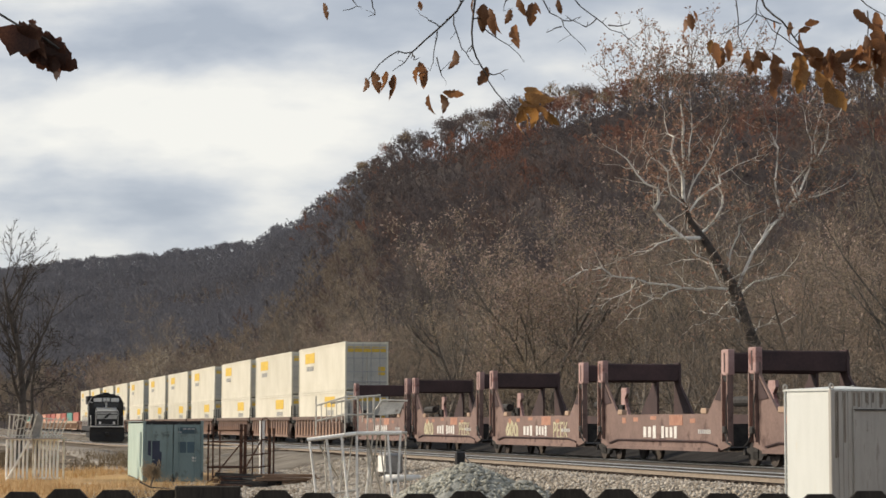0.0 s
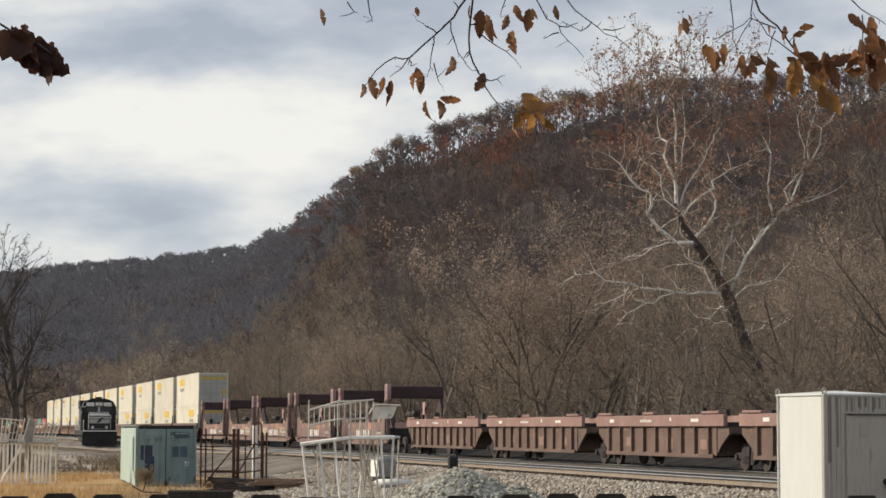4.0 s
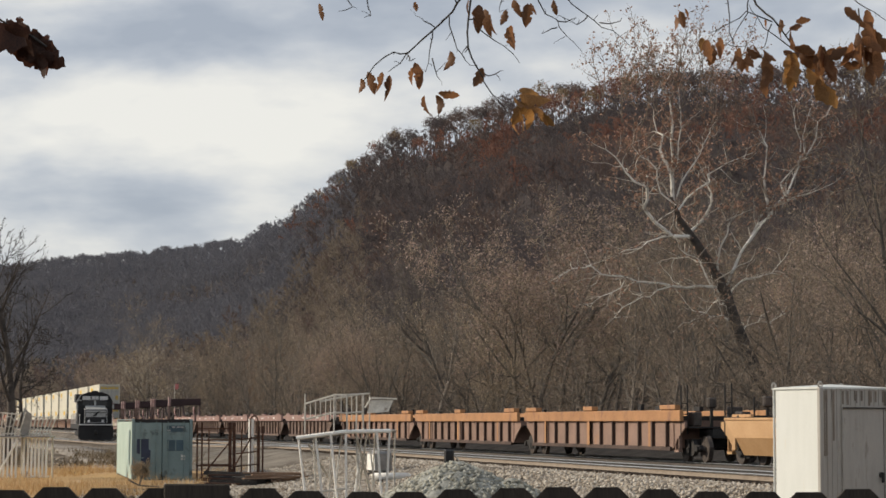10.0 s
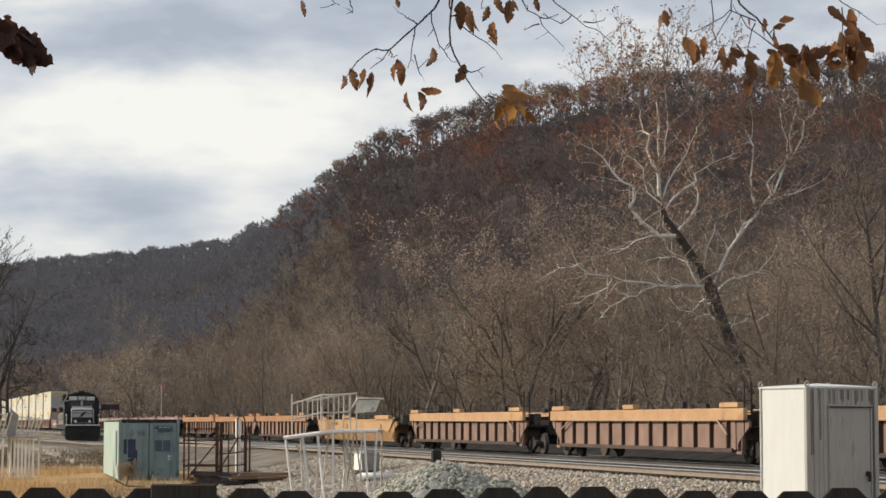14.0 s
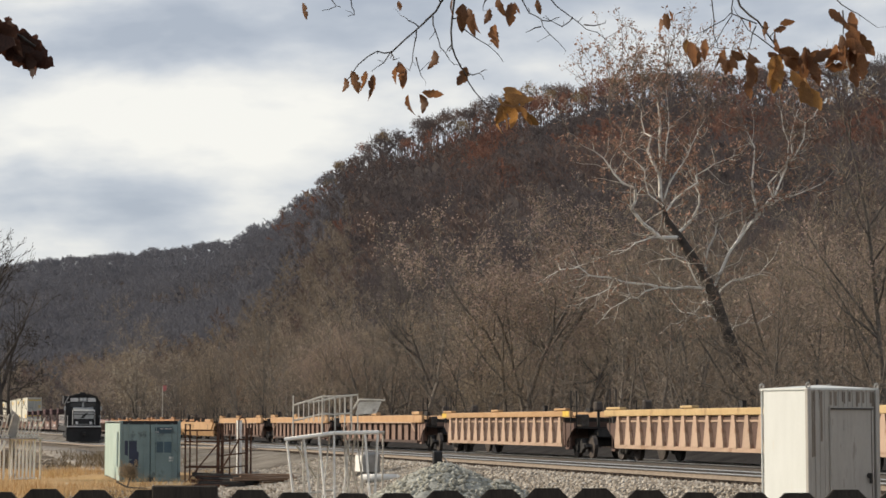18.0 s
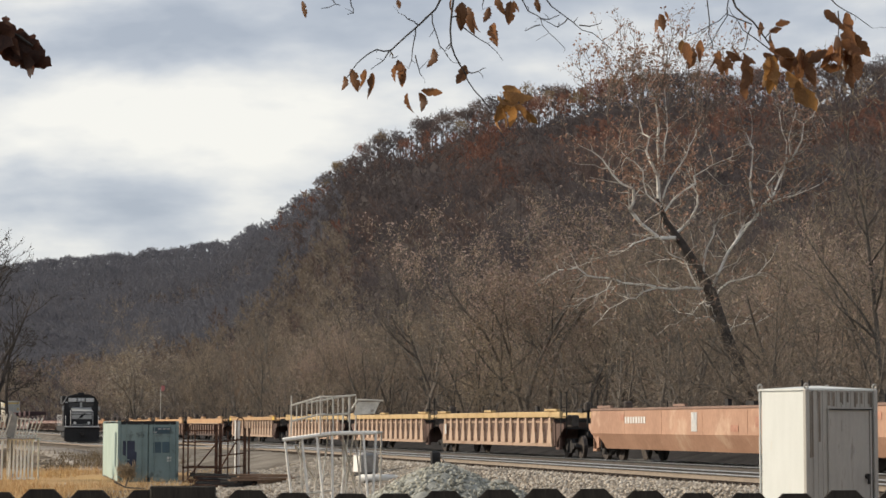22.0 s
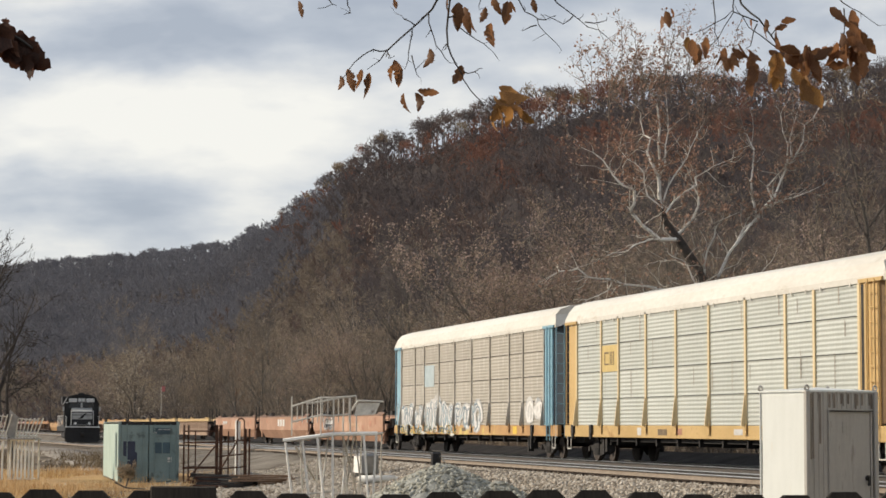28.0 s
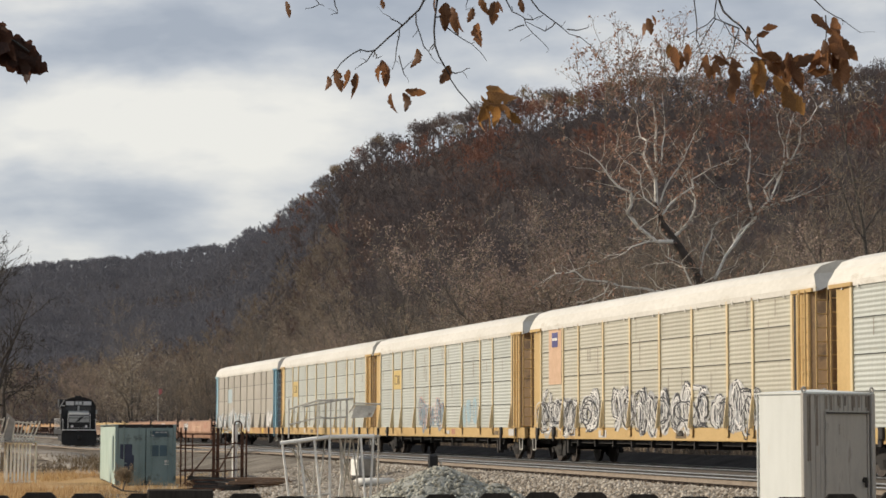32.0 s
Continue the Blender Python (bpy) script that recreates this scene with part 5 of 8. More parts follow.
        lo, hi = sorted((way * (h - 1.7), way * (h - 0.3)))
        part("eave_bracket", boxes((lo, hi, W + 0.0, W + 0.09, 4.98, 5.08)), end_mat, car)
        if way < 0:
            # a flat dark strip stands for the shade inside the door track
            part("door_slot", boxes((-h + 1.42, -h + 1.66, W + 0.012, W + 0.02, 1.35, 4.95)), STEEL_DARK, car, "dark strip for the shaded door track slot")
            part("door_hinge", boxes((-h + 1.26, -h + 1.38, W + 0.01, W + 0.07, 1.35, 4.95)), end_mat, car)
            bm = bmesh.new()
            for x in (-h + 0.7, -h + 1.1):
                tube(bm, (x, W + 0.09, 0.7), (x, W + 0.09, 5.05), 0.026, None, 5)
            for z in np.arange(0.9, 5.0, 0.38):
                tube(bm, (-h + 0.7, W + 0.09, z), (-h + 1.1, W + 0.09, z), 0.017, None, 5)
            part("side_ladder", bm, end_mat, car)
        lo, hi = sorted((way * (h - 0.1), way * (h + 0.38)))
        part("coupler", boxes((lo, hi, -0.14, 0.14, 0.72, 0.98), bevel=0.03), STEEL_DARK, car)
        # rollers on the sill and a stirrup step at the corner
        for k in (1.15, 3.3):
            x = way * (h - k)
            part("sill_bracket", boxes((x - 0.16, x + 0.10, W + 0.002, W + 0.09, 0.98, 1.30), (x - 0.05, x + 0.16, W + 0.002, W + 0.07, 0.78, 1.04), bevel=0.02), STEEL_DARK, car, "black bracket on the sill")
        xs = way * (h - 0.55)
        part("stirrup_step", tubes(0.022, [(xs - 0.2, W - 0.02, 0.88), (xs - 0.2, W - 0.02, 0.42), (xs + 0.2, W - 0.02, 0.42), (xs + 0.2, W - 0.02, 0.88)], sides=5), AR_ROOF, car)
        # brake gear hanging by the truck
        x = way * (h - 4.3)
        bm = boxes((x - 0.35, x - 0.15, 1.1, 1.4, 0.35, 0.86), (x + 0.05, x + 0.2, 1.15, 1.38, 0.25, 0.86), (x - 0.5, x + 0.5, 1.2, 1.3, 0.6, 0.68))
        part("brake_gear", bm, STEEL_DARK, car)
    clip = None
    for e in edges:
        for dx in (-0.5, 0.5):
            if clip is None:
                clip = part("roof_clip", boxes((-0.035, 0.035, W + 0.03, W + 0.05, 4.92, 5.02)), roof, car)
                clip.matrix_basis = pose(e + dx, 0, 0)
            else:
                again(clip, (e + dx, 0, 0))
    # stiffener plates at the foot of each post, and stencilled patches on the sill
    for e in edges[1:-1]:
        part("post_foot", boxes((e - 0.13, e + 0.13, W + 0.051, W + 0.062, 1.0, 1.34), bevel=0.01), sill, car)
    for k in range(5):
        x = rng.uniform(-h + 2, h - 2)
        part("sill_patch", boxes((x - rng.uniform(0.15, 0.5), x + rng.uniform(0.15, 0.5), W + 0.001, W + 0.006, 0.92 + rng.uniform(0, 0.1), 1.14 + rng.uniform(0, 0.1))), (UMBER_MARK, CHALK_MARK, ORANGE_WEAR)[k % 3], car)
    return car, edges, tiers


AR_YELLOW = mat("car_carrier_yellow", (0.48, 0.32, 0.125), (0.60, 0.415, 0.18), 0.7, 0.55, 0, 0.08, 12, (0.36, 0.20, 0.07), 1.4, 0.64, 0.05)
# end doors: shade between the cars is put into both dark colours
AR_DOOR_BLUE_SHADED = mat("car_carrier_navy_door", (0.022, 0.035, 0.05), (0.05, 0.07, 0.09), 0.7, 0.65, 0, 0.1, 12)
AR_DOOR_SHADED = mat("car_carrier_end_door", (0.20, 0.125, 0.06), (0.31, 0.20, 0.10), 0.7, 0.65, 0, 0.1, 12, (0.12, 0.075, 0.04), 1.2, 0.6, 0.05)
AR_POST = mat("car_carrier_pale_yellow", (0.64, 0.50, 0.28), (0.75, 0.61, 0.37), 0.7, 0.55, 0, 0.08, 12, (0.44, 0.30, 0.13), 1.4, 0.64, 0.05)
AR_PANEL = mat("car_carrier_panel", (0.425, 0.445, 0.405), (0.525, 0.54, 0.495), 0.6, 0.5, 0.15, 0.08, 10, (0.38, 0.35, 0.29), 1.0, 0.63, 0.06, (1, 1, 0.35))
AR_PANEL_CREAM = mat("car_carrier_cream_panel", (0.42, 0.398, 0.322), (0.52, 0.495, 0.405), 0.6, 0.5, 0.05, 0.08, 10, (0.40, 0.34, 0.25), 1.0, 0.63, 0.06, (1, 1, 0.35))
AR_PANEL_TAN = mat("car_carrier_tan_panel", (0.335, 0.305, 0.255), (0.445, 0.41, 0.35), 0.6, 0.6, 0.05, 0.08, 10, (0.50, 0.475, 0.43), 0.9, 0.60, 0.05, (1, 1, 0.35))
AR_ROOF = mat("car_carrier_roof", (0.60, 0.57, 0.50), (0.74, 0.71, 0.64), 0.5, 0.5, 0, 0.05, 8, (0.46, 0.40, 0.30), 0.8, 0.66, 0.04, (0.4, 1, 1))
AR_BLUE = mat("car_carrier_blue", (0.20, 0.37, 0.46), (0.28, 0.47, 0.56), 0.8, 0.55, 0, 0.08, 12, (0.16, 0.2, 0.22), 1.5, 0.66, 0.05)
AR_SILL_TAN = mat("car_carrier_tan_sill", (0.40, 0.22, 0.09), (0.55, 0.34, 0.14), 0.9, 0.6, 0, 0.08, 12, (0.62, 0.50, 0.16), 1.0, 0.6, 0.05)

c1, ED, TI = car_carrier("covered car carrier with tan panels, blue ends and graffiti", AR_PANEL_TAN, AR_SILL_TAN, AR_PANEL_TAN, AR_BLUE, AR_ROOF, 1)
marks(c1, "emblem", [(6.6, 3.55, 1.9, 1.0)], PALE_MARK, 1.512, "faded pale blue emblem panel")
spray(c1, -2.6, 12.6, 0.95, 2.45, 1.524, [(CHALK_MARK, 0.17, 2), (BLUE_MARK, 0.06, 1), (WHITE_MARK, 0.06, 2), (SLATE_MARK, 0.026, 2)], 61, 1.25)
spray(c1, -11.6, -9.6, 1.3, 2.3, 1.524, [(CHALK_MARK, 0.16, 2), (WHITE_MARK, 0.05, 2)], 68, 1.0)
spray(c1, 1.5, 12.4, 0.88, 1.25, 1.53, [(YELLOW_MARK, 0.05, 1), (BLUE_MARK, 0.03, 1), (DARK_MARK, 0.02, 1)], 69, 0.9)
for spot in ((12.2, 1.1, 0.5, 0.3), (9.8, 1.05, 1.0, 0.3), (-8.0, 1.08, 0.6, 0.3), (-12.6, 1.06, 0.5, 0.28)):
    marks(c1, "paint_patch", [spot], YELLOW_MARK, 1.524)
c2, _, _ = car_carrier("covered car carrier with yellow posts and pale grey corrugated panels", AR_POST, AR_YELLOW, AR_PANEL, AR_YELLOW, AR_ROOF, 2)
c3, _, _ = car_carrier("yellow and grey covered car carrier with a small painted tag", AR_POST, AR_YELLOW, AR_PANEL, AR_YELLOW, AR_ROOF, 3)
for c in (c2, c3):
    marks(c, "emblem", [(8.5, 3.62, 1.72, 0.93)], CREAM_YELLOW, 1.511, "yellow emblem panel with dark strokes")
    marks(c, "emblem_strokes", [(8.85, 3.82, 0.4, 0.06), (8.85, 3.42, 0.4, 0.06), (9.06, 3.62, 0.07, 0.42), (8.45, 3.62, 0.07, 0.46), (8.27, 3.62, 0.08, 0.46), (8.08, 3.62, 0.07, 0.46)], UMBER_MARK, 1.519)
tag_bars = np.random.default_rng(63)
for x in (0.55, 2.45):
    for k in range(6):
        marks(c3, "painted_bar", [(x + tag_bars.normal(0, 0.08), 1.42 + 0.19 * k, 1.35 + tag_bars.uniform(-0.3, 0.2), 0.09)], CHALK_MARK, 1.524, "white sprayed bar")
spray(c3, -0.9, 3.9, 1.0, 2.7, 1.531, [(PINK_MARK, 0.022, 2), (SLATE_MARK, 0.026, 3)], 63, 0.8)
spray(c3, -6.6, -4.0, 1.3, 2.5, 1.513, [(PALE_MARK, 0.05, 3), (BLUE_MARK, 0.014, 2)], 64, 0.8)
c4, _, _ = car_carrier("yellow and cream covered car carrier with large black and white graffiti", AR_POST, AR_YELLOW, AR_PANEL_CREAM, AR_YELLOW, AR_ROOF, 4)
marks(c4, "sign_panel", [(10.5, 3.95, 1.6, 2.1)], PEACH_MARK, 1.512, "peach-coloured sign panel")
marks(c4, "shield", [(10.5, 4.58, 0.75, 0.55)], NAVY_MARK, 1.52, "small shield emblem")
marks(c4, "shield_stripe", [(10.5, 4.60, 0.62, 0.1)], WHITE_MARK, 1.528)
for x0, x1, sd in ((5.2, 12.4, 65), (-9.8, 3.2, 66)):
    spray(c4, x0, x1, 0.97, 2.72, 1.524, [(GREY_MARK, 0.06, 3), (CHALK_MARK, 0.04, 3), (DARK_MARK, 0.026, 3), (WHITE_MARK, 0.022, 2)], sd, 1.25)
    spray(c4, x0 + 0.6, x1 - 0.3, 0.98, 2.55, 1.536, [(CHALK_MARK, 0.03, 2), (DARK_MARK, 0.022, 2)], sd + 9, 1.7)
for c, sd in ((c2, 81), (c3, 82), (c4, 83)):
    run = np.random.default_rng(sd)
    for k in range(22):
        x, top = run.uniform(-11.5, 11.8), run.choice((3.16, 4.12, 5.0))
        marks(c, "rust_streak", [(x, top - 0.5 * run.uniform(0.4, 1.0), run.uniform(0.02, 0.07), run.uniform(0.4, 0.95))], PANEL_STREAK, 1.5105, thick=0.003)
c5 = copy_thing(c2, Matrix())
tagged(c5, "trailing covered car carrier with yellow posts and grey panels")
for i, c in enumerate((c1, c2, c3, c4, c5)):
    rolls(c, -13.85 - (0.0, 28.6, 56.5, 84.95, 113.2)[i])

# --- well cars ---
W_BROWN = mat("well_car_brown", (0.10, 0.065, 0.05), (0.17, 0.11, 0.085), 1.2, 0.75, 0, 0.2, 14, (0.24, 0.15, 0.09), 1.6, 0.62, 0.08)
W_PINK = mat("well_car_faded_red", (0.23, 0.135, 0.112), (0.33, 0.205, 0.175), 1.0, 0.7, 0, 0.15, 12, (0.38, 0.26, 0.20), 1.6, 0.68, 0.06)
W_BROWN2 = mat("well_car_warm_brown", (0.20, 0.125, 0.093), (0.30, 0.192, 0.146), 1.2, 0.75, 0, 0.2, 14, (0.34, 0.17, 0.07), 1.0, 0.66, 0.08)
W_ORANGE = mat("well_car_orange_chord", (0.32, 0.155, 0.065), (0.45, 0.23, 0.10), 1.0, 0.7, 0, 0.15, 12, (0.24, 0.12, 0.07), 1.4, 0.62, 0.06)
W_GOLD = mat("well_car_gold_chord", (0.43, 0.245, 0.115), (0.54, 0.335, 0.17), 1.0, 0.65, 0, 0.12, 12, (0.36, 0.18, 0.08), 1.4, 0.64, 0.06)
W_TAN = mat("well_car_tan", (0.37, 0.252, 0.172), (0.49, 0.345, 0.245), 1.0, 0.7, 0, 0.15, 12, (0.26, 0.14, 0.08), 1.3, 0.62, 0.06)
W_PALE_GOLD = mat("well_car_pale_gold", (0.48, 0.325, 0.145), (0.60, 0.43, 0.21), 1.0, 0.65, 0, 0.12, 12, (0.38, 0.24, 0.11), 1.4, 0.62, 0.06)
# the shade between the ribs is put into this dark sheet colour
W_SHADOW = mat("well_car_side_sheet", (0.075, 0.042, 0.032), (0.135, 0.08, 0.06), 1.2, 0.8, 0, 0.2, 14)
W_YELLOW = mat("well_car_yellow", (0.42, 0.245, 0.11), (0.52, 0.32, 0.16), 0.8, 0.6, 0, 0.1, 12, (0.38, 0.19, 0.08), 1.0, 0.66, 0.04)
W_TERRA = mat("well_car_terracotta", (0.36, 0.20, 0.128), (0.50, 0.295, 0.195), 0.6, 0.65, 0, 0.1, 9, (0.56, 0.38, 0.265), 0.9, 0.61, 0.06, (1, 1, 0.7))
W_MAUVE = mat("stack_car_brown", (0.165, 0.105, 0.088), (0.25, 0.165, 0.138), 1.0, 0.7, 0, 0.15, 12, (0.09, 0.05, 0.042), 1.1, 0.60, 0.08)
W_RIB = mat("well_car_dark_rib", (0.05, 0.03, 0.023), (0.10, 0.062, 0.047), 1.2, 0.8, 0, 0.2, 14)
# faded paint, lightened further for the sun that falls on it
W_FADED_SUNLIT = mat("stack_car_faded_post", (0.33, 0.20, 0.18), (0.46, 0.31, 0.285), 1.0, 0.7, 0, 0.15, 12, (0.16, 0.06, 0.05), 1.3, 0.6, 0.1)
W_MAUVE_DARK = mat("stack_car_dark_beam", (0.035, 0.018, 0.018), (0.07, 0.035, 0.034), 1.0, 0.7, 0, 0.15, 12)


def span(a, b):
    return (a + b) / 2, a - b


# terracotta smooth-sided set of three
for i, (a, b) in enumerate(((62.2, 43.3), (41.5, 23.4), (21.8, 2.6))):
    c, ln = span(a, b)
    u = well_unit("well_car", "terracotta smooth-sided empty well car" + (" with a grey painted tag" if i == 2 else ""), ln, "smooth", W_TERRA, W_BROWN2, None, (i == 0, True), (True, i == 2), "terracotta well cars")
    hh = ln / 2
    marks(u, "stencil", bars(hh - 5.0, 1.42, 2.2, 0.22, 8), WHITE_MARK, 1.512) if i != 1 else None
    if i == 1:
        for x in (1.25, 0.35, -0.6):
            marks(u, "lettering", [(x, 1.4, 0.6, 0.42)], WHITE_MARK, 1.514, "white firm mark")
    if i == 0:
        marks(u, "pale_patch", [(-1.2, 1.35, 0.5, 0.6)], CHALK_MARK, 1.512)
    if i == 2:
        spray(u, 3.6, 6.2, 0.98, 1.70, 1.514, [(CHALK_MARK, 0.07, 2), (DARK_MARK, 0.03, 2)], 67, 0.65)
        marks(u, "stencil", bars(-2.2, 1.3, 2.6, 0.14, 9), PEACH_MARK, 1.512)
    for spot in ((-6.5, 1.35, 0.5, 0.3), (-4.6, 1.15, 0.6, 0.2), (5.8, 1.5, 0.35, 0.2), (-7.6, 1.5, 0.4, 0.35)):
        marks(u, "primer_patch", [spot], ORANGE_WEAR, 1.511)
    rolls(u, c)
# tan gusset-sided set of three, and one single car
for i, (a, b) in enumerate(((148.3, 128.6), (124.7, 106.6), (104.7, 86.4), (84.9, 65.6))):
    c, ln = span(a, b)
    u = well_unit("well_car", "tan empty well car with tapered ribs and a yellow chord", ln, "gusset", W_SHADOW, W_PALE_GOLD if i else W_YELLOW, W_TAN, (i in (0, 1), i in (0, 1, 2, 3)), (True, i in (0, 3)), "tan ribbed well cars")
    for way in ((1, -1) if i == 0 else ()):
        marks(u, "chord_end", [(way * (ln / 2 - 0.55), 1.64, 0.8, 0.2)], YELLOW_MARK, 1.562, "bright yellow chord end")
    if i > 1:
        marks(u, "stencil", [(ln / 2 - 1.85, 1.05, 0.3, 0.45)], CHALK_MARK, 1.58)
    rolls(u, c)
# brown single cars with gold chords
for i, (a, b) in enumerate(((218.5, 198.7), (195.1, 175.3), (172.0, 152.1))):
    c, ln = span(a, b)
    u = well_unit("well_car", "brown ribbed empty well car with a golden top chord", ln, "thin_tall", W_BROWN2, W_GOLD, W_RIB, (True, True), (True, True), "brown single well cars")
    part("brake_pipe", tubes(0.03, [(-ln / 2 + 1.4, 1.57, 0.9), (-ln / 2 + 2.2, 1.57, 1.32), (ln / 2 - 2.6, 1.57, 1.34), (ln / 2 - 1.5, 1.57, 1.0)], sides=5), W_TAN, u)
    rolls(u, c)
# the smooth yellow car
c, ln = span(242.3, 222.2)
u = well_unit("well_car", "smooth-sided orange-yellow empty well car with faint marks", ln, "smooth", W_YELLOW, W_GOLD, crown=1.36)
for patch in bars(4.9, 1.2, 2.0, 0.14, 6) + [(1.4, 1.05, 0.25, 0.3), (-7.2, 1.0, 0.3, 0.4)]:
    marks(u, "faint_mark", [patch], UMBER_MARK, 1.511)
marks(u, "guide_box", [(-7.6, 1.53, 3.2, 0.2)], W_GOLD, 1.38, thick=0.2)
rolls(u, c)
# warm brown set of three with orange chords
for i, (a, b) in enumerate(((303.5, 284.9), (284.1, 265.4), (264.5, 245.9))):
    c, ln = span(a, b)
    u = well_unit("well_car", "brown ribbed empty well car with an orange top chord", ln, "thin_tall", W_BROWN2, W_ORANGE, W_RIB, (i == 0, i == 2), (True, i == 2), "brown and orange well cars")
    for spot in ((0.6, 0.9, 0.3, 0.85), (6.2, 0.9, 0.2, 0.85), (-6.2, 0.9, 0.2, 0.85)):
        marks(u, "worn_strip", [spot], W_ORANGE, 1.56)
    rolls(u, c)
# dark red-brown set of five short units
for i, (a, b) in enumerate(((382.8, 368.4), (367.1, 353.0), (351.4, 338.3), (337.2, 323.4), (321.8, 306.5))):
    c, ln = span(a, b)
    u = well_unit("well_car", "dark brown ribbed empty well car with a faded red chord", ln, "thin", W_BROWN, W_PINK, W_BROWN, (i == 0, i == 4), (True, i == 4), "short well cars")
    marks(u, "stencil", bars(0.9, 1.55, 1.2, 0.09, 6) + [(-3.9, 1.56, 0.7, 0.1), (4.6, 1.56, 0.5, 0.12), (-1.6, 1.6, 0.16, 0.12)], WHITE_MARK, 1.563)
    for spot in ((-1.2, 0.8, 0.7, 0.35), (3.1, 0.85, 0.5, 0.3), (-4.4, 0.8, 0.6, 0.3)):
        marks(u, "worn_label", [spot], W_BROWN2, 1.446)
    rolls(u, c)


# brown stack cars with tall end frames
def words(text, size, at, material, parent, label):
    """Hand-written letters on the near side of a car, as one flat mesh."""
    cu = bpy.data.curves.new("letters", "FONT")
    cu.body, cu.size, cu.extrude, cu.align_x = text, size, 0.003, "CENTER"
    tmp = bpy.data.objects.new("letters", cu)
    me = bpy.data.meshes.new_from_object(tmp)
    bpy.data.objects.remove(tmp)
    me.name = "painted_word"
    me.materials.clear()
    me.materials.append(material)
    ob = new("painted_word", me)
    ob.parent = parent
    ob["label"] = label
    ob.matrix_basis = pose(*at, 90, 0, 180)
    return ob


def frame_car(ln, last, tagged_over=False):
    u = thing("stack_car", "brown container car with tall portal frames and worn orange patches", "container car", None, "container cars with portals")
    h = ln / 2
    for sy in (1, -1):
        out = [(-h + 0.25, 0.62), (-h + 0.25, 3.55), (-h + 0.75, 3.55), (-h + 0.85, 2.75), (-h + 2.3, 1.62), (h - 2.3, 1.62), (h - 0.85, 2.75), (h - 0.75, 3.55), (h - 0.25, 3.55), (h - 0.25, 0.62), (h - 1.2, 0.46), (-h + 1.2, 0.46)]
        a, b = (1.38, 1.46) if sy > 0 else (-1.46, -1.38)
        # the far frame is darker: shade on its inner face is in the colour
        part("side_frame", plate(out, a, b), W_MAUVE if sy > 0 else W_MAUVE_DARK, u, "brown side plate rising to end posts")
    part("bottom_sill", boxes((-h + 1.2, h - 1.2, 1.38, 1.54, 0.42, 0.54)), W_MAUVE, u)
    for way in (1, -1):
        x = way * (h - 0.5)
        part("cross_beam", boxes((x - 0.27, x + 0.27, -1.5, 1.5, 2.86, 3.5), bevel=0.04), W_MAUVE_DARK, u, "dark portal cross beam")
        part("post_cap", boxes((x - 0.3, x + 0.3, 1.34, 1.56, 2.80, 3.6), bevel=0.02), W_FADED_SUNLIT, u, "faded pink post head with sunlight in its colour")
        part("post_slot", boxes((x - 0.06, x + 0.06, 1.561, 1.568, 2.9, 3.5)), W_MAUVE_DARK, u, "dark strip on the post head")
        part("post_foot", plate([(x - 0.2, 2.78), (x + 0.2, 2.78), (x + 0.06, 2.6), (x - 0.06, 2.6)], 1.46, 1.55), STEEL_DARK, u)
        part("grab_iron", tubes(0.022, [(x - 0.34, 1.60, 0.9), (x - 0.34, 1.64, 1.2), (x - 0.34, 1.64, 1.9), (x - 0.34, 1.60, 2.2)], sides=5), STEEL_DARK, u)
        part("hose_bracket", boxes((x - 0.12, x + 0.14, 1.47, 1.62, 1.0, 1.22), bevel=0.03), STEEL_DARK, u)
        part("air_hose", tubes(0.03, [(x, 1.56, 1.05), (x + way * 0.3, 1.6, 0.72), (x + way * 0.62, 1.58, 0.62)], sides=5), BLACK_PAINT, u)
        part("post_flange", boxes((x - 0.28, x - 0.2, 1.46, 1.58, 0.75, 2.86), (x + 0.2, x + 0.28, 1.46, 1.58, 0.75, 2.86)), W_MAUVE, u)
        part("post_stain", boxes((x - 0.16, x + 0.16, 1.462, 1.47, 1.25, 1.75)), ORANGE_WEAR, u)
        part("end_wall", boxes((x - 0.12, x + 0.12, -1.4, 1.4, 0.6, 1.3)), STEEL_DARK, u)
    part("floor_pan", boxes((-h + 0.6, h - 0.6, -1.38, 1.38, 0.46, 0.56)), STEEL_DARK, u)
    part("air_reservoir", tubes(0.17, [(-2.9, -0.9, 2.05), (-0.9, -0.9, 2.05)], sides=10), STEEL_DARK, u)
    part("locking_gear", boxes((-3.5, -2.9, -1.36, -1.1, 1.5, 2.05), bevel=0.04), STEEL_DARK, u)
    part("sloped_bracket", plate([(-3.9, 1.62), (-2.85, 1.62), (-3.0, 2.1), (-3.05, 2.72), (-3.65, 2.72), (-3.68, 2.5), (-3.45, 2.3)], -1.34, -1.22), W_FADED_SUNLIT, u, "faded pink sloping bracket with sunlight in its colour")
    part("grab_post", tubes(0.03, [(-2.0, -1.3, 1.5), (-2.0, -1.3, 2.3)], sides=5), STEEL_DARK, u)
    part("locking_gear", boxes((-3.3, -2.2, -1.3, -1.0, 1.5, 1.8)), STEEL_DARK, u)
    for way in (1, -1):
        part("guide_bracket", boxes((way * (h - 2.6) - 0.25, way * (h - 2.6) + 0.25, 1.30, 1.50, 1.62, 1.80), bevel=0.02), W_TAN, u)
        part("gusset", plate([(way * (h - 0.8), 2.0), (way * (h - 0.8), 2.7), (way * (h - 1.6), 2.05)], 1.465, 1.49), W_MAUVE_DARK, u)
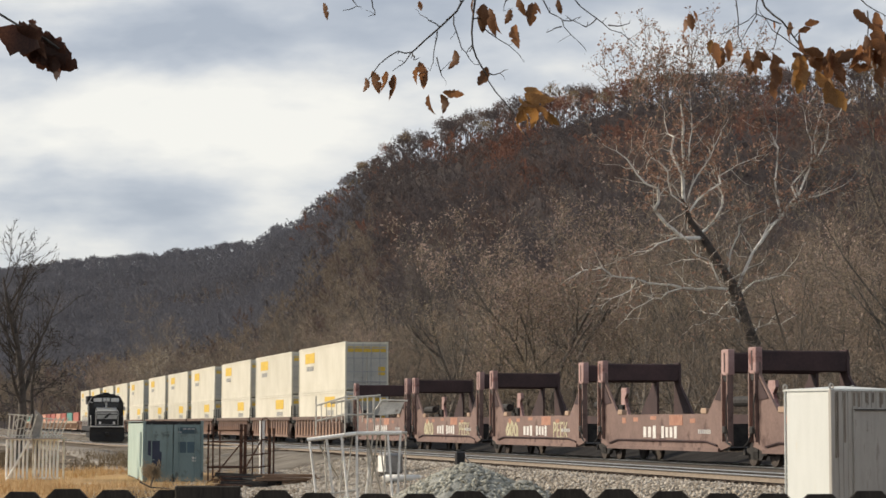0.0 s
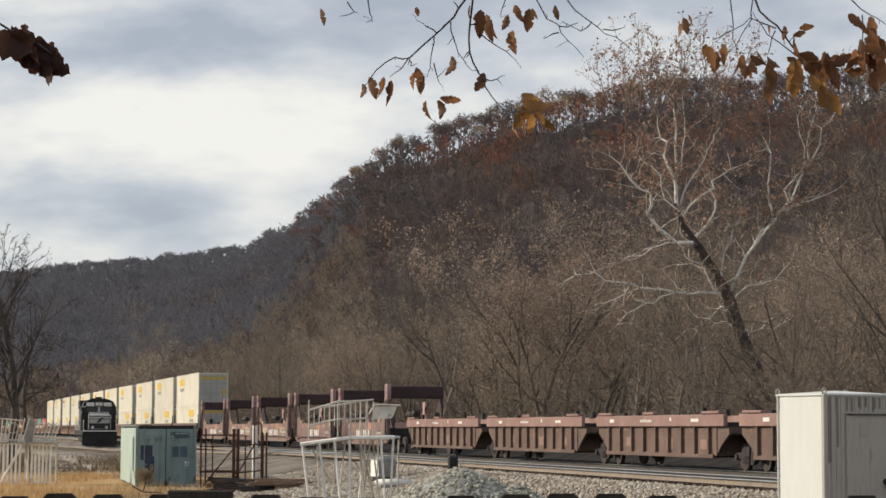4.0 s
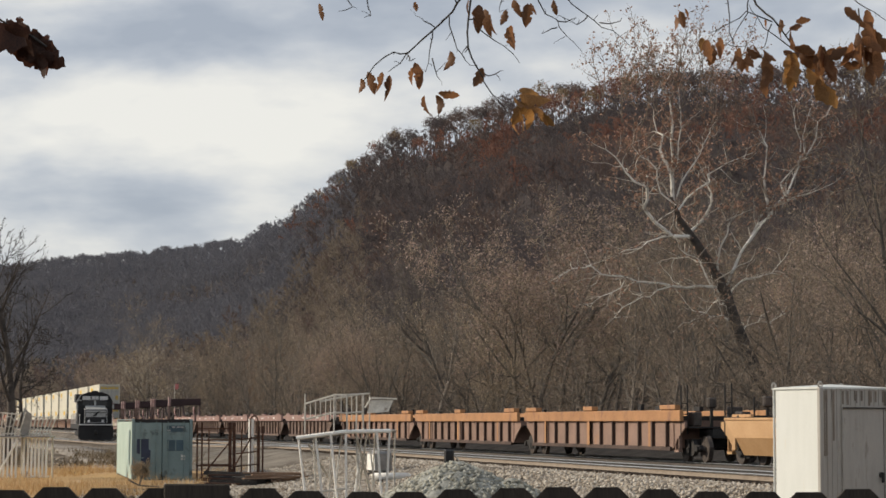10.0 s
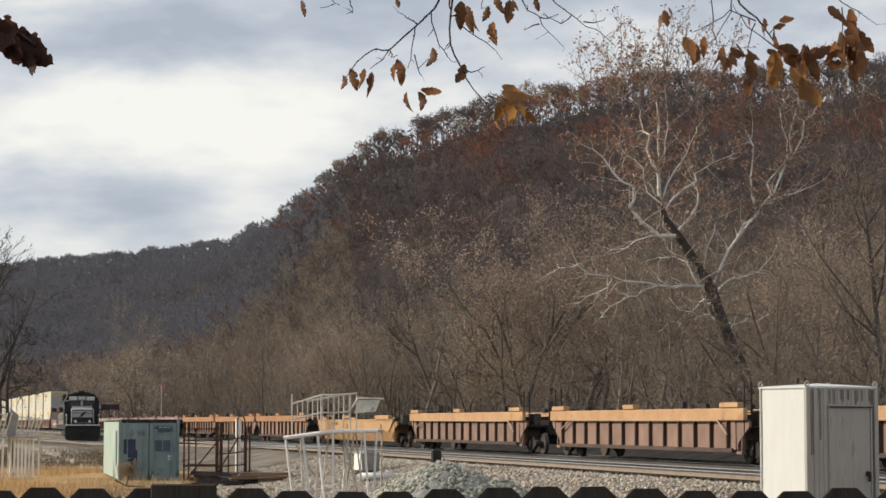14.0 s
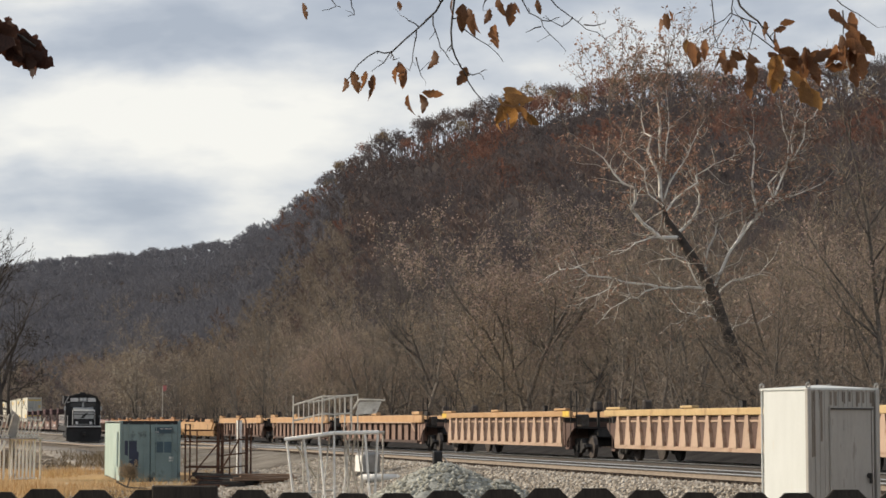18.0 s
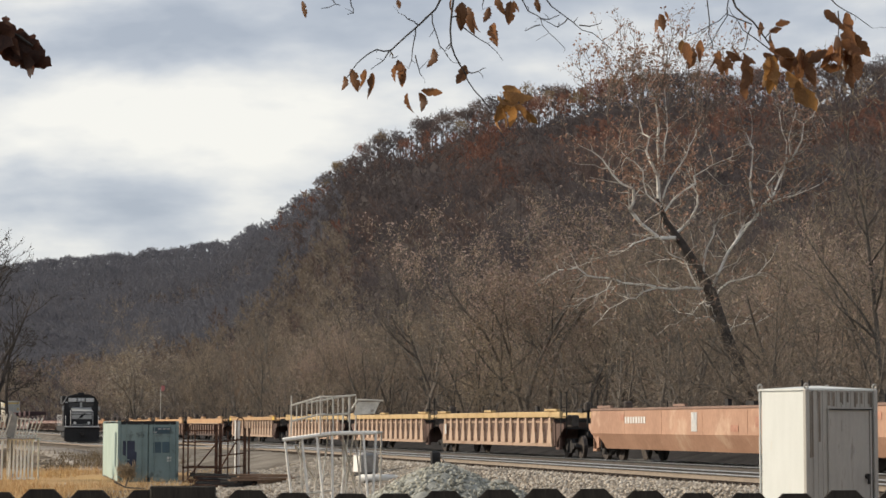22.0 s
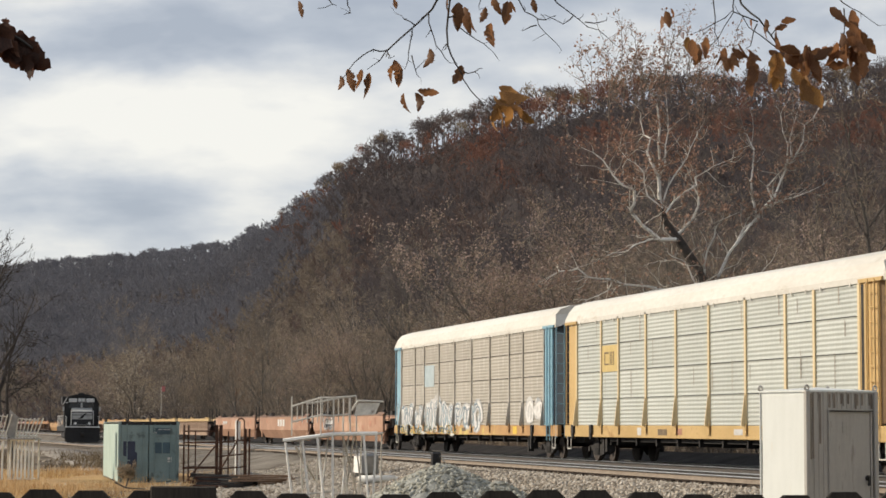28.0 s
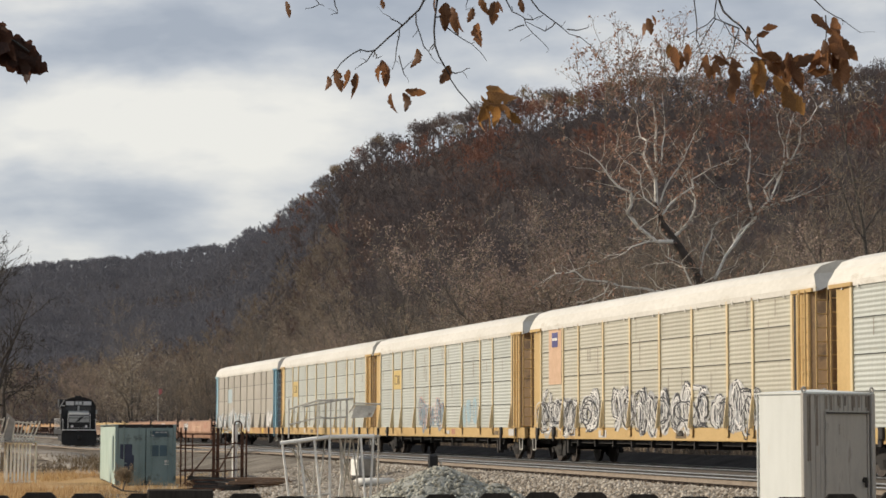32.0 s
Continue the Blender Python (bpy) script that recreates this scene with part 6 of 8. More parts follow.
    part("brake_pipe", tubes(0.035, [(-h + 1.4, 1.5, 0.62), (-h + 2.4, 1.5, 0.74), (h - 2.4, 1.5, 0.74), (h - 1.4, 1.5, 0.62)], sides=5), W_MAUVE_DARK, u)
    for x, z, w, hh in bars(1.1, 1.02, 1.5, 0.36, 3, 1.2) + bars(-0.9, 1.02, 1.7, 0.34, 4, 1.2):
        marks(u, "lettering", [(x, z, w, hh)], WHITE_MARK, 1.464, "white block letter")
    marks(u, "stencil", bars(-4.3, 1.05, 1.2, 0.13, 7), CHALK_MARK, 1.464)
    for spot in ((-1.6, 1.42, 1.3, 0.34), (2.6, 1.45, 0.5, 0.14), (-3.2, 1.4, 0.5, 0.14), (0.7, 1.5, 0.6, 0.12), (3.9, 1.42, 0.4, 0.2)):
        marks(u, "primer_patch", [spot], ORANGE_WEAR, 1.463)
    if tagged_over:
        words("PEEK", 0.95, (-3.6, 1.466, 0.72), CHALK_YELLOW, u, "pale yellow hand-painted word")
        spray(u, 2.6, 4.6, 0.72, 1.45, 1.466, [(CHALK_YELLOW, 0.05, 1)], 71, 0.7)
    truck(u, h + 0.45)
    if last:
        truck(u, -h + 0.3)
    return u


for i, (a, b) in enumerate(((462.6, 448.1), (447.3, 433.2), (431.9, 417.6), (416.2, 402.4), (401.1, 387.2))):
    c, ln = span(a, b)
    rolls(frame_car(ln, i == 4, i in (1, 2)), c)

# --- pale containers, stacked two high in well cars ---
CREAM = mat("container_cream", (0.65, 0.61, 0.49), (0.77, 0.73, 0.61), 0.5, 0.5, 0, 0.04, 8, (0.56, 0.48, 0.34), 0.8, 0.68, 0.07)
CREAM_DOOR = mat("container_door", (0.42, 0.41, 0.36), (0.54, 0.52, 0.46), 0.8, 0.5, 0, 0.05, 10, (0.32, 0.29, 0.24), 1.4, 0.64, 0)


def freight_box(name, label, ln, wd, ht, body, door, group, mark=None, detail=True):
    """A freight container: corner posts, rails, slightly ribbed sides, doors with lock rods at its rear."""
    t = thing(name, label, "freight container", None, group)
    h, w = ln / 2, wd / 2
    part("body", boxes((-h + 0.04, h, -w + 0.03, w - 0.03, 0.05, ht - 0.03)), body, t)
    bm = bmesh.new()
    for x in (-h + 0.08, h - 0.08):
        for y in (-w + 0.06, w - 0.06):
            box(bm, x - 0.08, x + 0.08, y - 0.06, y + 0.06, 0, ht)
    for z in (0.07, ht - 0.07):
        for y in (-w + 0.04, w - 0.04):
            box(bm, -h, h, y - 0.035, y + 0.035, z - 0.07, z + 0.07)
    part("corner_frame", bm, body, t)
    if detail:
        bm = bmesh.new()
        for x in np.arange(-h + 0.6, h - 0.3, 0.61):
            box(bm, x - 0.012, x + 0.012, w - 0.032, w - 0.026, 0.15, ht - 0.15)
        part("side_seams", bm, body, t)
        for sy in (-1, 1):
            part("door", boxes((-h - 0.01, -h + 0.05, min(sy * 0.02, sy * (w - 0.1)), max(sy * 0.02, sy * (w - 0.1)), 0.14, ht - 0.14), bevel=0.01), door, t, "grey-cream rear door")
        for y in (-0.78, -0.25, 0.25, 0.78):
            bm = bmesh.new()
            tube(bm, (-h - 0.03, y, 0.1), (-h - 0.03, y, ht - 0.1), 0.022, None, 5)
            part("lock_rod", bm, GREY_MARK, t)
        for z in (0.5, 1.1, 1.9, 2.5):
            part("door_bar", boxes((-h - 0.035, -h - 0.01, -w + 0.1, w - 0.1, z - 0.03, z + 0.03)), GREY_MARK, t)
    if mark:
        x, z = mark
        marks(t, "emblem", [(x, z, 3.4, 0.64)], YELLOW_MARK, w - 0.016, "yellow rectangular emblem")
        marks(t, "lettering", bars(x - 0.05, z - 0.66, 2.6, 0.3, 5), GREY_MARK, w - 0.016)
        if detail:
            bm = boxes((-h - 0.018, -h - 0.011, -w + 0.15, w - 0.15, ht - 0.62, ht - 0.3), (-h - 0.018, -h - 0.011, -w + 0.2, -w + 0.6, 0.9, 1.4))
            part("door_banner", bm, YELLOW_MARK, t, "faded yellow door banner")
    return t


REAR = [466.3, 485.3, 504.1, 524.6, 543.6, 562.4, 584.2, 603.4, 622.6, 643.4, 662.6]
top_box = freight_box("freight_container", "cream container with a yellow emblem on its side, stacked on another", 16.1, 2.6, 2.88, CREAM, CREAM_DOOR, "cream containers", (4.0, 2.2))
low_box = freight_box("freight_container", "cream container with a yellow emblem, in a well car", 16.1, 2.6, 2.88, CREAM, CREAM_DOOR, "cream containers", (-3.0, 2.25))
stack_car = well_unit("well_car", "brown ribbed well car loaded with two cream containers", 18.2, "gusset", W_RIB, W_BROWN, W_BROWN2, (True, True), (True, True), "loaded well cars", extras=False)
for i, r in enumerate(REAR):
    c = r + 8.05
    rolls(top_box if i == 0 else copy_thing(top_box, Matrix()), (c, 3.27))
    rolls(low_box if i == 0 else copy_thing(low_box, Matrix()), (c, 0.38))
    rolls(stack_car if i == 0 else copy_thing(stack_car, Matrix()), c)

# --- coloured containers far ahead, one high ---
tints = [("rust red", (0.30, 0.075, 0.05)), ("peach", (0.50, 0.25, 0.17)), ("teal green", (0.10, 0.27, 0.23)), ("dull red", (0.34, 0.10, 0.075)), ("grey", (0.33, 0.32, 0.30))]
low_car = well_unit("well_car", "tan well car carrying a single coloured container", 14.2, "thin", W_TAN, W_TAN, W_TAN, (False, False), (True, True), "far well cars", extras=False)
order = [3, 2, 0, 1, 3, 0, 1, 4, 0, 3, 2, 1, 0]
first_of = {}
for i, k in enumerate(order):
    c = 690.0 + 14.6 * i
    if k not in first_of:
        nm, col = tints[k]
        first_of[k] = freight_box("freight_container", nm + " steel container standing in a well car", 12.2, 2.44, 2.59, mat("container_" + nm.replace(" ", "_"), col, tuple(min(1, v * 1.3) for v in col), 0.8, 0.55), CREAM_DOOR, "coloured containers", None, False)
        ob = first_of[k]
    else:
        ob = copy_thing(first_of[k], Matrix())
    rolls(ob, (c, 0.46))
    rolls(low_car if i == 0 else copy_thing(low_car, Matrix()), c)

# ---- things in the yard ----
def ring(x, y, z, big, small):
    """A steel ring standing across y."""
    bm = bmesh.new()
    rows = []
    for i in range(12):
        a = 2 * math.pi * i / 12
        rows.append([bm.verts.new((x + (big + small * math.cos(b)) * math.cos(a), y + small * math.sin(b), z + (big + small * math.cos(b)) * math.sin(a))) for b in (0, 1.26, 2.51, 3.77, 5.03)])
    for i in range(12):
        for j in range(5):
            bm.faces.new((rows[i][j], rows[(i + 1) % 12][j], rows[(i + 1) % 12][(j + 1) % 5], rows[i][(j + 1) % 5]))
    bmesh.ops.recalc_face_normals(bm, faces=bm.faces)
    return bm


def bungalow():
    """Signal equipment cabinet: corner posts with lifting lugs, corrugated front beside a steel door."""
    a = 30.0
    W, D, H = 1.60, 1.34, 2.78
    t = thing("equipment_cabinet", "cream-white steel railway equipment cabinet with shade in its front colour", "equipment cabinet", pose(6.52, 39.9, -0.9, 0, 0, a))
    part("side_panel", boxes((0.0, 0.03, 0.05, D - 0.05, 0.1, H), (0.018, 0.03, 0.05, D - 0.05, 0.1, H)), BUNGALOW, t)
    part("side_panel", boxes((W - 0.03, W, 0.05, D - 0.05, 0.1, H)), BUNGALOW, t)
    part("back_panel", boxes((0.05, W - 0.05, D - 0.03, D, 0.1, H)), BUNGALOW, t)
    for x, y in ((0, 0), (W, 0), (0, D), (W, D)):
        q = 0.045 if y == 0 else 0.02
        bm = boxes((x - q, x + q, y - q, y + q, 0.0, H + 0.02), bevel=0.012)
        part("corner_post", bm, BUNGALOW_SHADED if y == 0 else BUNGALOW, t)
        part("lifting_lug", ring(x, y, H + 0.075, 0.045, 0.02), BUNGALOW_SHADED, t)
    roof = bmesh.new()
    v = [roof.verts.new(c) for c in ((-0.03, -0.02, H), (W + 0.03, -0.02, H), (W + 0.03, D + 0.03, H), (-0.03, D + 0.03, H), (-0.03, -0.02, H + 0.035), (W + 0.03, -0.02, H + 0.035), (W + 0.03, D + 0.03, H + 0.035), (-0.03, D + 0.03, H + 0.035), (W / 2, D / 2, H + 0.10))]
    for f in ((0, 1, 5, 4), (1, 2, 6, 5), (2, 3, 7, 6), (3, 0, 4, 7), (4, 5, 8), (5, 6, 8), (6, 7, 8), (7, 4, 8), (3, 2, 1, 0)):
        roof.faces.new([v[i] for i in f])
    part("roof", roof, BUNGALOW, t)
    # ribbed front sheet
    d0, d1, dz = 0.52, 1.46, 2.43
    prof = []
    x = 0.05
    ribs = bmesh.new()
    while x < W - 0.05:
        z0 = dz + 0.03 if d0 - 0.05 < x < d1 + 0.05 else 0.1
        box(ribs, x, x + 0.065, 0.0, 0.02, z0, H)
        box(ribs, x + 0.065, x + 0.11, 0.012, 0.03, z0, H)
        x += 0.11
    part("front_sheet", ribs, BUNGALOW_SHADED, t, "vertically ribbed sheet with shade in its grey")
    rng = np.random.default_rng(9)
    for k in range(15):
        x = 0.06 + 0.11 * (k % 14) + (0.0 if k % 3 else 0.067)
        over = d0 - 0.06 < x < d1 + 0.05
        if not over and k % 2:
            continue
        ln = rng.uniform(0.18, 0.27) if over else rng.uniform(0.3, 1.3)
        part("dirt_streak", boxes((x, x + rng.uniform(0.025, 0.05), -0.003, 0.0, H - 0.03 - ln, H - 0.03)), DIRT_STREAK, t, "dark dirt streak")
    door = part("door", boxes((d0, d1, -0.015, 0.02, 0.14, dz), bevel=0.008), BUNGALOW_SHADED, t, "steel door with louvres and shade in its grey")
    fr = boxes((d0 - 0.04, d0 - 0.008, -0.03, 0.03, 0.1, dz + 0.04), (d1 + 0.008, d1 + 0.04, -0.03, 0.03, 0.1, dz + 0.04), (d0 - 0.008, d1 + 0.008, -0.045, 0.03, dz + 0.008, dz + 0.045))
    part("door_frame", fr, BUNGALOW_SHADED, t)
    part("door_drip", boxes((d0 - 0.04, d1 + 0.04, -0.06, -0.046, dz + 0.0, dz + 0.02), (d0 - 0.008, d0, -0.006, 0.0, 0.12, dz), (d1, d1 + 0.008, -0.006, 0.0, 0.12, dz)), STEEL_DARK, t)
    for k in range(3):
        part("louvre", boxes((0.80, 1.04, -0.03, -0.012, 2.2 - 0.075 * k, 2.235 - 0.075 * k)), BUNGALOW_SHADED, door)
    for z in (2.2, 1.55, 1.2, 0.5):
        part("hinge", boxes((d0 - 0.035, d0 + 0.025, -0.04, -0.012, z - 0.06, z + 0.06)), BUNGALOW_SHADED, door)
    hb = bmesh.new()
    tube(hb, (d1 - 0.08, -0.02, 1.22), (d1 - 0.08, -0.07, 1.22), 0.05, None, 10)
    box(hb, d1 - 0.10, d1 - 0.05, -0.09, -0.06, 1.08, 1.26)
    part("handle", hb, STEEL_DARK, door, "dark steel lever handle")
    part("base_skid", boxes((0, W, 0.0, 0.1, 0.0, 0.1), (0, W, D - 0.1, D, 0.0, 0.1)), STEEL_DARK, t)


bungalow()


def garden_fence():
    """Dog-eared pickets, seen against the light; their tops are nearly level."""
    t = thing("picket_fence", "dark weathered wooden fence with dog-eared pickets", "fence", pose(0, 6.35, 0))
    rng = np.random.default_rng(9)
    pitch, w, c = 0.1437, 0.1375, 0.034
    gz = -0.68
    out = [(-w / 2, 0), (w / 2, 0), (w / 2, 1.745 - c), (w / 2 - c, 1.745), (-w / 2 + c, 1.745), (-w / 2, 1.745 - c)]
    bm = plate(out, -0.009, 0.009)
    first = None
    for i in range(-17, 18):
        x = -1.1665 + 0.02 + pitch * (i + 8)
        if first is None:
            first = part("picket", bm, FENCE_WOOD, t)
            ob = first
        else:
            ob = again(first, (0, 0, 0))
        ob.matrix_basis = pose(x, rng.normal(0, 0.002), gz + rng.normal(-0.003, 0.004) + 0.006 * math.sin(i * 0.8), 0, rng.normal(0, 0.25), 0)
    part("mended_board", boxes((-0.842, -0.655, -0.032, -0.012, gz + 0.2, gz + 1.755), bevel=0.004), FENCE_WOOD, t, "flat-topped mended board")
    for z in (0.35, 1.4):
        part("rail", boxes((-2.7, 2.7, 0.012, 0.05, gz + z - 0.045, gz + z + 0.045)), FENCE_WOOD, t)
    for x in (-2.4, 0.0, 2.4):
        part("post", boxes((x - 0.045, x + 0.045, 0.052, 0.14, gz - 0.3, gz + 1.5)), FENCE_WOOD, t)


garden_fence()


def teal_container():
    t = thing("shipping_container", "weathered teal steel shipping container with dark patches on its doors", "shipping container", pose(-13.17, 89.0, LOW + 0.02, 0, 0, 11.6))
    W, L, H = 2.44, 12.1, 2.56
    # corrugated long sides
    for x, m, face in ((0.0, TEAL_SUNLIT, -1), (W, TEAL, 1)):
        V, F = [], []
        n = int(L / 0.14)
        for i in range(n + 1):
            y = 0.1 + (L - 0.2) * i / n
            xx = x + (-face) * (0.01 if (i // 2) % 2 else 0.045)
            V += [(xx, y, 0.14), (xx, y, H - 0.1)]
        F = [(2 * i, 2 * i + 1, 2 * i + 3, 2 * i + 2) for i in range(n)]
        o = mesh_of("side_wall", V, F, [m], parent=t)
        o["label"] = "corrugated side with sunlight in its pale colour" if face < 0 else "teal corrugated side"
    part("roof", boxes((0.02, W - 0.02, 0.02, L - 0.02, H - 0.04, H - 0.005)), TEAL, t)
    part("back_wall", boxes((0.05, W - 0.05, L - 0.05, L, 0.1, H - 0.05)), TEAL, t)
    part("floor", boxes((0.05, W - 0.05, 0.05, L - 0.05, 0.08, 0.16)), STEEL_DARK, t)
    for x in (0.06, W - 0.06):
        for y in (0.06, L - 0.06):
            part("corner_post", boxes((x - 0.06, x + 0.06, y - 0.06, y + 0.06, 0.0, H), bevel=0.01), TEAL if (x > 1 or y < 1) else TEAL_SUNLIT, t)
    part("door_header", boxes((0.12, W - 0.12, 0.0, 0.1, H - 0.14, H - 0.004)), BLACK_PAINT, t, "dark header beam over the doors")
    part("door_sill", boxes((0.12, W - 0.12, 0.0, 0.1, 0.0, 0.13)), TEAL, t)
    for k, (a, b) in enumerate(((0.13, 1.205), (1.235, W - 0.13))):
        d = part("door", boxes((a, b, -0.01, 0.05, 0.14, H - 0.15), bevel=0.008), TEAL, t, "teal door leaf with pressed panels")
        for z in (0.62, 1.15, 1.68):
            part("pressed_panel", boxes((a + 0.1, b - 0.1, -0.022, -0.008, z - 0.03, z + 0.03)), TEAL, d)
        for x in (a + 0.22, b - 0.22):
            part("lock_rod", tubes(0.02, [(x, -0.045, 0.1), (x, -0.045, H - 0.1)]), TEAL, d)
            part("rod_handle", boxes((x - 0.13, x + 0.13, -0.06, -0.045, 0.98, 1.02)), TEAL, d)
    part("dark_patch", plate([(0.2, 1.76), (0.2, 1.2), (0.34, 1.14), (0.36, 0.74), (0.74, 0.70), (0.76, 1.3), (0.68, 1.34), (0.68, 1.76)], -0.028, -0.011), TEAL_DARK, t, "navy patch on the left leaf")
    for x0, x1 in ((1.42, 1.74), (1.78, 2.10)):
        part("dark_patch", boxes((x0, x1, -0.028, -0.011, 1.28, 1.72)), TEAL_PATCH, t, "dark blue square on the right leaf")
    part("label_plate", boxes((1.40, 2.12, -0.026, -0.011, 2.05, 2.3)), TEAL_PATCH, t)
    for x, z in ((1.48, 2.11), (1.67, 2.24), (1.86, 2.24), (2.02, 2.24)):
        part("lettering", boxes((x - 0.07, x + 0.07, -0.03, -0.027, z - 0.025, z + 0.025)), GREY_MARK, t)
    part("notice", boxes((1.98, 2.14, -0.026, -0.012, 0.93, 1.12)), WHITE_MARK, t, "small white notice")
    part("side_vent", boxes((-0.012, 0.0, 1.4, 2.2, 0.7, 2.1)), TEAL, t)


teal_container()


def locomotive():
    """A road diesel seen from its short nose: cab, number boards, nose, plough, long hood, trucks."""
    p = (-35.15, 214.0)
    z = -0.54
    t = thing("locomotive", "black diesel locomotive with a white-marked nose, standing on the siding", "locomotive", pose(p[0], p[1], z, 0, 0, HEAD - 180 - 2.0) @ Matrix.Diagonal((1.08, 1.08, 1.07, 1)))
    # local +x runs towards the viewer (front), -x along the hood; front coupler at x = 0
    part("frame", boxes((-20.0, -0.2, -1.5, 1.5, 1.05, 1.5)), BLACK_PAINT, t)
    part("fuel_tank", boxes((-13.0, -7.0, -1.3, 1.3, 0.35, 1.05), bevel=0.15), BLACK_PAINT, t)
    part("pilot_plough", plate([(-1.3, 0.06), (1.3, 0.06), (1.55, 0.3), (1.55, 1.3), (-1.55, 1.3), (-1.55, 0.3)], 0, 0.25), BLACK_PAINT, t).matrix_basis = pose(-0.1, 0, 0, 0, 0, 90)
    part("coupler", boxes((-0.1, 0.45, -0.16, 0.16, 0.62, 0.95), bevel=0.05), STEEL_DARK, t)
    part("anticlimber", boxes((-0.35, 0.14, -1.5, 1.5, 1.40, 1.5)), LOCO_WHITE, t, "white-edged step over the plough")
    part("nose", plate([(-0.98, 1.5), (0.98, 1.5), (0.98, 2.66), (0.86, 2.84), (-0.86, 2.84), (-0.98, 2.66)], 0.0, 1.6), BLACK_PAINT, t).matrix_basis = pose(-0.7, 0, 0, 0, 0, 90)
    # grey nose top: the light from the sky is put into its colour
    bm = prism([(-0.9, 2.80), (0.9, 2.80), (0.9, 2.86), (-0.9, 2.86)], -2.3, -0.66)
    for v in bm.verts:
        if v.co.x < -1.5:
            v.co.z += 0.34
    part("nose_top", bm, LOCO_GREY, t, "pale nose top with sky light in its colour")
    part("nose_panel", boxes((-0.69, -0.675, -0.9, 0.9, 2.14, 2.74)), LOCO_GREY, t, "pale nose panel")
    part("nose_stripe", boxes((-0.674, -0.668, -0.9, 0.9, 2.50, 2.56)), BLACK_PAINT, t)
    part("emblem", plate([(-0.35, 2.18), (0.02, 2.22), (0.14, 2.4), (0.40, 2.68), (0.12, 2.62), (-0.10, 2.42)], -0.01, 0.0), BLACK_PAINT, t, "dark emblem").matrix_basis = pose(-0.66, 0, 0, 0, 0, 90)
    for y in (-0.62, 0.62):
        part("ditch_light", tubes(0.12, [(-0.6, y, 1.78), (-0.46, y, 1.78)], sides=10), LOCO_WHITE, t)
    part("lamp_bracket", boxes((-0.62, -0.5, -0.85, 0.85, 1.62, 1.66)), LOCO_GREY, t)
    cab = plate([(-1.55, 1.5), (1.55, 1.5), (1.55, 3.55), (1.2, 4.12), (0.62, 4.32), (-0.62, 4.32), (-1.2, 4.12), (-1.55, 3.55)], 0, 2.6)
    part("cab", cab, BLACK_PAINT, t).matrix_basis = pose(-2.3, 0, 0, 0, 0, 90)
    for y in (-0.62, 0.62):
        part("windscreen", boxes((-2.298, -2.28, y - 0.5, y + 0.5, 3.16, 3.60)), GLASS_DARK, t)
    part("windscreen_post", boxes((-2.299, -2.26, -0.09, 0.09, 3.1, 3.66)), LOCO_GREY, t)
    part("cab_side_window", boxes((-4.3, -3.0, -1.56, -1.545, 2.9, 3.5)), GLASS_DARK, t)
    for y in (-0.78, 0.78):
        part("number_board", boxes((-2.3, -2.2, y - 0.36, y + 0.36, 3.70, 4.05), bevel=0.02), LOCO_WHITE, t, "pale number board")
    part("headlight_box", boxes((-2.3, -2.18, -0.34, 0.34, 3.70, 4.08), bevel=0.02), LOCO_GREY, t)
    for y in (-0.14, 0.14):
        part("headlight", tubes(0.12, [(-2.18, y, 3.9), (-2.13, y, 3.9)], sides=10), LOCO_WHITE, t)
    # a white panel added for the sunlight on the black cab side
    part("cab_side", boxes((-4.8, -2.4, -1.548, -1.54, 1.55, 2.75)), LOCO_WHITE, t, "white panel for the sunlight on the cab side")
    part("sun_visor", boxes((-2.6, -2.1, -1.45, -1.2, 3.62, 3.7), bevel=0.02), LOCO_WHITE, t)
    part("cab_roof_edge", plate([(-1.62, 3.5), (-1.24, 4.18), (-0.6, 4.42), (0.6, 4.42), (1.24, 4.18), (1.62, 3.5), (1.54, 3.5), (1.16, 4.08), (0.56, 4.28), (-0.56, 4.28), (-1.16, 4.08), (-1.54, 3.5)], 0, 2.7), BLACK_PAINT, t).matrix_basis = pose(-2.12, 0, 0, 0, 0, 90)
    for y in (-1.0, 1.0):
        part("mirror", boxes((-2.2, -2.1, y * 1.62 - 0.08, y * 1.62 + 0.08, 2.9, 3.3), bevel=0.02), LOCO_GREY, t)
        part("grab_rail", tubes(0.025, [(-0.62, y * 0.98, 1.6), (-0.55, y * 0.98, 2.7), (-1.4, y * 0.98, 2.95)], sides=5), LOCO_WHITE, t)
    part("long_hood", boxes((-19.5, -4.9, -0.95, 0.95, 1.5, 4.05), bevel=0.08), BLACK_PAINT, t)
    part("horn", boxes((-3.4, -2.8, -0.3, 0.3, 4.36, 4.56), bevel=0.04), BLACK_PAINT, t)
    part("radiator", boxes((-19.0, -15.5, -1.2, 1.2, 3.6, 4.4), bevel=0.06), BLACK_PAINT, t)
    for y in (-1.45, 1.45):
        runs = [[(-19.5, y, 2.5), (-4.9, y, 2.5)], [(-0.3, y, 2.4), (-2.3, y, 2.4)]] + [[(x, y, 1.5), (x, y, 2.5)] for x in np.arange(-19.5, -4.8, 2.1)] + [[(-0.3, y, 1.5), (-0.3, y, 2.4)]]
        part("handrail", tubes(0.025, *runs, sides=5), LOCO_WHITE, t)
    for y in (-1.2, 1.2):
        part("steps", boxes(*[(-1.4, -0.9, y - 0.3, y + 0.3, 0.35 + 0.3 * k, 0.4 + 0.3 * k) for k in range(4)]), BLACK_PAINT, t)
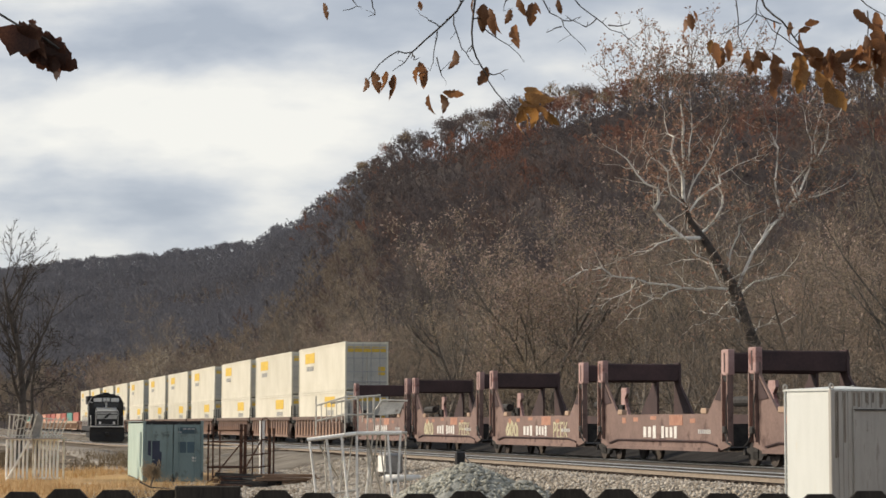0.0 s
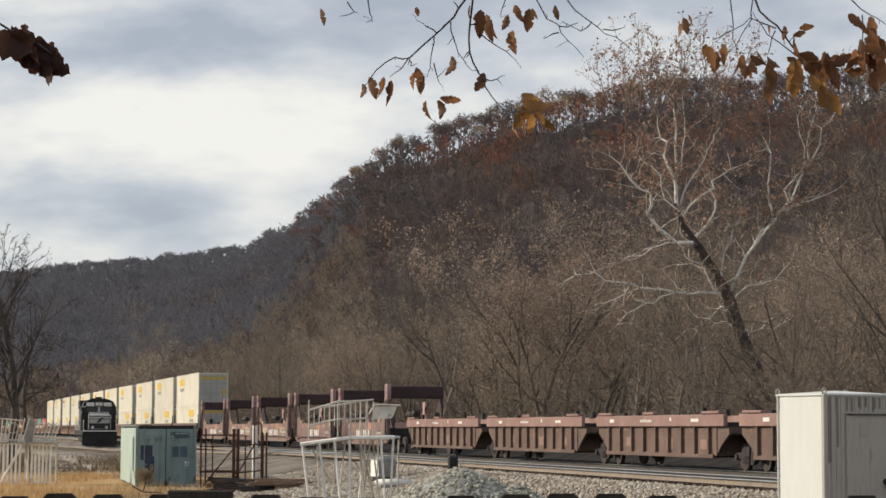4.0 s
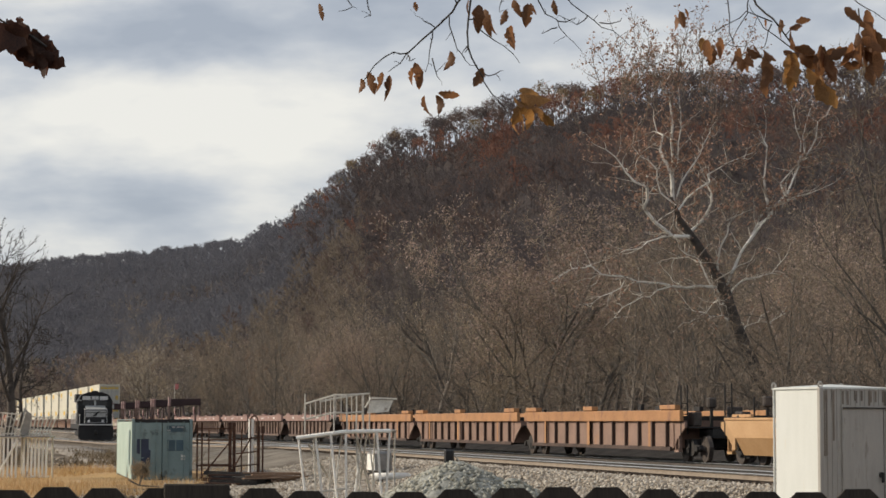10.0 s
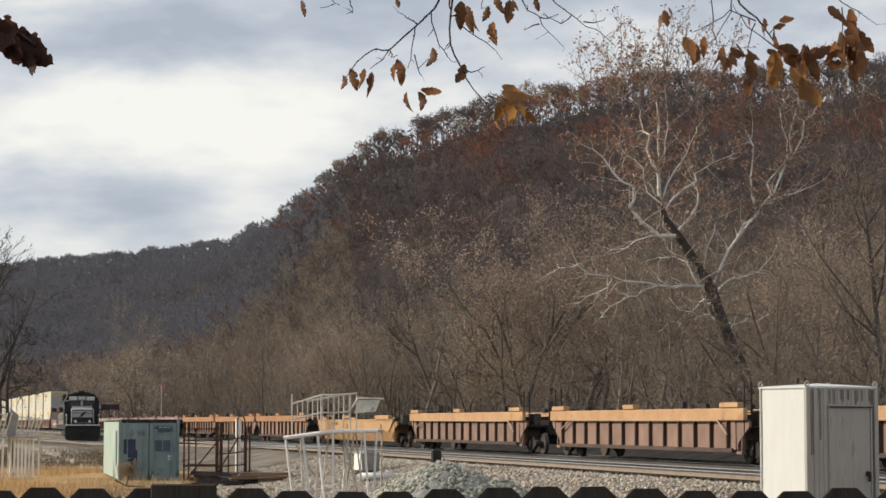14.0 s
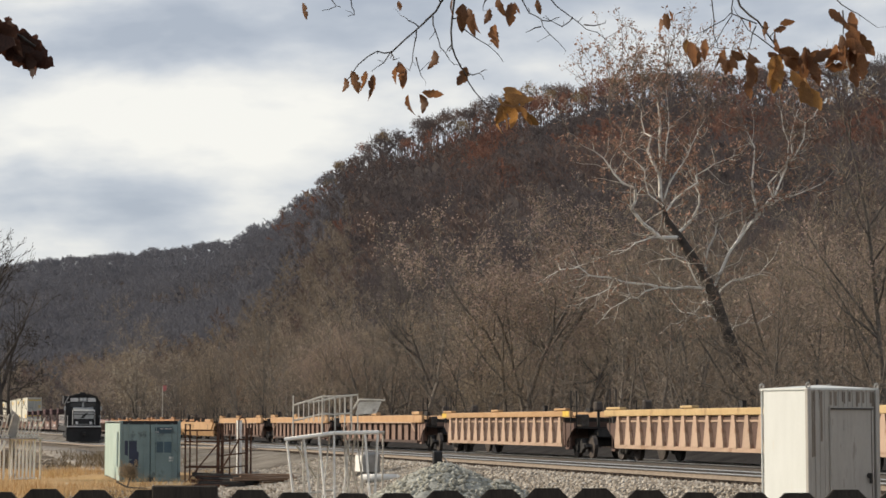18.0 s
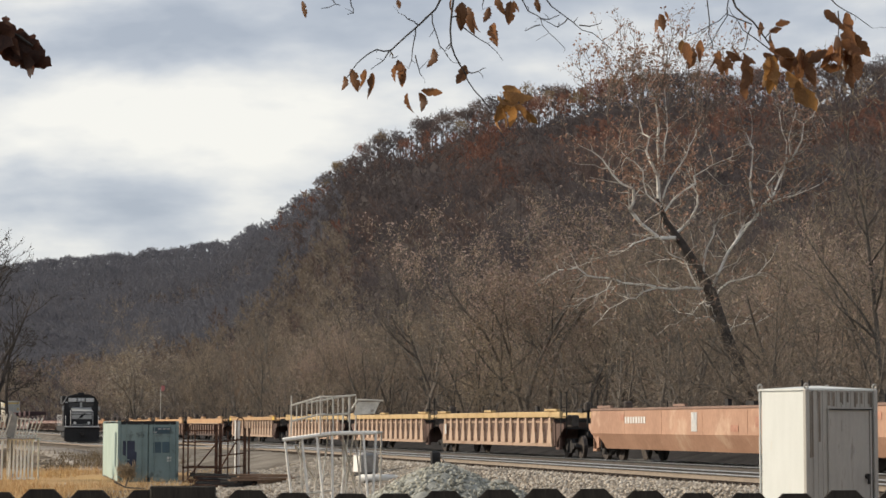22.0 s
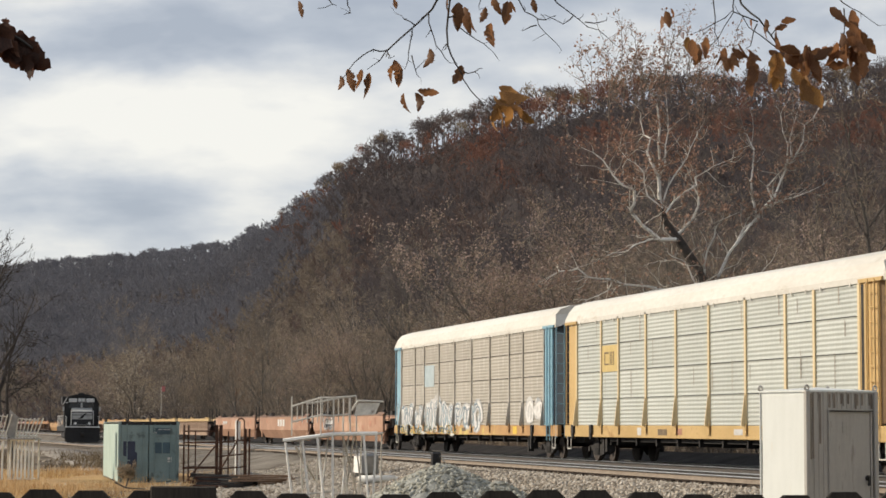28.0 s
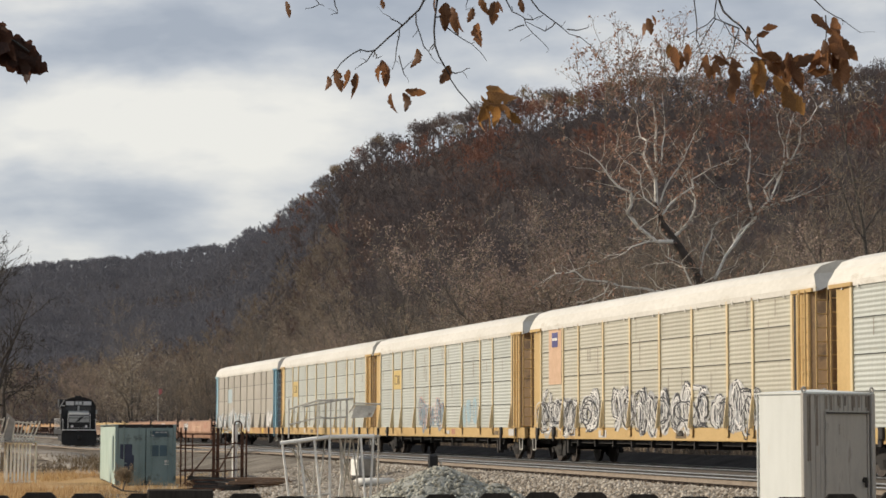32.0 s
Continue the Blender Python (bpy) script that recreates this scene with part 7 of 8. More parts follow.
    for cx in (-3.6, -16.2):
        fr = part("truck", boxes((cx - 2.1, cx + 2.1, -1.15, -0.98, 0.4, 0.8), (cx - 2.1, cx + 2.1, 0.98, 1.15, 0.4, 0.8), (cx - 0.4, cx + 0.4, -1.1, 1.1, 0.5, 0.95)), STEEL_DARK, t)
        for wx in (-1.6, 0, 1.6):
            for sy in (-1, 1):
                w = part("wheel", wheel_bm(0.5), WHEEL_STEEL, fr)
                w.matrix_basis = pose(cx + wx, sy * 0.76, 0.5, 0, 0, 180 if sy > 0 else 0)


locomotive()


def white_platform():
    """A stair platform of galvanised tube: splayed legs, a bent deck edge, guard rails, a tilted sheet."""
    t = thing("access_platform", "galvanised tube access platform with splayed legs and guard rails", "platform", pose(-3.0, 58.0, LOW))
    k = 58.0 / 3900
    dz = 2.22
    A, B, C = (-1.25, 0.0, dz - 0.17), (0.05, -0.35, dz), (1.2, 0.1, dz + 0.02)
    A2, B2, C2 = (-0.95, 1.5, dz - 0.17), (0.25, 1.3, dz), (1.3, 1.6, dz + 0.02)
    part("deck_edge", tubes(0.052, [A, B, C]), WHITE_TUBE, t)
    part("deck_edge", tubes(0.03, [A2, B2, C2], [A, A2], [C, C2]), GALV, t)
    deck = bmesh.new()
    vs = [deck.verts.new(Vector(v) + Vector((0, 0, 0.0))) for v in (A, B, C, C2, B2, A2)]
    f = deck.faces.new(vs)
    r = bmesh.ops.extrude_face_region(deck, geom=[f])
    bmesh.ops.translate(deck, verts=[e for e in r["geom"] if isinstance(e, bmesh.types.BMVert)], vec=(0, 0, -0.04))
    part("deck", deck, GALV_SHEET, t)
    legs = [((-1.2, 0, dz - 0.2), (-0.95, 0.05, 0)), ((-0.75, -0.1, dz - 0.14), (-0.5, -0.05, 0)), ((-0.35, -0.25, dz - 0.08), (-0.12, -0.2, 0)), ((0.05, -0.33, dz - 0.02), (0.08, -0.3, 0)), ((0.85, -0.05, dz), (1.02, 0.0, 0)), ((1.18, 0.1, dz), (1.08, 0.1, 0)),
            ((-0.9, 1.45, dz - 0.2), (-0.8, 1.3, 0)), ((-0.4, 1.4, dz - 0.1), (-0.5, 1.3, 0)), ((0.25, 1.3, dz), (0.3, 1.25, 0)), ((0.75, 1.45, dz), (0.65, 1.4, 0)), ((1.28, 1.55, dz), (1.25, 1.5, 0)), ((-0.1, 0.6, dz), (-0.35, 0.5, 0)), ((0.45, 0.3, dz), (0.2, 0.25, 0)), ((0.6, 0.8, dz), (0.85, 0.7, 0)), ((0.3, 0.1, dz), (0.48, 0.0, 0))]
    for i, (a, b) in enumerate(legs):
        part("leg", tubes(0.032 if i < 6 else 0.022, [a, b]), WHITE_TUBE if i < 6 or i in (11, 12) else GALV, t)
    for a, b in (((-0.95, 0.05, 0.6), (0.08, -0.3, 0.75)), ((0.3, 1.25, 0.4), (0.6, -0.1, dz)), ((0.7, 1.4, 0.3), (0.3, -0.2, dz)), ((-0.5, 1.3, 1.0), (-0.95, 0.05, 1.9))):
        part("brace", tubes(0.026, [a, b]), GALV, t)
    top = [(-1.05, 0.0, dz + 0.72), (-0.25, -0.3, dz + 0.95), (0.05, -0.33, dz + 0.95), (0.5, -0.15, dz + 0.98)]
    mid = [(-1.02, 0.0, dz + 0.32), (-0.25, -0.3, dz + 0.50), (0.05, -0.33, dz + 0.48), (0.5, -0.15, dz + 0.52)]
    part("guard_rail", tubes(0.024, top), GALV, t)
    part("mid_rail", tubes(0.024, mid), GALV, t)
    back = [(-0.75, 1.45, dz + 0.8), (0.25, 1.3, dz + 0.98), (0.6, 1.4, dz + 1.02)]
    part("guard_rail", tubes(0.026, back), GALV, t)
    for i in range(12):
        q = i / 11
        x = -1.03 + 1.5 * q
        y = -0.32 * min(1, q * 1.9) if q < 0.55 else -0.33 + 0.18 * (q - 0.55) / 0.45
        zt = dz + 0.73 + 0.22 * min(1, q * 1.6)
        part("baluster", tubes(0.013, [(x, y, dz + 0.30), (x, y, zt)], sides=5), GALV, t)
    for x, y in ((-1.04, 0.0), (-0.26, -0.3), (0.08, -0.33), (0.5, -0.15), (0.25, 1.3), (0.6, 1.4)):
        part("stanchion", tubes(0.02, [(x, y, dz - 0.05), (x, y, dz + 0.98)]), GALV, t)
    sh = part("sheet_panel", plate([(0.04, -0.02), (0.60, 0.02), (0.74, 0.33), (0.16, 0.33)], -0.01, 0.01), GALV, t, "tilted grey sheet panel")
    sh.matrix_basis = pose(0.54, 0.3, dz + 0.50, -6, 0, 8)
    part("panel_edge", tubes(0.022, [(0.52, 0.3, dz + 0.62), (0.68, 0.3, dz + 0.88), (1.36, 0.36, dz + 0.86)]), GALV, t)


white_platform()


def old_platform():
    """Two white railing frames stacked beside the yard."""
    t = thing("railing_stack", "white tubular steel railings stacked beside the yard", "railing", pose(-18.4, 93.0, LOW - 0.14))
    for nm, x0, x1, z0, z1, y, n, r in (("lower_frame", -1.15, -0.1, 0.05, 1.95, 0.0, 6, 0.046), ("lower_frame", 0.0, 1.1, 0.2, 1.95, 0.35, 7, 0.046), ("upper_frame", -1.1, -0.05, 2.0, 3.0, 0.1, 7, 0.028), ("upper_frame", 0.05, 1.15, 2.0, 2.85, 0.5, 8, 0.028)):
        f = part(nm, tubes(r * 0.9, [(x0, y, z1), (x1, y, z1 - (0.1 if nm == "upper_frame" else 0))], [(x0, y, z0 + 0.1), (x1, y, z0 + 0.1)]), WHITE_TUBE if nm == "lower_frame" else GALV, t)
        for i in range(n):
            x = x0 + (x1 - x0) * (i + 0.2) / n
            part("bar", tubes(r, [(x, y, z0), (x + (0.06 + 0.04 * i if nm == "upper_frame" else 0.02), y, z1)]), WHITE_TUBE if nm == "lower_frame" else GALV, f)
    part("diagonal_brace", tubes(0.05, [(-1.1, -0.1, 0.15), (-0.15, -0.1, 1.85)]), WHITE_TUBE, t)
    part("ring", ring(-0.55, 0.0, 2.6, 0.22, 0.02), GALV, t)
    part("deck", boxes((-1.2, 1.2, -0.1, 1.2, 1.95, 2.0)), GALV_SHEET, t)
    for x, y in ((-1.1, 1.1), (1.1, 1.1), (-0.1, 0.6)):
        part("leg", tubes(0.045, [(x, y, 0), (x, y, 1.95)]), GALV, t)
    part("hose_loop", tubes(0.03, [(-0.1 + 0.4 * math.cos(a), -0.2, 0.55 + 0.45 * math.sin(a)) for a in np.linspace(3.4, 6.2, 10)]), GREY_MARK, t)
    part("mesh_panel", plate([(-0.1, 2.05), (0.2, 2.0), (0.35, 2.9), (0.0, 3.2)], 0.3, 0.32), GALV_SHEET, t)


old_platform()


def rust_rack():
    t = thing("storage_rack", "rusty steel storage rack holding old pipes", "rack", pose(-9.15, 87.5, LOW))
    for x, w in ((-1.2, 0.03), (0.1, 0.06), (1.25, 0.035)):
        for y in (0.0, 1.6):
            part("upright", boxes((x - w, x + w, y - w, y + w, 0.0, 2.45 if x < 1 else 2.3)), RUST, t)
    for z, w in ((0.75, 0.035), (1.75, 0.025), (2.2, 0.025)):
        for y in (0.0, 1.6):
            part("beam", boxes((-1.25, 0.1, y - 0.03, y + 0.03, z - w, z + w)), RUST, t)
    for x in (-0.75, 0.55):
        part("upright", boxes((x - 0.025, x + 0.025, 0.05, 0.1, 0.0, 2.2)), RUST, t)
    for z in (0.35, 0.7, 1.2, 1.75):
        part("beam", tubes(0.028, [(0.1, -0.03, z), (1.3, -0.03, z + 0.12)]), RUST, t)
    part("brace", tubes(0.03, [(-1.2, 0.05, 0.1), (0.1, 0.05, 1.7)]), RUST, t)
    part("brace", tubes(0.03, [(0.15, 0.05, 0.5), (0.95, 0.05, 1.9)]), RUST, t)
    arch = [(1.05 + 0.14 * math.cos(a), -0.05, 2.55 + 0.16 * math.sin(a)) for a in np.linspace(math.pi, 0, 9)]
    part("arched_rail", tubes(0.028, [(0.91, -0.05, 0.1)] + arch + [(1.19, -0.05, 0.1)]), RUST, t)


rust_rack()


def odd_things():
    rng = np.random.default_rng(12)
    pole = thing("marker_post", "white pipe marker post in the yard", "post", pose(-8.25, 87.8, LOW))
    part("pipe", tubes(0.11, [(0, 0, 0), (0, 0, 2.55)], sides=10), WHITE_TUBE, pole)
    part("cap", tubes(0.125, [(0, 0, 2.55), (0, 0, 2.6)], sides=10), WHITE_TUBE, pole)
    for i in range(22):
        y = 83.6 + 0.15 * i
        r = thing("scrap_rail", "dark rusty scrap rail lying in a heap", "scrap rail", pose(-8.6 + rng.uniform(-0.35, 0.35), y, LOW + 0.02 + 0.016 * i, rng.normal(0, 3), rng.normal(0, 2), -14 + rng.normal(0, 22)), "scrap rails")
        ln = rng.uniform(0.8, 1.3)
        part("bar", boxes((-ln, ln, -0.06, 0.06, 0, 0.03), (-ln, ln, -0.012, 0.012, 0.03, 0.12), (-ln, ln, -0.035, 0.035, 0.12, 0.16)), RUST if i % 4 == 0 else STEEL_DARK, r)
    for i in range(9):
        r = thing("old_board", "weathered brown board lying in a loose stack", "board", pose(-6.9 + rng.uniform(-0.25, 0.25), 84.2 + 0.3 * (i % 5) + 0.1 * (i // 5), LOW + 0.01 + 0.06 * i, 0, 0, 6 + rng.normal(0, 8)), "old boards")
        ln = rng.uniform(0.8, 1.3)
        part("plank", boxes((-ln, ln, -0.11, 0.11, 0, 0.055), bevel=0.008), OLD_BOARD, r)
    # a white box: sunlight is in the side's colour, shade in the body's
    cab = thing("switch_cabinet", "small switch cabinet, light and shade in its colours, beside the track", "cabinet", pose(-2.95, 82.5, -0.72, 0, 0, 30))
    part("body", boxes((-0.36, 0.36, -0.4, 0.4, 0.12, 0.92), bevel=0.09), GALV_SHEET, cab)
    part("white_side", boxes((-0.372, -0.362, -0.30, 0.30, 0.22, 0.82)), WHITE_TUBE, cab, "white side with sunlight in its colour")
    part("foot", boxes((-0.32, 0.32, -0.35, 0.35, 0, 0.12)), STEEL_DARK, cab)
    tank = thing("white_tank", "white cylindrical tank lying beside the track", "tank", pose(-2.35, 77.5, -0.92, 0, 0, 4))
    bm = bmesh.new()
    tube(bm, (-0.6, 0, 0.3), (0.6, 0, 0.3), 0.13, None, 16)
    tube(bm, (0.6, 0, 0.3), (0.7, 0, 0.3), 0.13, 0.06, 16)
    tube(bm, (-0.7, 0, 0.3), (-0.6, 0, 0.3), 0.06, 0.13, 16)
    part("shell", bm, WHITE_TUBE, tank, "", True)
    for x in (-0.4, 0.4):
        part("saddle", boxes((x - 0.08, x + 0.08, -0.2, 0.2, 0, 0.2)), STEEL_DARK, tank)
    dw = thing("dwarf_signal", "black dwarf signal beside the second track", "signal", pose(-0.26, 62, -1.2))
    part("post", boxes((-0.05, 0.05, -0.05, 0.05, 0.0, 1.35)), STEEL_DARK, dw)
    hd = part("head", boxes((-0.15, 0.13, -0.14, 0.14, 1.3, 1.72), bevel=0.05), BLACK_PAINT, dw)
    part("hood", tubes(0.07, [(0.02, -0.2, 1.58), (0.02, -0.1, 1.58)], sides=10), BLACK_PAINT, hd)
    part("arm", tubes(0.02, [(0.1, 0, 1.6), (0.3, 0, 1.35)]), GALV, dw)
    fl = thing("flag_pole", "thin pole with a small red flag beyond the tracks", "flag pole", pose(-33.5, 260, LOW))
    part("pole", tubes(0.03, [(0, 0, 0), (0, 0, 6.9)]), GALV, fl)
    part("flag", plate([(0.03, 6.35), (0.3, 6.3), (0.5, 6.55), (0.42, 6.75), (0.55, 6.95), (0.05, 6.98)], -0.01, 0.01), mat("red_flag", (0.50, 0.14, 0.13), (0.62, 0.22, 0.20), 3, 0.8), fl, "red cloth flag")
    tim = thing("broken_branch", "broken dead branch lying in the dry grass", "branch", pose(-11.2, 79.0, LOW + 0.05))
    part("stem", tubes(0.03, [(-0.6, 0, 0.35), (-0.2, 0, 0.15), (0.5, 0.1, 0.1)], [(-0.2, 0, 0.15), (-0.1, 0, 0.5)], sides=5), BARK, tim)


odd_things()


def dead_shrub():
    """A clump of dead stalks in front of the container."""
    w = Wood(91)
    for k in range(34):
        a = k * 2.4
        w.limb((0.12 * math.cos(a), 0.1 * math.sin(a), 0), (0.22 * math.cos(a), 0.2 * math.sin(a), 1), 0.7 + 0.5 * w.rng.uniform(), 0.012, 1, 0.1, 0.16, (0, 5, 5), 0.6, 0.3, 0.2, (0.4, 0.5))
    t = thing("dead_shrub", "clump of dead tan stalks beside the teal container", "shrub", pose(-12.72, 88.4, LOW + 0.05) @ Matrix.Diagonal((0.7, 0.6, 0.7, 1)))
    V, F = frustums(w.p0, w.p1, w.r0, w.r1, 3)
    mesh_of("stalks", V, F, [LEAVES_STRAW], parent=t)
    V, F = ribbons(w.t0, w.t1, np.array(w.tw) * 1.2, w.rng)
    V2, F2 = leaflets(np.array(w.tips), 0.03, w.rng)
    mesh_of("dry_leaves", np.concatenate([V, V2]), np.concatenate([F, F2 + len(V)]), [LEAVES_STRAW], parent=t)


dead_shrub()


def gravel_pile():
    """A heap of pale crushed stone in two lobes, covered with single stones."""
    t = thing("gravel_pile", "heap of pale greenish crushed stone beside the track", "gravel pile", pose(-0.05, 45.5, LOW))
    rng = np.random.default_rng(13)

    def height(x, y):
        a = 1.76 - 0.58 * np.maximum(np.hypot(x, y * 0.9) - 0.12, 0) - 0.12 * np.exp(-(x * x + y * y) * 3)
        b = 1.30 - 0.58 * np.maximum(np.hypot(x - 1.15, (y + 0.5) * 0.9) - 0.1, 0)
        return np.maximum(np.maximum(a, b), -0.1)
    g = np.linspace(-3.2, 4.0, 70)
    X, Y = np.meshgrid(g, np.linspace(-3.4, 3.2, 64))
    Z = height(X, Y) + rng.normal(0, 0.025, X.shape)
    n, k = X.shape
    idx = np.arange(n * k).reshape(n, k)
    f = np.stack([idx[:-1, :-1], idx[:-1, 1:], idx[1:, 1:], idx[1:, :-1]], -1).reshape(-1, 4)
    mesh_of("mound", np.stack([X, Y, Z], -1).reshape(-1, 3), f, [mat("pile_fines", (0.21, 0.21, 0.185), (0.40, 0.40, 0.355), 4, 0.95, 0, 1.0, 25, vary=0)], parent=t)
    m = 9000
    x, y = rng.uniform(-2.9, 3.6, m), rng.uniform(-3.2, 2.2, m)
    z = height(x, y)
    ok = z > 0.02
    ob = stones("loose_gravel", np.stack([x[ok], y[ok], z[ok]], 1), 0.042, PILE_STONE, rng)
    ob.parent = t
    ob["kind"] = "stuff"


def stones(name, P, size, material, rng):
    """Angular stones: squashed, turned octahedra."""
    n = len(P)
    base = np.array([(1, 0, 0), (-1, 0, 0), (0, 1, 0), (0, -1, 0), (0, 0, 1), (0, 0, -1)], float)
    F0 = np.array([(0, 2, 4), (2, 1, 4), (1, 3, 4), (3, 0, 4), (2, 0, 5), (1, 2, 5), (3, 1, 5), (0, 3, 5)])
    B = base[None] * rng.uniform(0.6, 1.5, (n, 6, 1)) + rng.normal(0, 0.18, (n, 6, 3))
    s = size * rng.uniform(0.55, 1.6, (n, 1, 1))
    a = rng.uniform(0, 6.28, n)
    c, d = np.cos(a), np.sin(a)
    R = np.zeros((n, 3, 3))
    R[:, 0, 0], R[:, 0, 1], R[:, 1, 0], R[:, 1, 1], R[:, 2, 2] = c, -d, d, c, 0.75
    V = np.einsum("nij,nkj->nki", R, B) * s + P[:, None, :]
    F = (np.arange(n)[:, None, None] * 6 + F0[None]).reshape(-1, 3)
    return mesh_of(name, V.reshape(-1, 3), F, [material])


gravel_pile()


def ballast_stones():
    rng = np.random.default_rng(14)
    n = 76000
    s, off = rng.uniform(8, 105, n), rng.uniform(5.4, 16.5, n)
    near = rng.uniform(0, 1, n) < np.clip(60 / np.maximum(s, 1), 0.3, 1)
    s, off = s[near], off[near]
    z = np.interp(off, [2.0, 6.8, 7.6, 9.5, 13, 17], [-0.24, -0.26, -0.42, -0.8, LOW + 0.05, LOW + 0.05]) + 0.01
    X = ORIGIN.x + ALONG.x * s + ASIDE.x * off
    Y = ORIGIN.y + ALONG.y * s + ASIDE.y * off
    ok = (np.abs(X / Y) < 0.21) & (Y > 24)
    ob = stones("ballast", np.stack([X, Y, z], 1)[ok], 0.043, BALLAST, rng)
    tagged(ob, "loose grey and tan ballast stones along the tracks", "ballast", kind="stuff")


ballast_stones()


def yard_rubble():
    """Stones, clods and bits of dead leaf strewn over the yard."""
    rng = np.random.default_rng(24)
    n = 9000
    Y = 62 + 78 * rng.uniform(0, 1, n) ** 1.3
    X = rng.uniform(-0.2, 0.0, n) * Y + 2.0
    d = np.array([noise.noise(Vector((x * 0.35, y * 0.12, 7))) for x, y in zip(X, Y)])
    ok = (d > -0.12) & ((X - ORIGIN.x) * ASIDE.x + (Y - ORIGIN.y) * ASIDE.y > 12.5) & ~((X > -17) & (X < -10.2) & (Y > 87) & (Y < 104))
    P = np.stack([X, Y, np.full(n, LOW + 0.06) + np.clip((Y - 120) / 60, 0, 1) * 0.35], 1)[ok]
    ob = stones("yard_rubble", P, 0.075, RUBBLE, rng)
    tagged(ob, "stones, clods and litter strewn over the yard", "rubble", kind="stuff")


yard_rubble()


def ground_cover():
    """Dry grass and dead weeds in the yard."""
    rng = np.random.default_rng(15)
    n = 26000
    X, Y = rng.uniform(-27, -9.5, n), rng.uniform(70, 112, n)
    d = np.array([noise.noise(Vector((x * 0.25, y * 0.2, 0))) for x, y in zip(X, Y)])
    ok = (d > -0.25) & ~((X > -16.5) & (X < -10.4) & (Y > 88.5) & (Y < 103))
    X, Y, d = X[ok], Y[ok], d[ok]
    P0 = np.stack([X, Y, np.full(len(X), LOW)], 1)
    h = (0.16 + 0.4 * np.clip(d + 0.2, 0, 1)) * rng.uniform(0.5, 1.5, len(X))
    P1 = P0 + np.stack([rng.normal(0, 0.3, len(X)) * h, rng.normal(0, 0.3, len(X)) * h, h], 1)
    V, F = ribbons(P0, P1, np.full(len(X), 0.016), rng)
    ob = mesh_of("dry_grass", V, F, [DRY_GRASS])
    tagged(ob, "tan dry grass around the yard", "grass", kind="stuff")
    n = 9000
    X, Y = rng.uniform(-36, -14, n), rng.uniform(110, 160, n)
    d = np.array([noise.noise(Vector((x * 0.2, y * 0.12, 5))) for x, y in zip(X, Y)])
    ok = d > 0.0
    X, Y = X[ok], Y[ok]
    P0 = np.stack([X, Y, np.full(len(X), LOW + 0.1)], 1)
    h = rng.uniform(0.2, 0.8, len(X))
    P1 = P0 + np.stack([rng.normal(0, 0.4, len(X)) * h, rng.normal(0, 0.4, len(X)) * h, h], 1)
    V, F = ribbons(P0, P1, np.full(len(X), 0.03), rng)
    ob = mesh_of("weeds", V, F, [WEEDS])
    tagged(ob, "dead brown weeds beside the access road", "weeds", kind="stuff")


ground_cover()

# ---- overhanging branches close to the camera ----
TWIG_BARK = mat("twig_bark", (0.035, 0.028, 0.024), (0.09, 0.075, 0.062), 20, 0.9)
LEAF_RUST = mat("leaf_rust", (0.17, 0.075, 0.032), (0.32, 0.152, 0.065), 25, 0.6, 0, 0.1, 120, (0.10, 0.045, 0.02), 30, 0.6, 0.35, through_leaf=True)
LEAF_GOLD = mat("leaf_gold", (0.25, 0.115, 0.032), (0.42, 0.225, 0.075), 25, 0.6, 0, 0.1, 120, (0.20, 0.09, 0.025), 30, 0.62, 0.3, through_leaf=True)
LEAF_OAK = mat("leaf_oak", (0.055, 0.022, 0.013), (0.115, 0.045, 0.024), 25, 0.6, 0, 0.1, 120, (0.16, 0.07, 0.03), 30, 0.64, 0.2, through_leaf=True)
TWIGS_MID = [
    [(0.049, 2.906), (-0.022, 2.793), (-0.055, 2.75), (-0.112, 2.698), (-0.202, 2.618), (-0.254, 2.618), (-0.291, 2.594), (-0.343, 2.537), (-0.369, 2.509)],
    [(-0.202, 2.618), (-0.23, 2.575), (-0.273, 2.537)],
    [(-0.112, 2.693), (-0.117, 2.651), (-0.126, 2.585), (-0.136, 2.547)],
    [(-0.05, 2.745), (-0.041, 2.689), (-0.022, 2.627), (0.011, 2.589), (0.054, 2.566)],
    [(0.025, 2.906), (0.02, 2.736), (0.02, 2.632), (0.054, 2.556), (0.077, 2.509), (0.134, 2.433), (0.172, 2.386)],
    [(0.049, 2.707), (0.087, 2.684), (0.153, 2.641), (0.21, 2.58)],
    [(-0.202, 2.613), (-0.197, 2.589), (-0.173, 2.591)],
    [(0.02, 2.641), (-0.003, 2.608)],
    [(0.077, 2.533), (0.12, 2.537), (0.148, 2.547)],
    [(-0.112, 2.594), (-0.098, 2.542), (-0.084, 2.518)],
    [(-0.102, 2.707), (-0.14, 2.731), (-0.173, 2.755)],
]
TWIGS_MID_TOP = [
    [(0.181, 2.906), (0.139, 2.793), (0.134, 2.764)],
    [(0.238, 2.887), (0.304, 2.764), (0.347, 2.736), (0.38, 2.679), (0.436, 2.618)],
    [(0.347, 2.736), (0.38, 2.731), (0.417, 2.745)],
    [(0.347, 2.712), (0.313, 2.698), (0.29, 2.684)],
    [(-0.358, 2.849), (-0.348, 2.783), (-0.339, 2.755), (-0.362, 2.745)],
    [(-0.433, 2.83), (-0.405, 2.788), (-0.457, 2.769)],
]
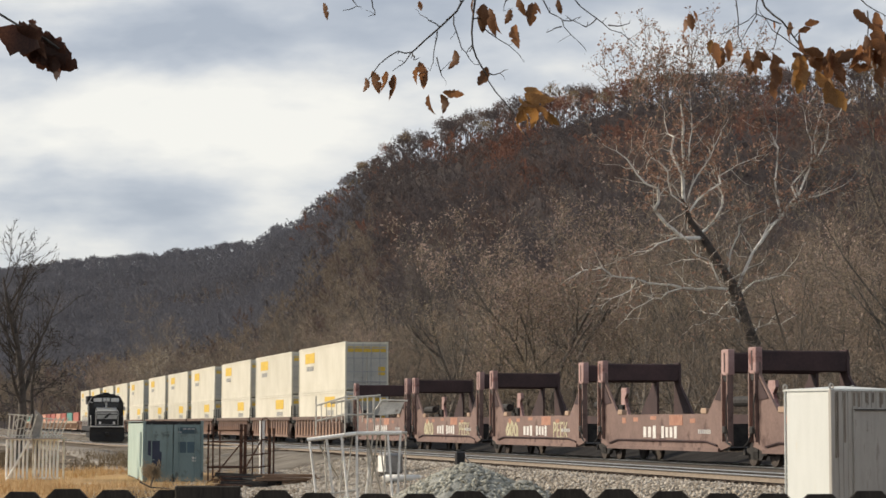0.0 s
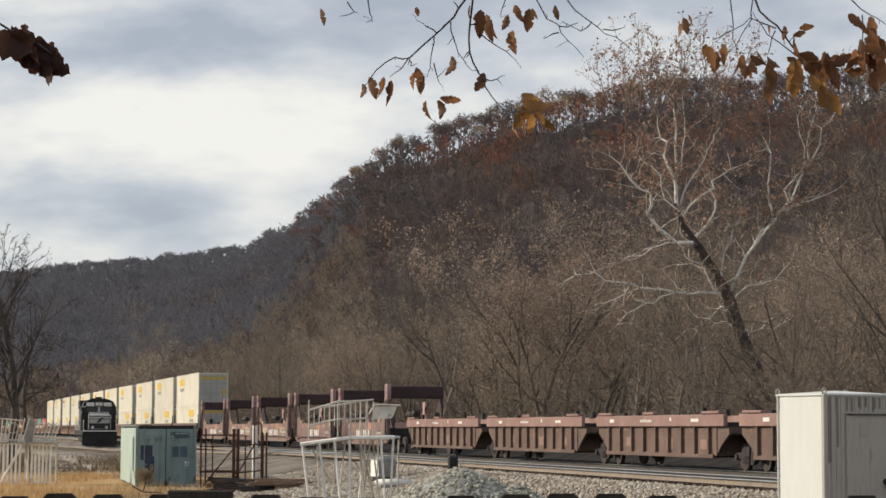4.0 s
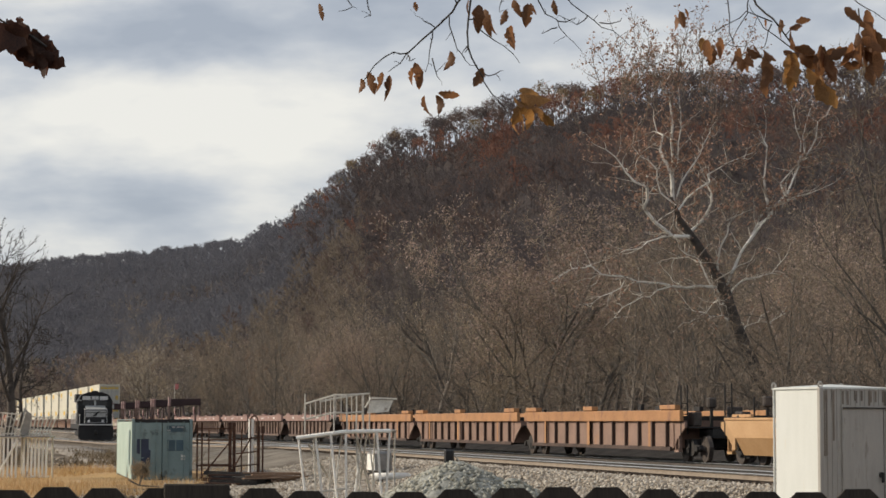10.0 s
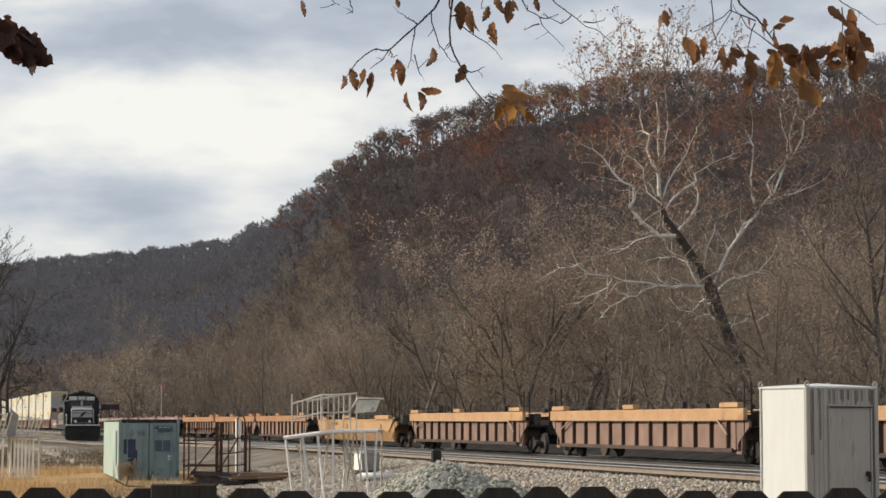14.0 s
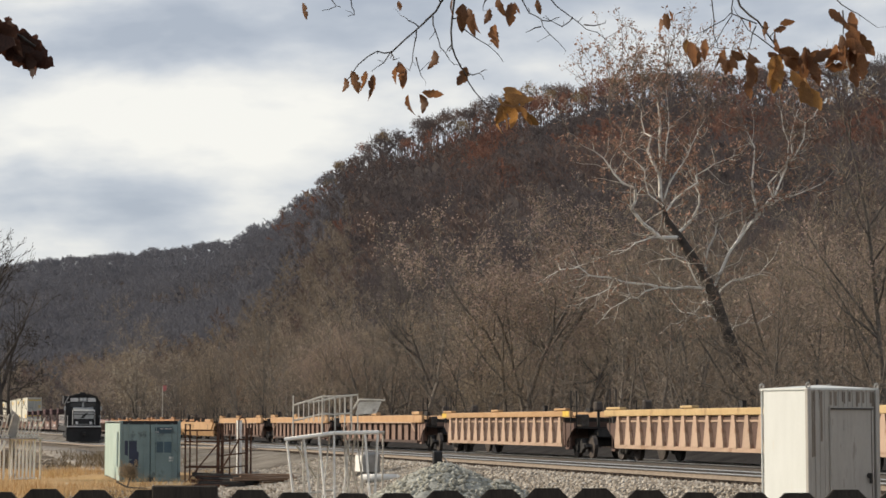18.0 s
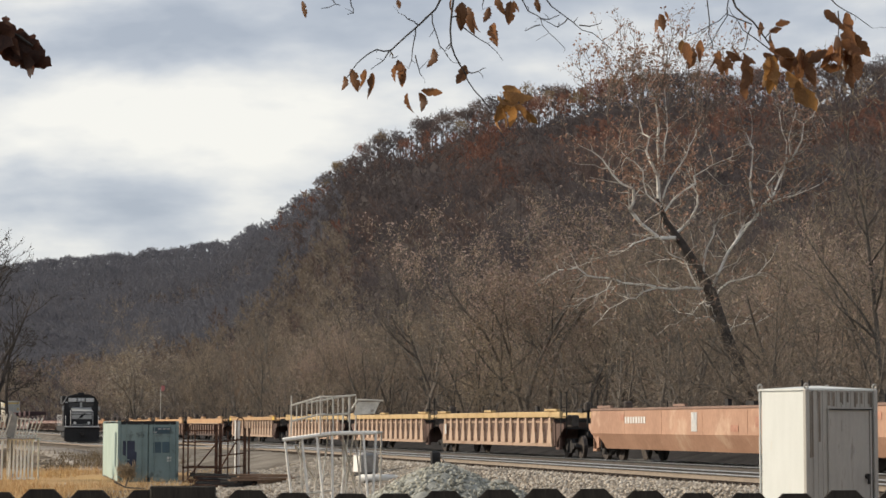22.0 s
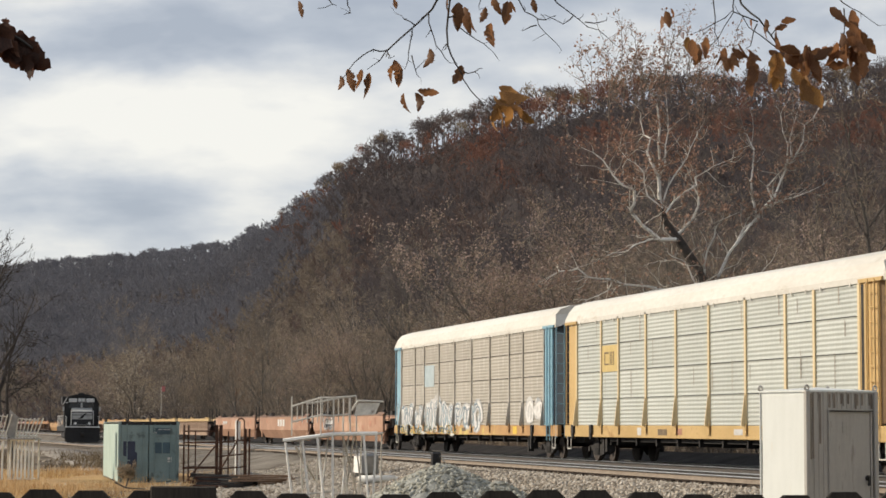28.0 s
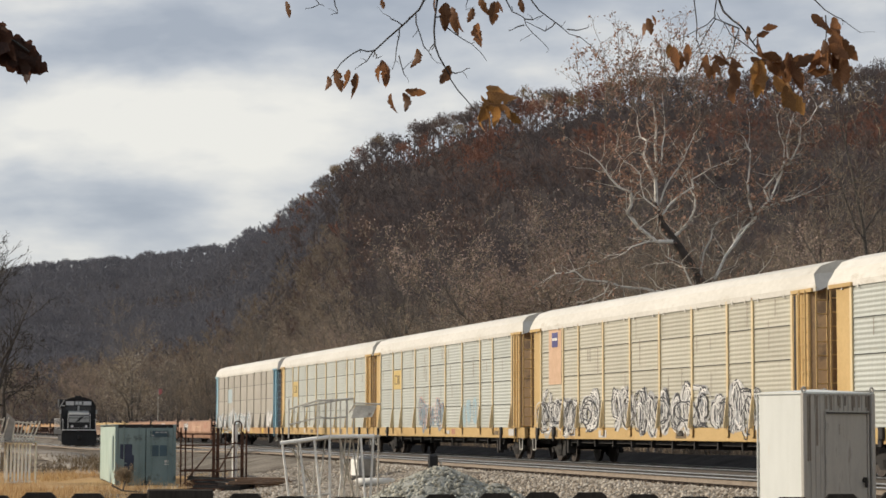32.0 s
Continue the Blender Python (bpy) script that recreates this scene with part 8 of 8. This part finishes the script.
LEAVES_MID = [
    (-0.365, 2.479, 0.059, -85), (-0.337, 2.498, 0.095, -75), (-0.298, 2.498, 0.085, -100), (-0.268, 2.476, 0.106, -95), (-0.188, 2.528, 0.076, -105),
    (-0.153, 2.53, 0.106, -70), (-0.046, 2.575, 0.083, -95), (-0.135, 2.414, 0.087, -80), (-0.082, 2.424, 0.079, -70), (-0.05, 2.452, 0.085, -15), (0.058, 2.518, 0.087, -110),
]
LEAVES_TOP = [
    (0.011, 2.774, 0.066, -100), (0.054, 2.736, 0.112, -95), (0.082, 2.726, 0.112, -85), (0.107, 2.725, 0.09, -80), (0.151, 2.745, 0.068, -105), (0.178, 2.67, 0.102, -88),
    (0.233, 2.745, 0.095, -95), (0.261, 2.774, 0.053, -60), (0.332, 2.781, 0.062, -85), (0.195, 2.769, 0.076, -70), (-0.528, 2.774, 0.072, -80), (-0.173, 2.791, 0.042, -75),
]
LEAVES_GOLD = [
    (0.188, 2.352, 0.085, -95), (0.205, 2.391, 0.11, -120), (0.236, 2.408, 0.12, -30), (0.266, 2.434, 0.125, -15), (0.292, 2.398, 0.11, -35), (0.224, 2.362, 0.085, -70),
    (0.255, 2.466, 0.10, -20), (0.300, 2.366, 0.09, -50), (0.245, 2.372, 0.09, -100),
]
TWIGS_RIGHT = [
    [(1.026, 2.913), (1.086, 2.793), (1.137, 2.723), (1.187, 2.672), (1.227, 2.612), (1.307, 2.602), (1.387, 2.597)],
    [(1.066, 2.883), (1.051, 2.783), (1.036, 2.733), (0.996, 2.662), (0.906, 2.587)],
    [(0.982, 2.883), (0.981, 2.793), (0.981, 2.682), (0.996, 2.632), (1.036, 2.627)],
    [(1.137, 2.713), (1.117, 2.652), (1.096, 2.622)],
    [(1.137, 2.718), (1.046, 2.763), (0.986, 2.718), (0.906, 2.682)],
    [(1.227, 2.612), (1.147, 2.672), (1.086, 2.743), (1.056, 2.788)],
    [(0.366, 2.853), (0.406, 2.793), (0.486, 2.733), (0.556, 2.687), (0.626, 2.627)],
    [(0.466, 2.748), (0.426, 2.713), (0.356, 2.743)],
    [(0.506, 2.718), (0.561, 2.718), (0.586, 2.733)],
    [(1.397, 2.853), (1.452, 2.793), (1.51, 2.753), (1.577, 2.703)],
    [(1.457, 2.773), (1.459, 2.682), (1.432, 2.632)],
]
LEAVES_RIGHT_A = [
    (1.197, 2.552, 0.11, -92), (1.215, 2.542, 0.14, -88), (1.181, 2.517, 0.075, -100), (1.228, 2.520, 0.10, -80), (1.206, 2.505, 0.09, -95),
    (1.287, 2.507, 0.11, -55), (1.315, 2.452, 0.13, -75), (1.346, 2.437, 0.12, -62), (1.300, 2.470, 0.12, -100),
    (0.886, 2.642, 0.07, -95),
]
LEAVES_RIGHT_B = [
    (0.791, 2.715, 0.086, -95), (0.814, 2.733, 0.084, -75), (0.831, 2.753, 0.05, -60), (0.902, 2.604, 0.112, -80), (0.946, 2.614, 0.104, -90), (0.912, 2.596, 0.105, -100),
    (1.014, 2.587, 0.086, -95), (0.986, 2.556, 0.066, -120), (1.046, 2.562, 0.066, -65), (1.072, 2.6, 0.086, -35), (1.109, 2.547, 0.132, -88), (1.123, 2.715, 0.056, -85),
    (1.088, 2.606, 0.09, -55), (1.026, 2.572, 0.085, -80), (1.112, 2.512, 0.10, -84),
]
LEAVES_RIGHT_C = [
    (1.177, 2.695, 0.08, -95), (1.247, 2.715, 0.072, 8), (1.213, 2.672, 0.088, -85), (1.257, 2.61, 0.10, -20), (1.277, 2.597, 0.11, -70), (1.262, 2.604, 0.11, -5),
    (1.322, 2.56, 0.15, -85), (1.351, 2.566, 0.14, -70), (1.387, 2.607, 0.12, -5), (1.455, 2.617, 0.13, -115), (1.487, 2.652, 0.19, -88), (1.499, 2.721, 0.12, -80),
    (1.310, 2.575, 0.13, -95), (1.335, 2.600, 0.10, -60), (1.420, 2.603, 0.12, -10), (1.370, 2.540, 0.12, -75), (1.476, 2.600, 0.17, -95), (1.447, 2.592, 0.096, -100),
    (1.507, 2.602, 0.17, -85), (1.535, 2.640, 0.16, -60), (1.470, 2.732, 0.12, -35), (1.520, 2.560, 0.14, -80),
]

def leaf_mesh(seed, lobes=False):
    """A leaf one unit long hanging from its stalk: pointed, creased along the midrib, curled and nibbled."""
    rng = np.random.default_rng(seed)
    n = 16
    V, F = [], []
    curl, twist = rng.uniform(-0.9, 0.9), rng.uniform(-1.1, 1.1)
    bites = {int(b): rng.uniform(0.55, 0.85) for b in rng.integers(4, n - 2, 2)}
    for i in range(n + 1):
        q = i / n
        w = 0.275 * math.sin(math.pi * min(1, q ** 0.85)) ** 0.8
        if lobes:
            w = 0.30 * math.sin(math.pi * q ** 0.9) * (0.62 + 0.38 * abs(math.sin(q * 9.5 + 0.4)))
        wl, wr = w * rng.uniform(0.74, 1.14), w * rng.uniform(0.74, 1.14)
        if i in bites and not lobes:
            if i % 2:
                wl *= bites[i]
            else:
                wr *= bites[i]
        a = twist * q
        yb = curl * (q - 0.3) ** 2
        fold = 0.35
        V += [(q, -wl * math.sin(a) + yb + fold * wl, -wl * math.cos(a)), (q, yb, 0), (q, wr * math.sin(a) + yb + fold * wr, wr * math.cos(a))]
    for i in range(n):
        for j in range(2):
            a = 3 * i + j
            F.append((a, a + 3, a + 4, a + 1))
    me = bpy.data.meshes.new("leaf")
    me.from_pydata(V, [], F)
    me.polygons.foreach_set("use_smooth", [True] * len(me.polygons))
    return me


def sweep(pts, radii, sides):
    """One unbroken tapering twig through the points."""
    bm = bmesh.new()
    rings = []
    for i, (p, r) in enumerate(zip(pts, radii)):
        d = (pts[min(i + 1, len(pts) - 1)] - pts[max(i - 1, 0)]).normalized()
        a = d.cross(Vector((0, 1, 0))).normalized()
        b = d.cross(a)
        rings.append([bm.verts.new(p + (a * math.cos(2 * math.pi * j / sides) + b * math.sin(2 * math.pi * j / sides)) * r) for j in range(sides)])
    for u, v in zip(rings, rings[1:]):
        for j in range(sides):
            bm.faces.new((u[j], u[(j + 1) % sides], v[(j + 1) % sides], v[j]))
    bm.faces.new(rings[0][::-1])
    bm.faces.new(rings[-1])
    return bm


def leafy_branch(name, label, twigs, leaf_sets, depth, seed, thick=0.0045):
    t = thing(name, label, "tree branch", pose(0, depth, 0))
    rng = np.random.default_rng(seed)
    for run in twigs:
        pts = [Vector((x, rng.normal(0, 0.02), z)) for x, z in run]
        r = thick * (1.0 if len(run) > 6 else 0.62)
        k = len(pts) - 1
        fine = [pts[0]]
        for i in range(k):
            mid = (pts[i] + pts[i + 1]) / 2 + Vector((rng.normal(0, 0.004), 0, rng.normal(0, 0.004)))
            fine += [mid, pts[i + 1]]
            if rng.uniform() < 0.6:
                rb = r * (1 - 0.65 * (i + 1) / k)
                e = pts[i + 1] + Vector((rng.normal(0, 0.02), 0, rng.normal(-0.005, 0.02)))
                part("spur", sweep([pts[i + 1], (pts[i + 1] + e) / 2 + Vector((0.003, 0, 0.002)), e], [rb * 0.7, rb * 0.55, rb * 0.4], 4), TWIG_BARK, t, "", True)
        part("twig", sweep(fine, [r * (1 - 0.65 * i / (2 * k)) for i in range(2 * k + 1)], 5), TWIG_BARK, t, "", True)
    for leaves, m in leaf_sets:
        kinds = []
        for s in range(5):
            me = leaf_mesh(seed * 10 + s)
            me.materials.append(m)
            kinds.append(me)
        for x, z, ln, ang in leaves:
            ob = new("leaf", kinds[int(rng.integers(0, 5))])
            ob.parent = t
            a = radians(ang)
            # the data give the middle of each leaf
            sx, sz = x - math.cos(a) * ln / 2, z - math.sin(a) * ln / 2
            ob.matrix_basis = Matrix.Translation((sx, rng.normal(0, 0.03), sz)) @ pose(0, 0, 0, 0, -ang, 0) @ pose(0, 0, 0, rng.uniform(-70, 70), 0, 0) @ Matrix.Diagonal((ln * 0.94, ln * 0.85, ln * 0.86, 1))
    return t


BRANCH_MID = leafy_branch("hanging_branch", "bare overhanging branch with a few rust and golden leaves", TWIGS_MID + TWIGS_MID_TOP, [(LEAVES_MID, LEAF_RUST), (LEAVES_TOP, LEAF_RUST), (LEAVES_GOLD, LEAF_GOLD)], 8.0, 5)
fill = np.random.default_rng(44)
LEAVES_RIGHT_A = [(x, z, ln * 0.88, a) for x, z, ln, a in LEAVES_RIGHT_A]
LEAVES_RIGHT_C = [(x, z, min(ln * 0.85, 0.115), a) for x, z, ln, a in LEAVES_RIGHT_C] + [(x + fill.normal(0, 0.025), z + fill.normal(-0.02, 0.025), min(ln * 0.75, 0.1), a + fill.normal(0, 18)) for x, z, ln, a in LEAVES_RIGHT_B[12:] + LEAVES_RIGHT_C]
LEAVES_RIGHT_B = [(x, z, min(ln * 0.85, 0.115), a) for x, z, ln, a in LEAVES_RIGHT_B]
BRANCH_RIGHT = leafy_branch("hanging_branch", "overhanging branch with thick clusters of brown and golden leaves", TWIGS_RIGHT, [(LEAVES_RIGHT_A, LEAF_GOLD), (LEAVES_RIGHT_B + LEAVES_RIGHT_C, LEAF_RUST)], 8.0, 6)


def oak_cluster():
    """A bunch of dark lobed leaves that hangs in at the upper corner."""
    t = thing("oak_spray", "hanging spray of dark brown lobed oak leaves", "tree branch", pose(0, 6.0, 0))
    rng = np.random.default_rng(18)
    k = 6.0 / 3900
    kinds = []
    for s in range(4):
        me = leaf_mesh(300 + s, True)
        me.materials.append(LEAF_OAK)
        kinds.append(me)
    bm = bmesh.new()
    run = [(-150, -60), (-70, 10), (-20, 40), (25, 62), (50, 80)]
    pts = [Vector(((x - 7.8 - 784) * k, 0, EYE + (750 - y) * k)) for x, y in run]
    for a, b in zip(pts, pts[1:]):
        tube(bm, a, b, 0.004, 0.003, 5)
    part("twig", bm, TWIG_BARK, t)
    for x, y, ln, ang in ((-20, 66, 90, -30), (5, 70, 84, -45), (20, 76, 80, -38), (34, 92, 76, -60), (50, 96, 66, -40), (42, 116, 52, -72), (20, 100, 64, -25), (62, 104, 50, -30), (28, 80, 80, -15), (4, 86, 70, -20), (-12, 48, 60, 10), (2, 32, 16, -10), (36, 84, 84, -32), (10, 60, 70, -5)):
        ob = new("leaf", kinds[int(rng.integers(0, 4))])
        ob.parent = t
        a, L = radians(ang), ln * k
        cx, cz = (x - 7.8 - 784) * k, EYE + (750 - y) * k
        ob.matrix_basis = Matrix.Translation((cx - math.cos(a) * L / 2, rng.normal(0, 0.012), cz - math.sin(a) * L / 2)) @ pose(0, 0, 0, 0, -ang, 0) @ pose(0, 0, 0, rng.uniform(-35, 35), 0, 0) @ Matrix.Diagonal((L, L, L * 1.25, 1))
    return t


OAK = oak_cluster()

# ---- ties of the second track ----
def ties():
    first = None
    rng = np.random.default_rng(19)
    for i, s in enumerate(np.arange(28.0, 168.0, 0.56)):
        p = on_line(s, 4.4)
        if first is None:
            first = part("tie", boxes((-0.115, 0.115, -1.3, 1.3, -0.36, -0.175)), TIE_WOOD, TRACK_NEAR)
            ob = first
        else:
            ob = again(first, (0, 0, 0))
        ob.matrix_basis = pose(p.x, p.y, rng.normal(0, 0.006), 0, 0, HEAD + rng.normal(0, 0.6))


ties()

# ---- what moves ----
def train_front(t):
    """Place along the line of the first car-carrier's front end: 16 m/s, easing to 15.1."""
    steps = 400
    dt = (28.0 - t) / steps
    return 113.7 - sum((16.0 - min(0.9, max(0.0, (t + (i + 0.5) * dt - 22.0) * 0.12))) for i in range(steps)) * dt


def motions():
    times = [0, 11, 20, 22, 23.5, 25, 26.5, 28, 29.5, 32]
    fronts = [(t, train_front(t)) for t in times]
    for ob, place in ROLLING:
        c, z = place if isinstance(place, tuple) else (place, 0.0)
        walk(ob, [(t, at_line(s + c, 0.0, z)) for t, s in fronts])
    # the wind in the branches: seconds, metres aside, metres up
    middle = [
        (0, -0.011, -0.002), (0.5, -0.010, -0.006), (1, -0.007, -0.010), (1.5, -0.014, -0.007), (2, -0.004, -0.012), (2.5, -0.004, -0.009),
        (3, 0.002, -0.011), (3.5, 0.003, -0.006), (5.5, 0.006, -0.013), (6, -0.002, -0.012), (6.5, 0.001, -0.017), (7, 0.004, -0.015),
        (7.5, 0.006, -0.011), (8, 0.001, -0.013), (8.5, 0.002, -0.013), (9, 0.006, -0.004), (9.5, 0.002, -0.003), (10, 0.012, -0.012),
        (10.5, 0.008, -0.008), (11, 0.012, -0.006), (11.5, 0.012, -0.003), (12, 0.008, -0.009), (12.5, -0.000, 0.002), (13, 0.000, -0.000),
        (13.5, -0.005, -0.003), (14, -0.004, 0.000), (14.5, -0.007, 0.000), (16.5, -0.008, 0.006), (17, -0.003, 0.001), (17.5, 0.002, -0.001),
        (18, -0.003, -0.004), (18.5, 0.007, -0.000), (19, -0.000, 0.003), (19.5, 0.012, 0.003), (20, 0.004, 0.019), (20.5, 0.006, -0.001),
        (21, -0.001, 0.003), (21.5, -0.013, 0.006), (22, -0.000, 0.004), (22.5, -0.007, -0.003), (23, 0.006, 0.012), (23.5, 0.009, 0.009),
        (24, 0.025, 0.007), (24.5, 0.007, 0.010), (25, 0.015, 0.010), (25.5, 0.006, 0.020), (27.5, 0.015, 0.007), (28, -0.017, 0.007),
        (28.5, -0.026, 0.012), (29, -0.037, 0.020), (29.5, -0.029, 0.026), (30, -0.036, 0.016), (30.5, -0.041, 0.008), (31, -0.046, 0.012),
        (31.5, -0.057, 0.013), (32, -0.051, 0.016),
    ]
    right = [
        (0, -0.001, -0.006), (0.5, -0.003, -0.006), (1, -0.003, -0.008), (1.5, -0.005, -0.006), (2, -0.003, -0.008), (2.5, -0.000, -0.007),
        (3, -0.004, -0.007), (3.5, 0.001, -0.006), (5.5, 0.010, 0.001), (6, 0.006, 0.000), (6.5, 0.004, -0.002), (7, 0.001, -0.006),
        (7.5, -0.000, -0.011), (8, -0.005, -0.017), (8.5, 0.002, -0.013), (9, 0.008, -0.006), (9.5, 0.007, -0.004), (10, 0.007, -0.003),
        (10.5, 0.008, 0.000), (11, 0.005, 0.005), (11.5, 0.006, 0.001), (12, -0.002, 0.001), (12.5, 0.003, 0.004), (13, 0.000, -0.000),
        (13.5, -0.008, -0.003), (14, -0.003, -0.001), (14.5, -0.007, -0.002), (16.5, -0.012, -0.006), (17, -0.006, -0.005), (17.5, -0.004, -0.003),
        (18, -0.005, -0.006), (18.5, -0.002, -0.005), (19, 0.005, 0.001), (19.5, -0.004, -0.004), (20, -0.002, -0.003), (20.5, -0.002, -0.001),
        (21, -0.004, -0.004), (21.5, -0.013, -0.005), (22, -0.016, -0.006), (22.5, -0.008, -0.002), (23, -0.010, -0.005), (23.5, -0.001, -0.001),
        (24, 0.001, 0.006), (24.5, -0.000, 0.001), (25, -0.001, 0.001), (25.5, 0.010, 0.009), (27.5, 0.002, 0.010), (28, 0.001, 0.010),
        (28.5, -0.023, -0.001), (29, -0.031, 0.001), (29.5, -0.028, -0.004), (30, -0.032, -0.007), (30.5, -0.039, 0.002), (31, -0.049, -0.008),
        (31.5, -0.050, -0.009), (32, -0.053, -0.008),
    ]
    oak = [
        (0, 0.008, 0.000), (0.5, 0.005, -0.000), (1, 0.006, -0.000), (1.5, 0.006, 0.001), (2, 0.006, -0.001), (2.5, 0.006, 0.001),
        (3, 0.004, -0.001), (3.5, 0.005, -0.002), (5.5, 0.007, -0.001), (6, 0.006, 0.000), (6.5, 0.008, 0.001), (7, 0.008, 0.001),
        (7.5, 0.007, 0.004), (8, 0.006, 0.002), (8.5, 0.002, -0.001), (9, 0.005, 0.001), (9.5, 0.009, 0.003), (10, 0.004, 0.000),
        (10.5, 0.004, 0.000), (11, 0.002, 0.000), (11.5, 0.002, 0.002), (12, 0.003, -0.001), (12.5, -0.000, 0.001), (13, 0.000, -0.000),
        (13.5, 0.003, 0.004), (14, 0.009, 0.007), (14.5, 0.004, -0.001), (16.5, 0.008, 0.005), (17, 0.007, 0.003), (17.5, 0.009, 0.008),
        (18, 0.007, 0.005), (18.5, 0.006, 0.004), (19, -0.000, 0.002), (19.5, -0.001, -0.005), (20, 0.001, -0.002), (20.5, 0.002, -0.001),
        (21, 0.002, -0.001), (21.5, -0.001, 0.001), (22, 0.005, 0.006), (22.5, 0.009, 0.010), (23, 0.012, 0.012), (23.5, 0.013, 0.014),
        (24, 0.009, 0.009), (24.5, 0.004, 0.005), (25, 0.004, -0.000), (25.5, 0.004, 0.003), (27.5, 0.011, 0.015), (28, 0.001, 0.001),
        (28.5, 0.004, 0.010), (29, 0.012, 0.013), (29.5, -0.001, 0.001), (30, 0.002, 0.001), (30.5, 0.004, 0.004), (31, 0.006, 0.007),
        (31.5, 0.002, 0.005), (32, 0.002, -0.001),
    ]
    for ob, rows, depth in ((BRANCH_MID, middle, 8.0), (BRANCH_RIGHT, right, 8.0), (OAK, oak, 6.0)):
        walk(ob, [(t, pose(a, depth, b)) for t, a, b in rows])


motions()
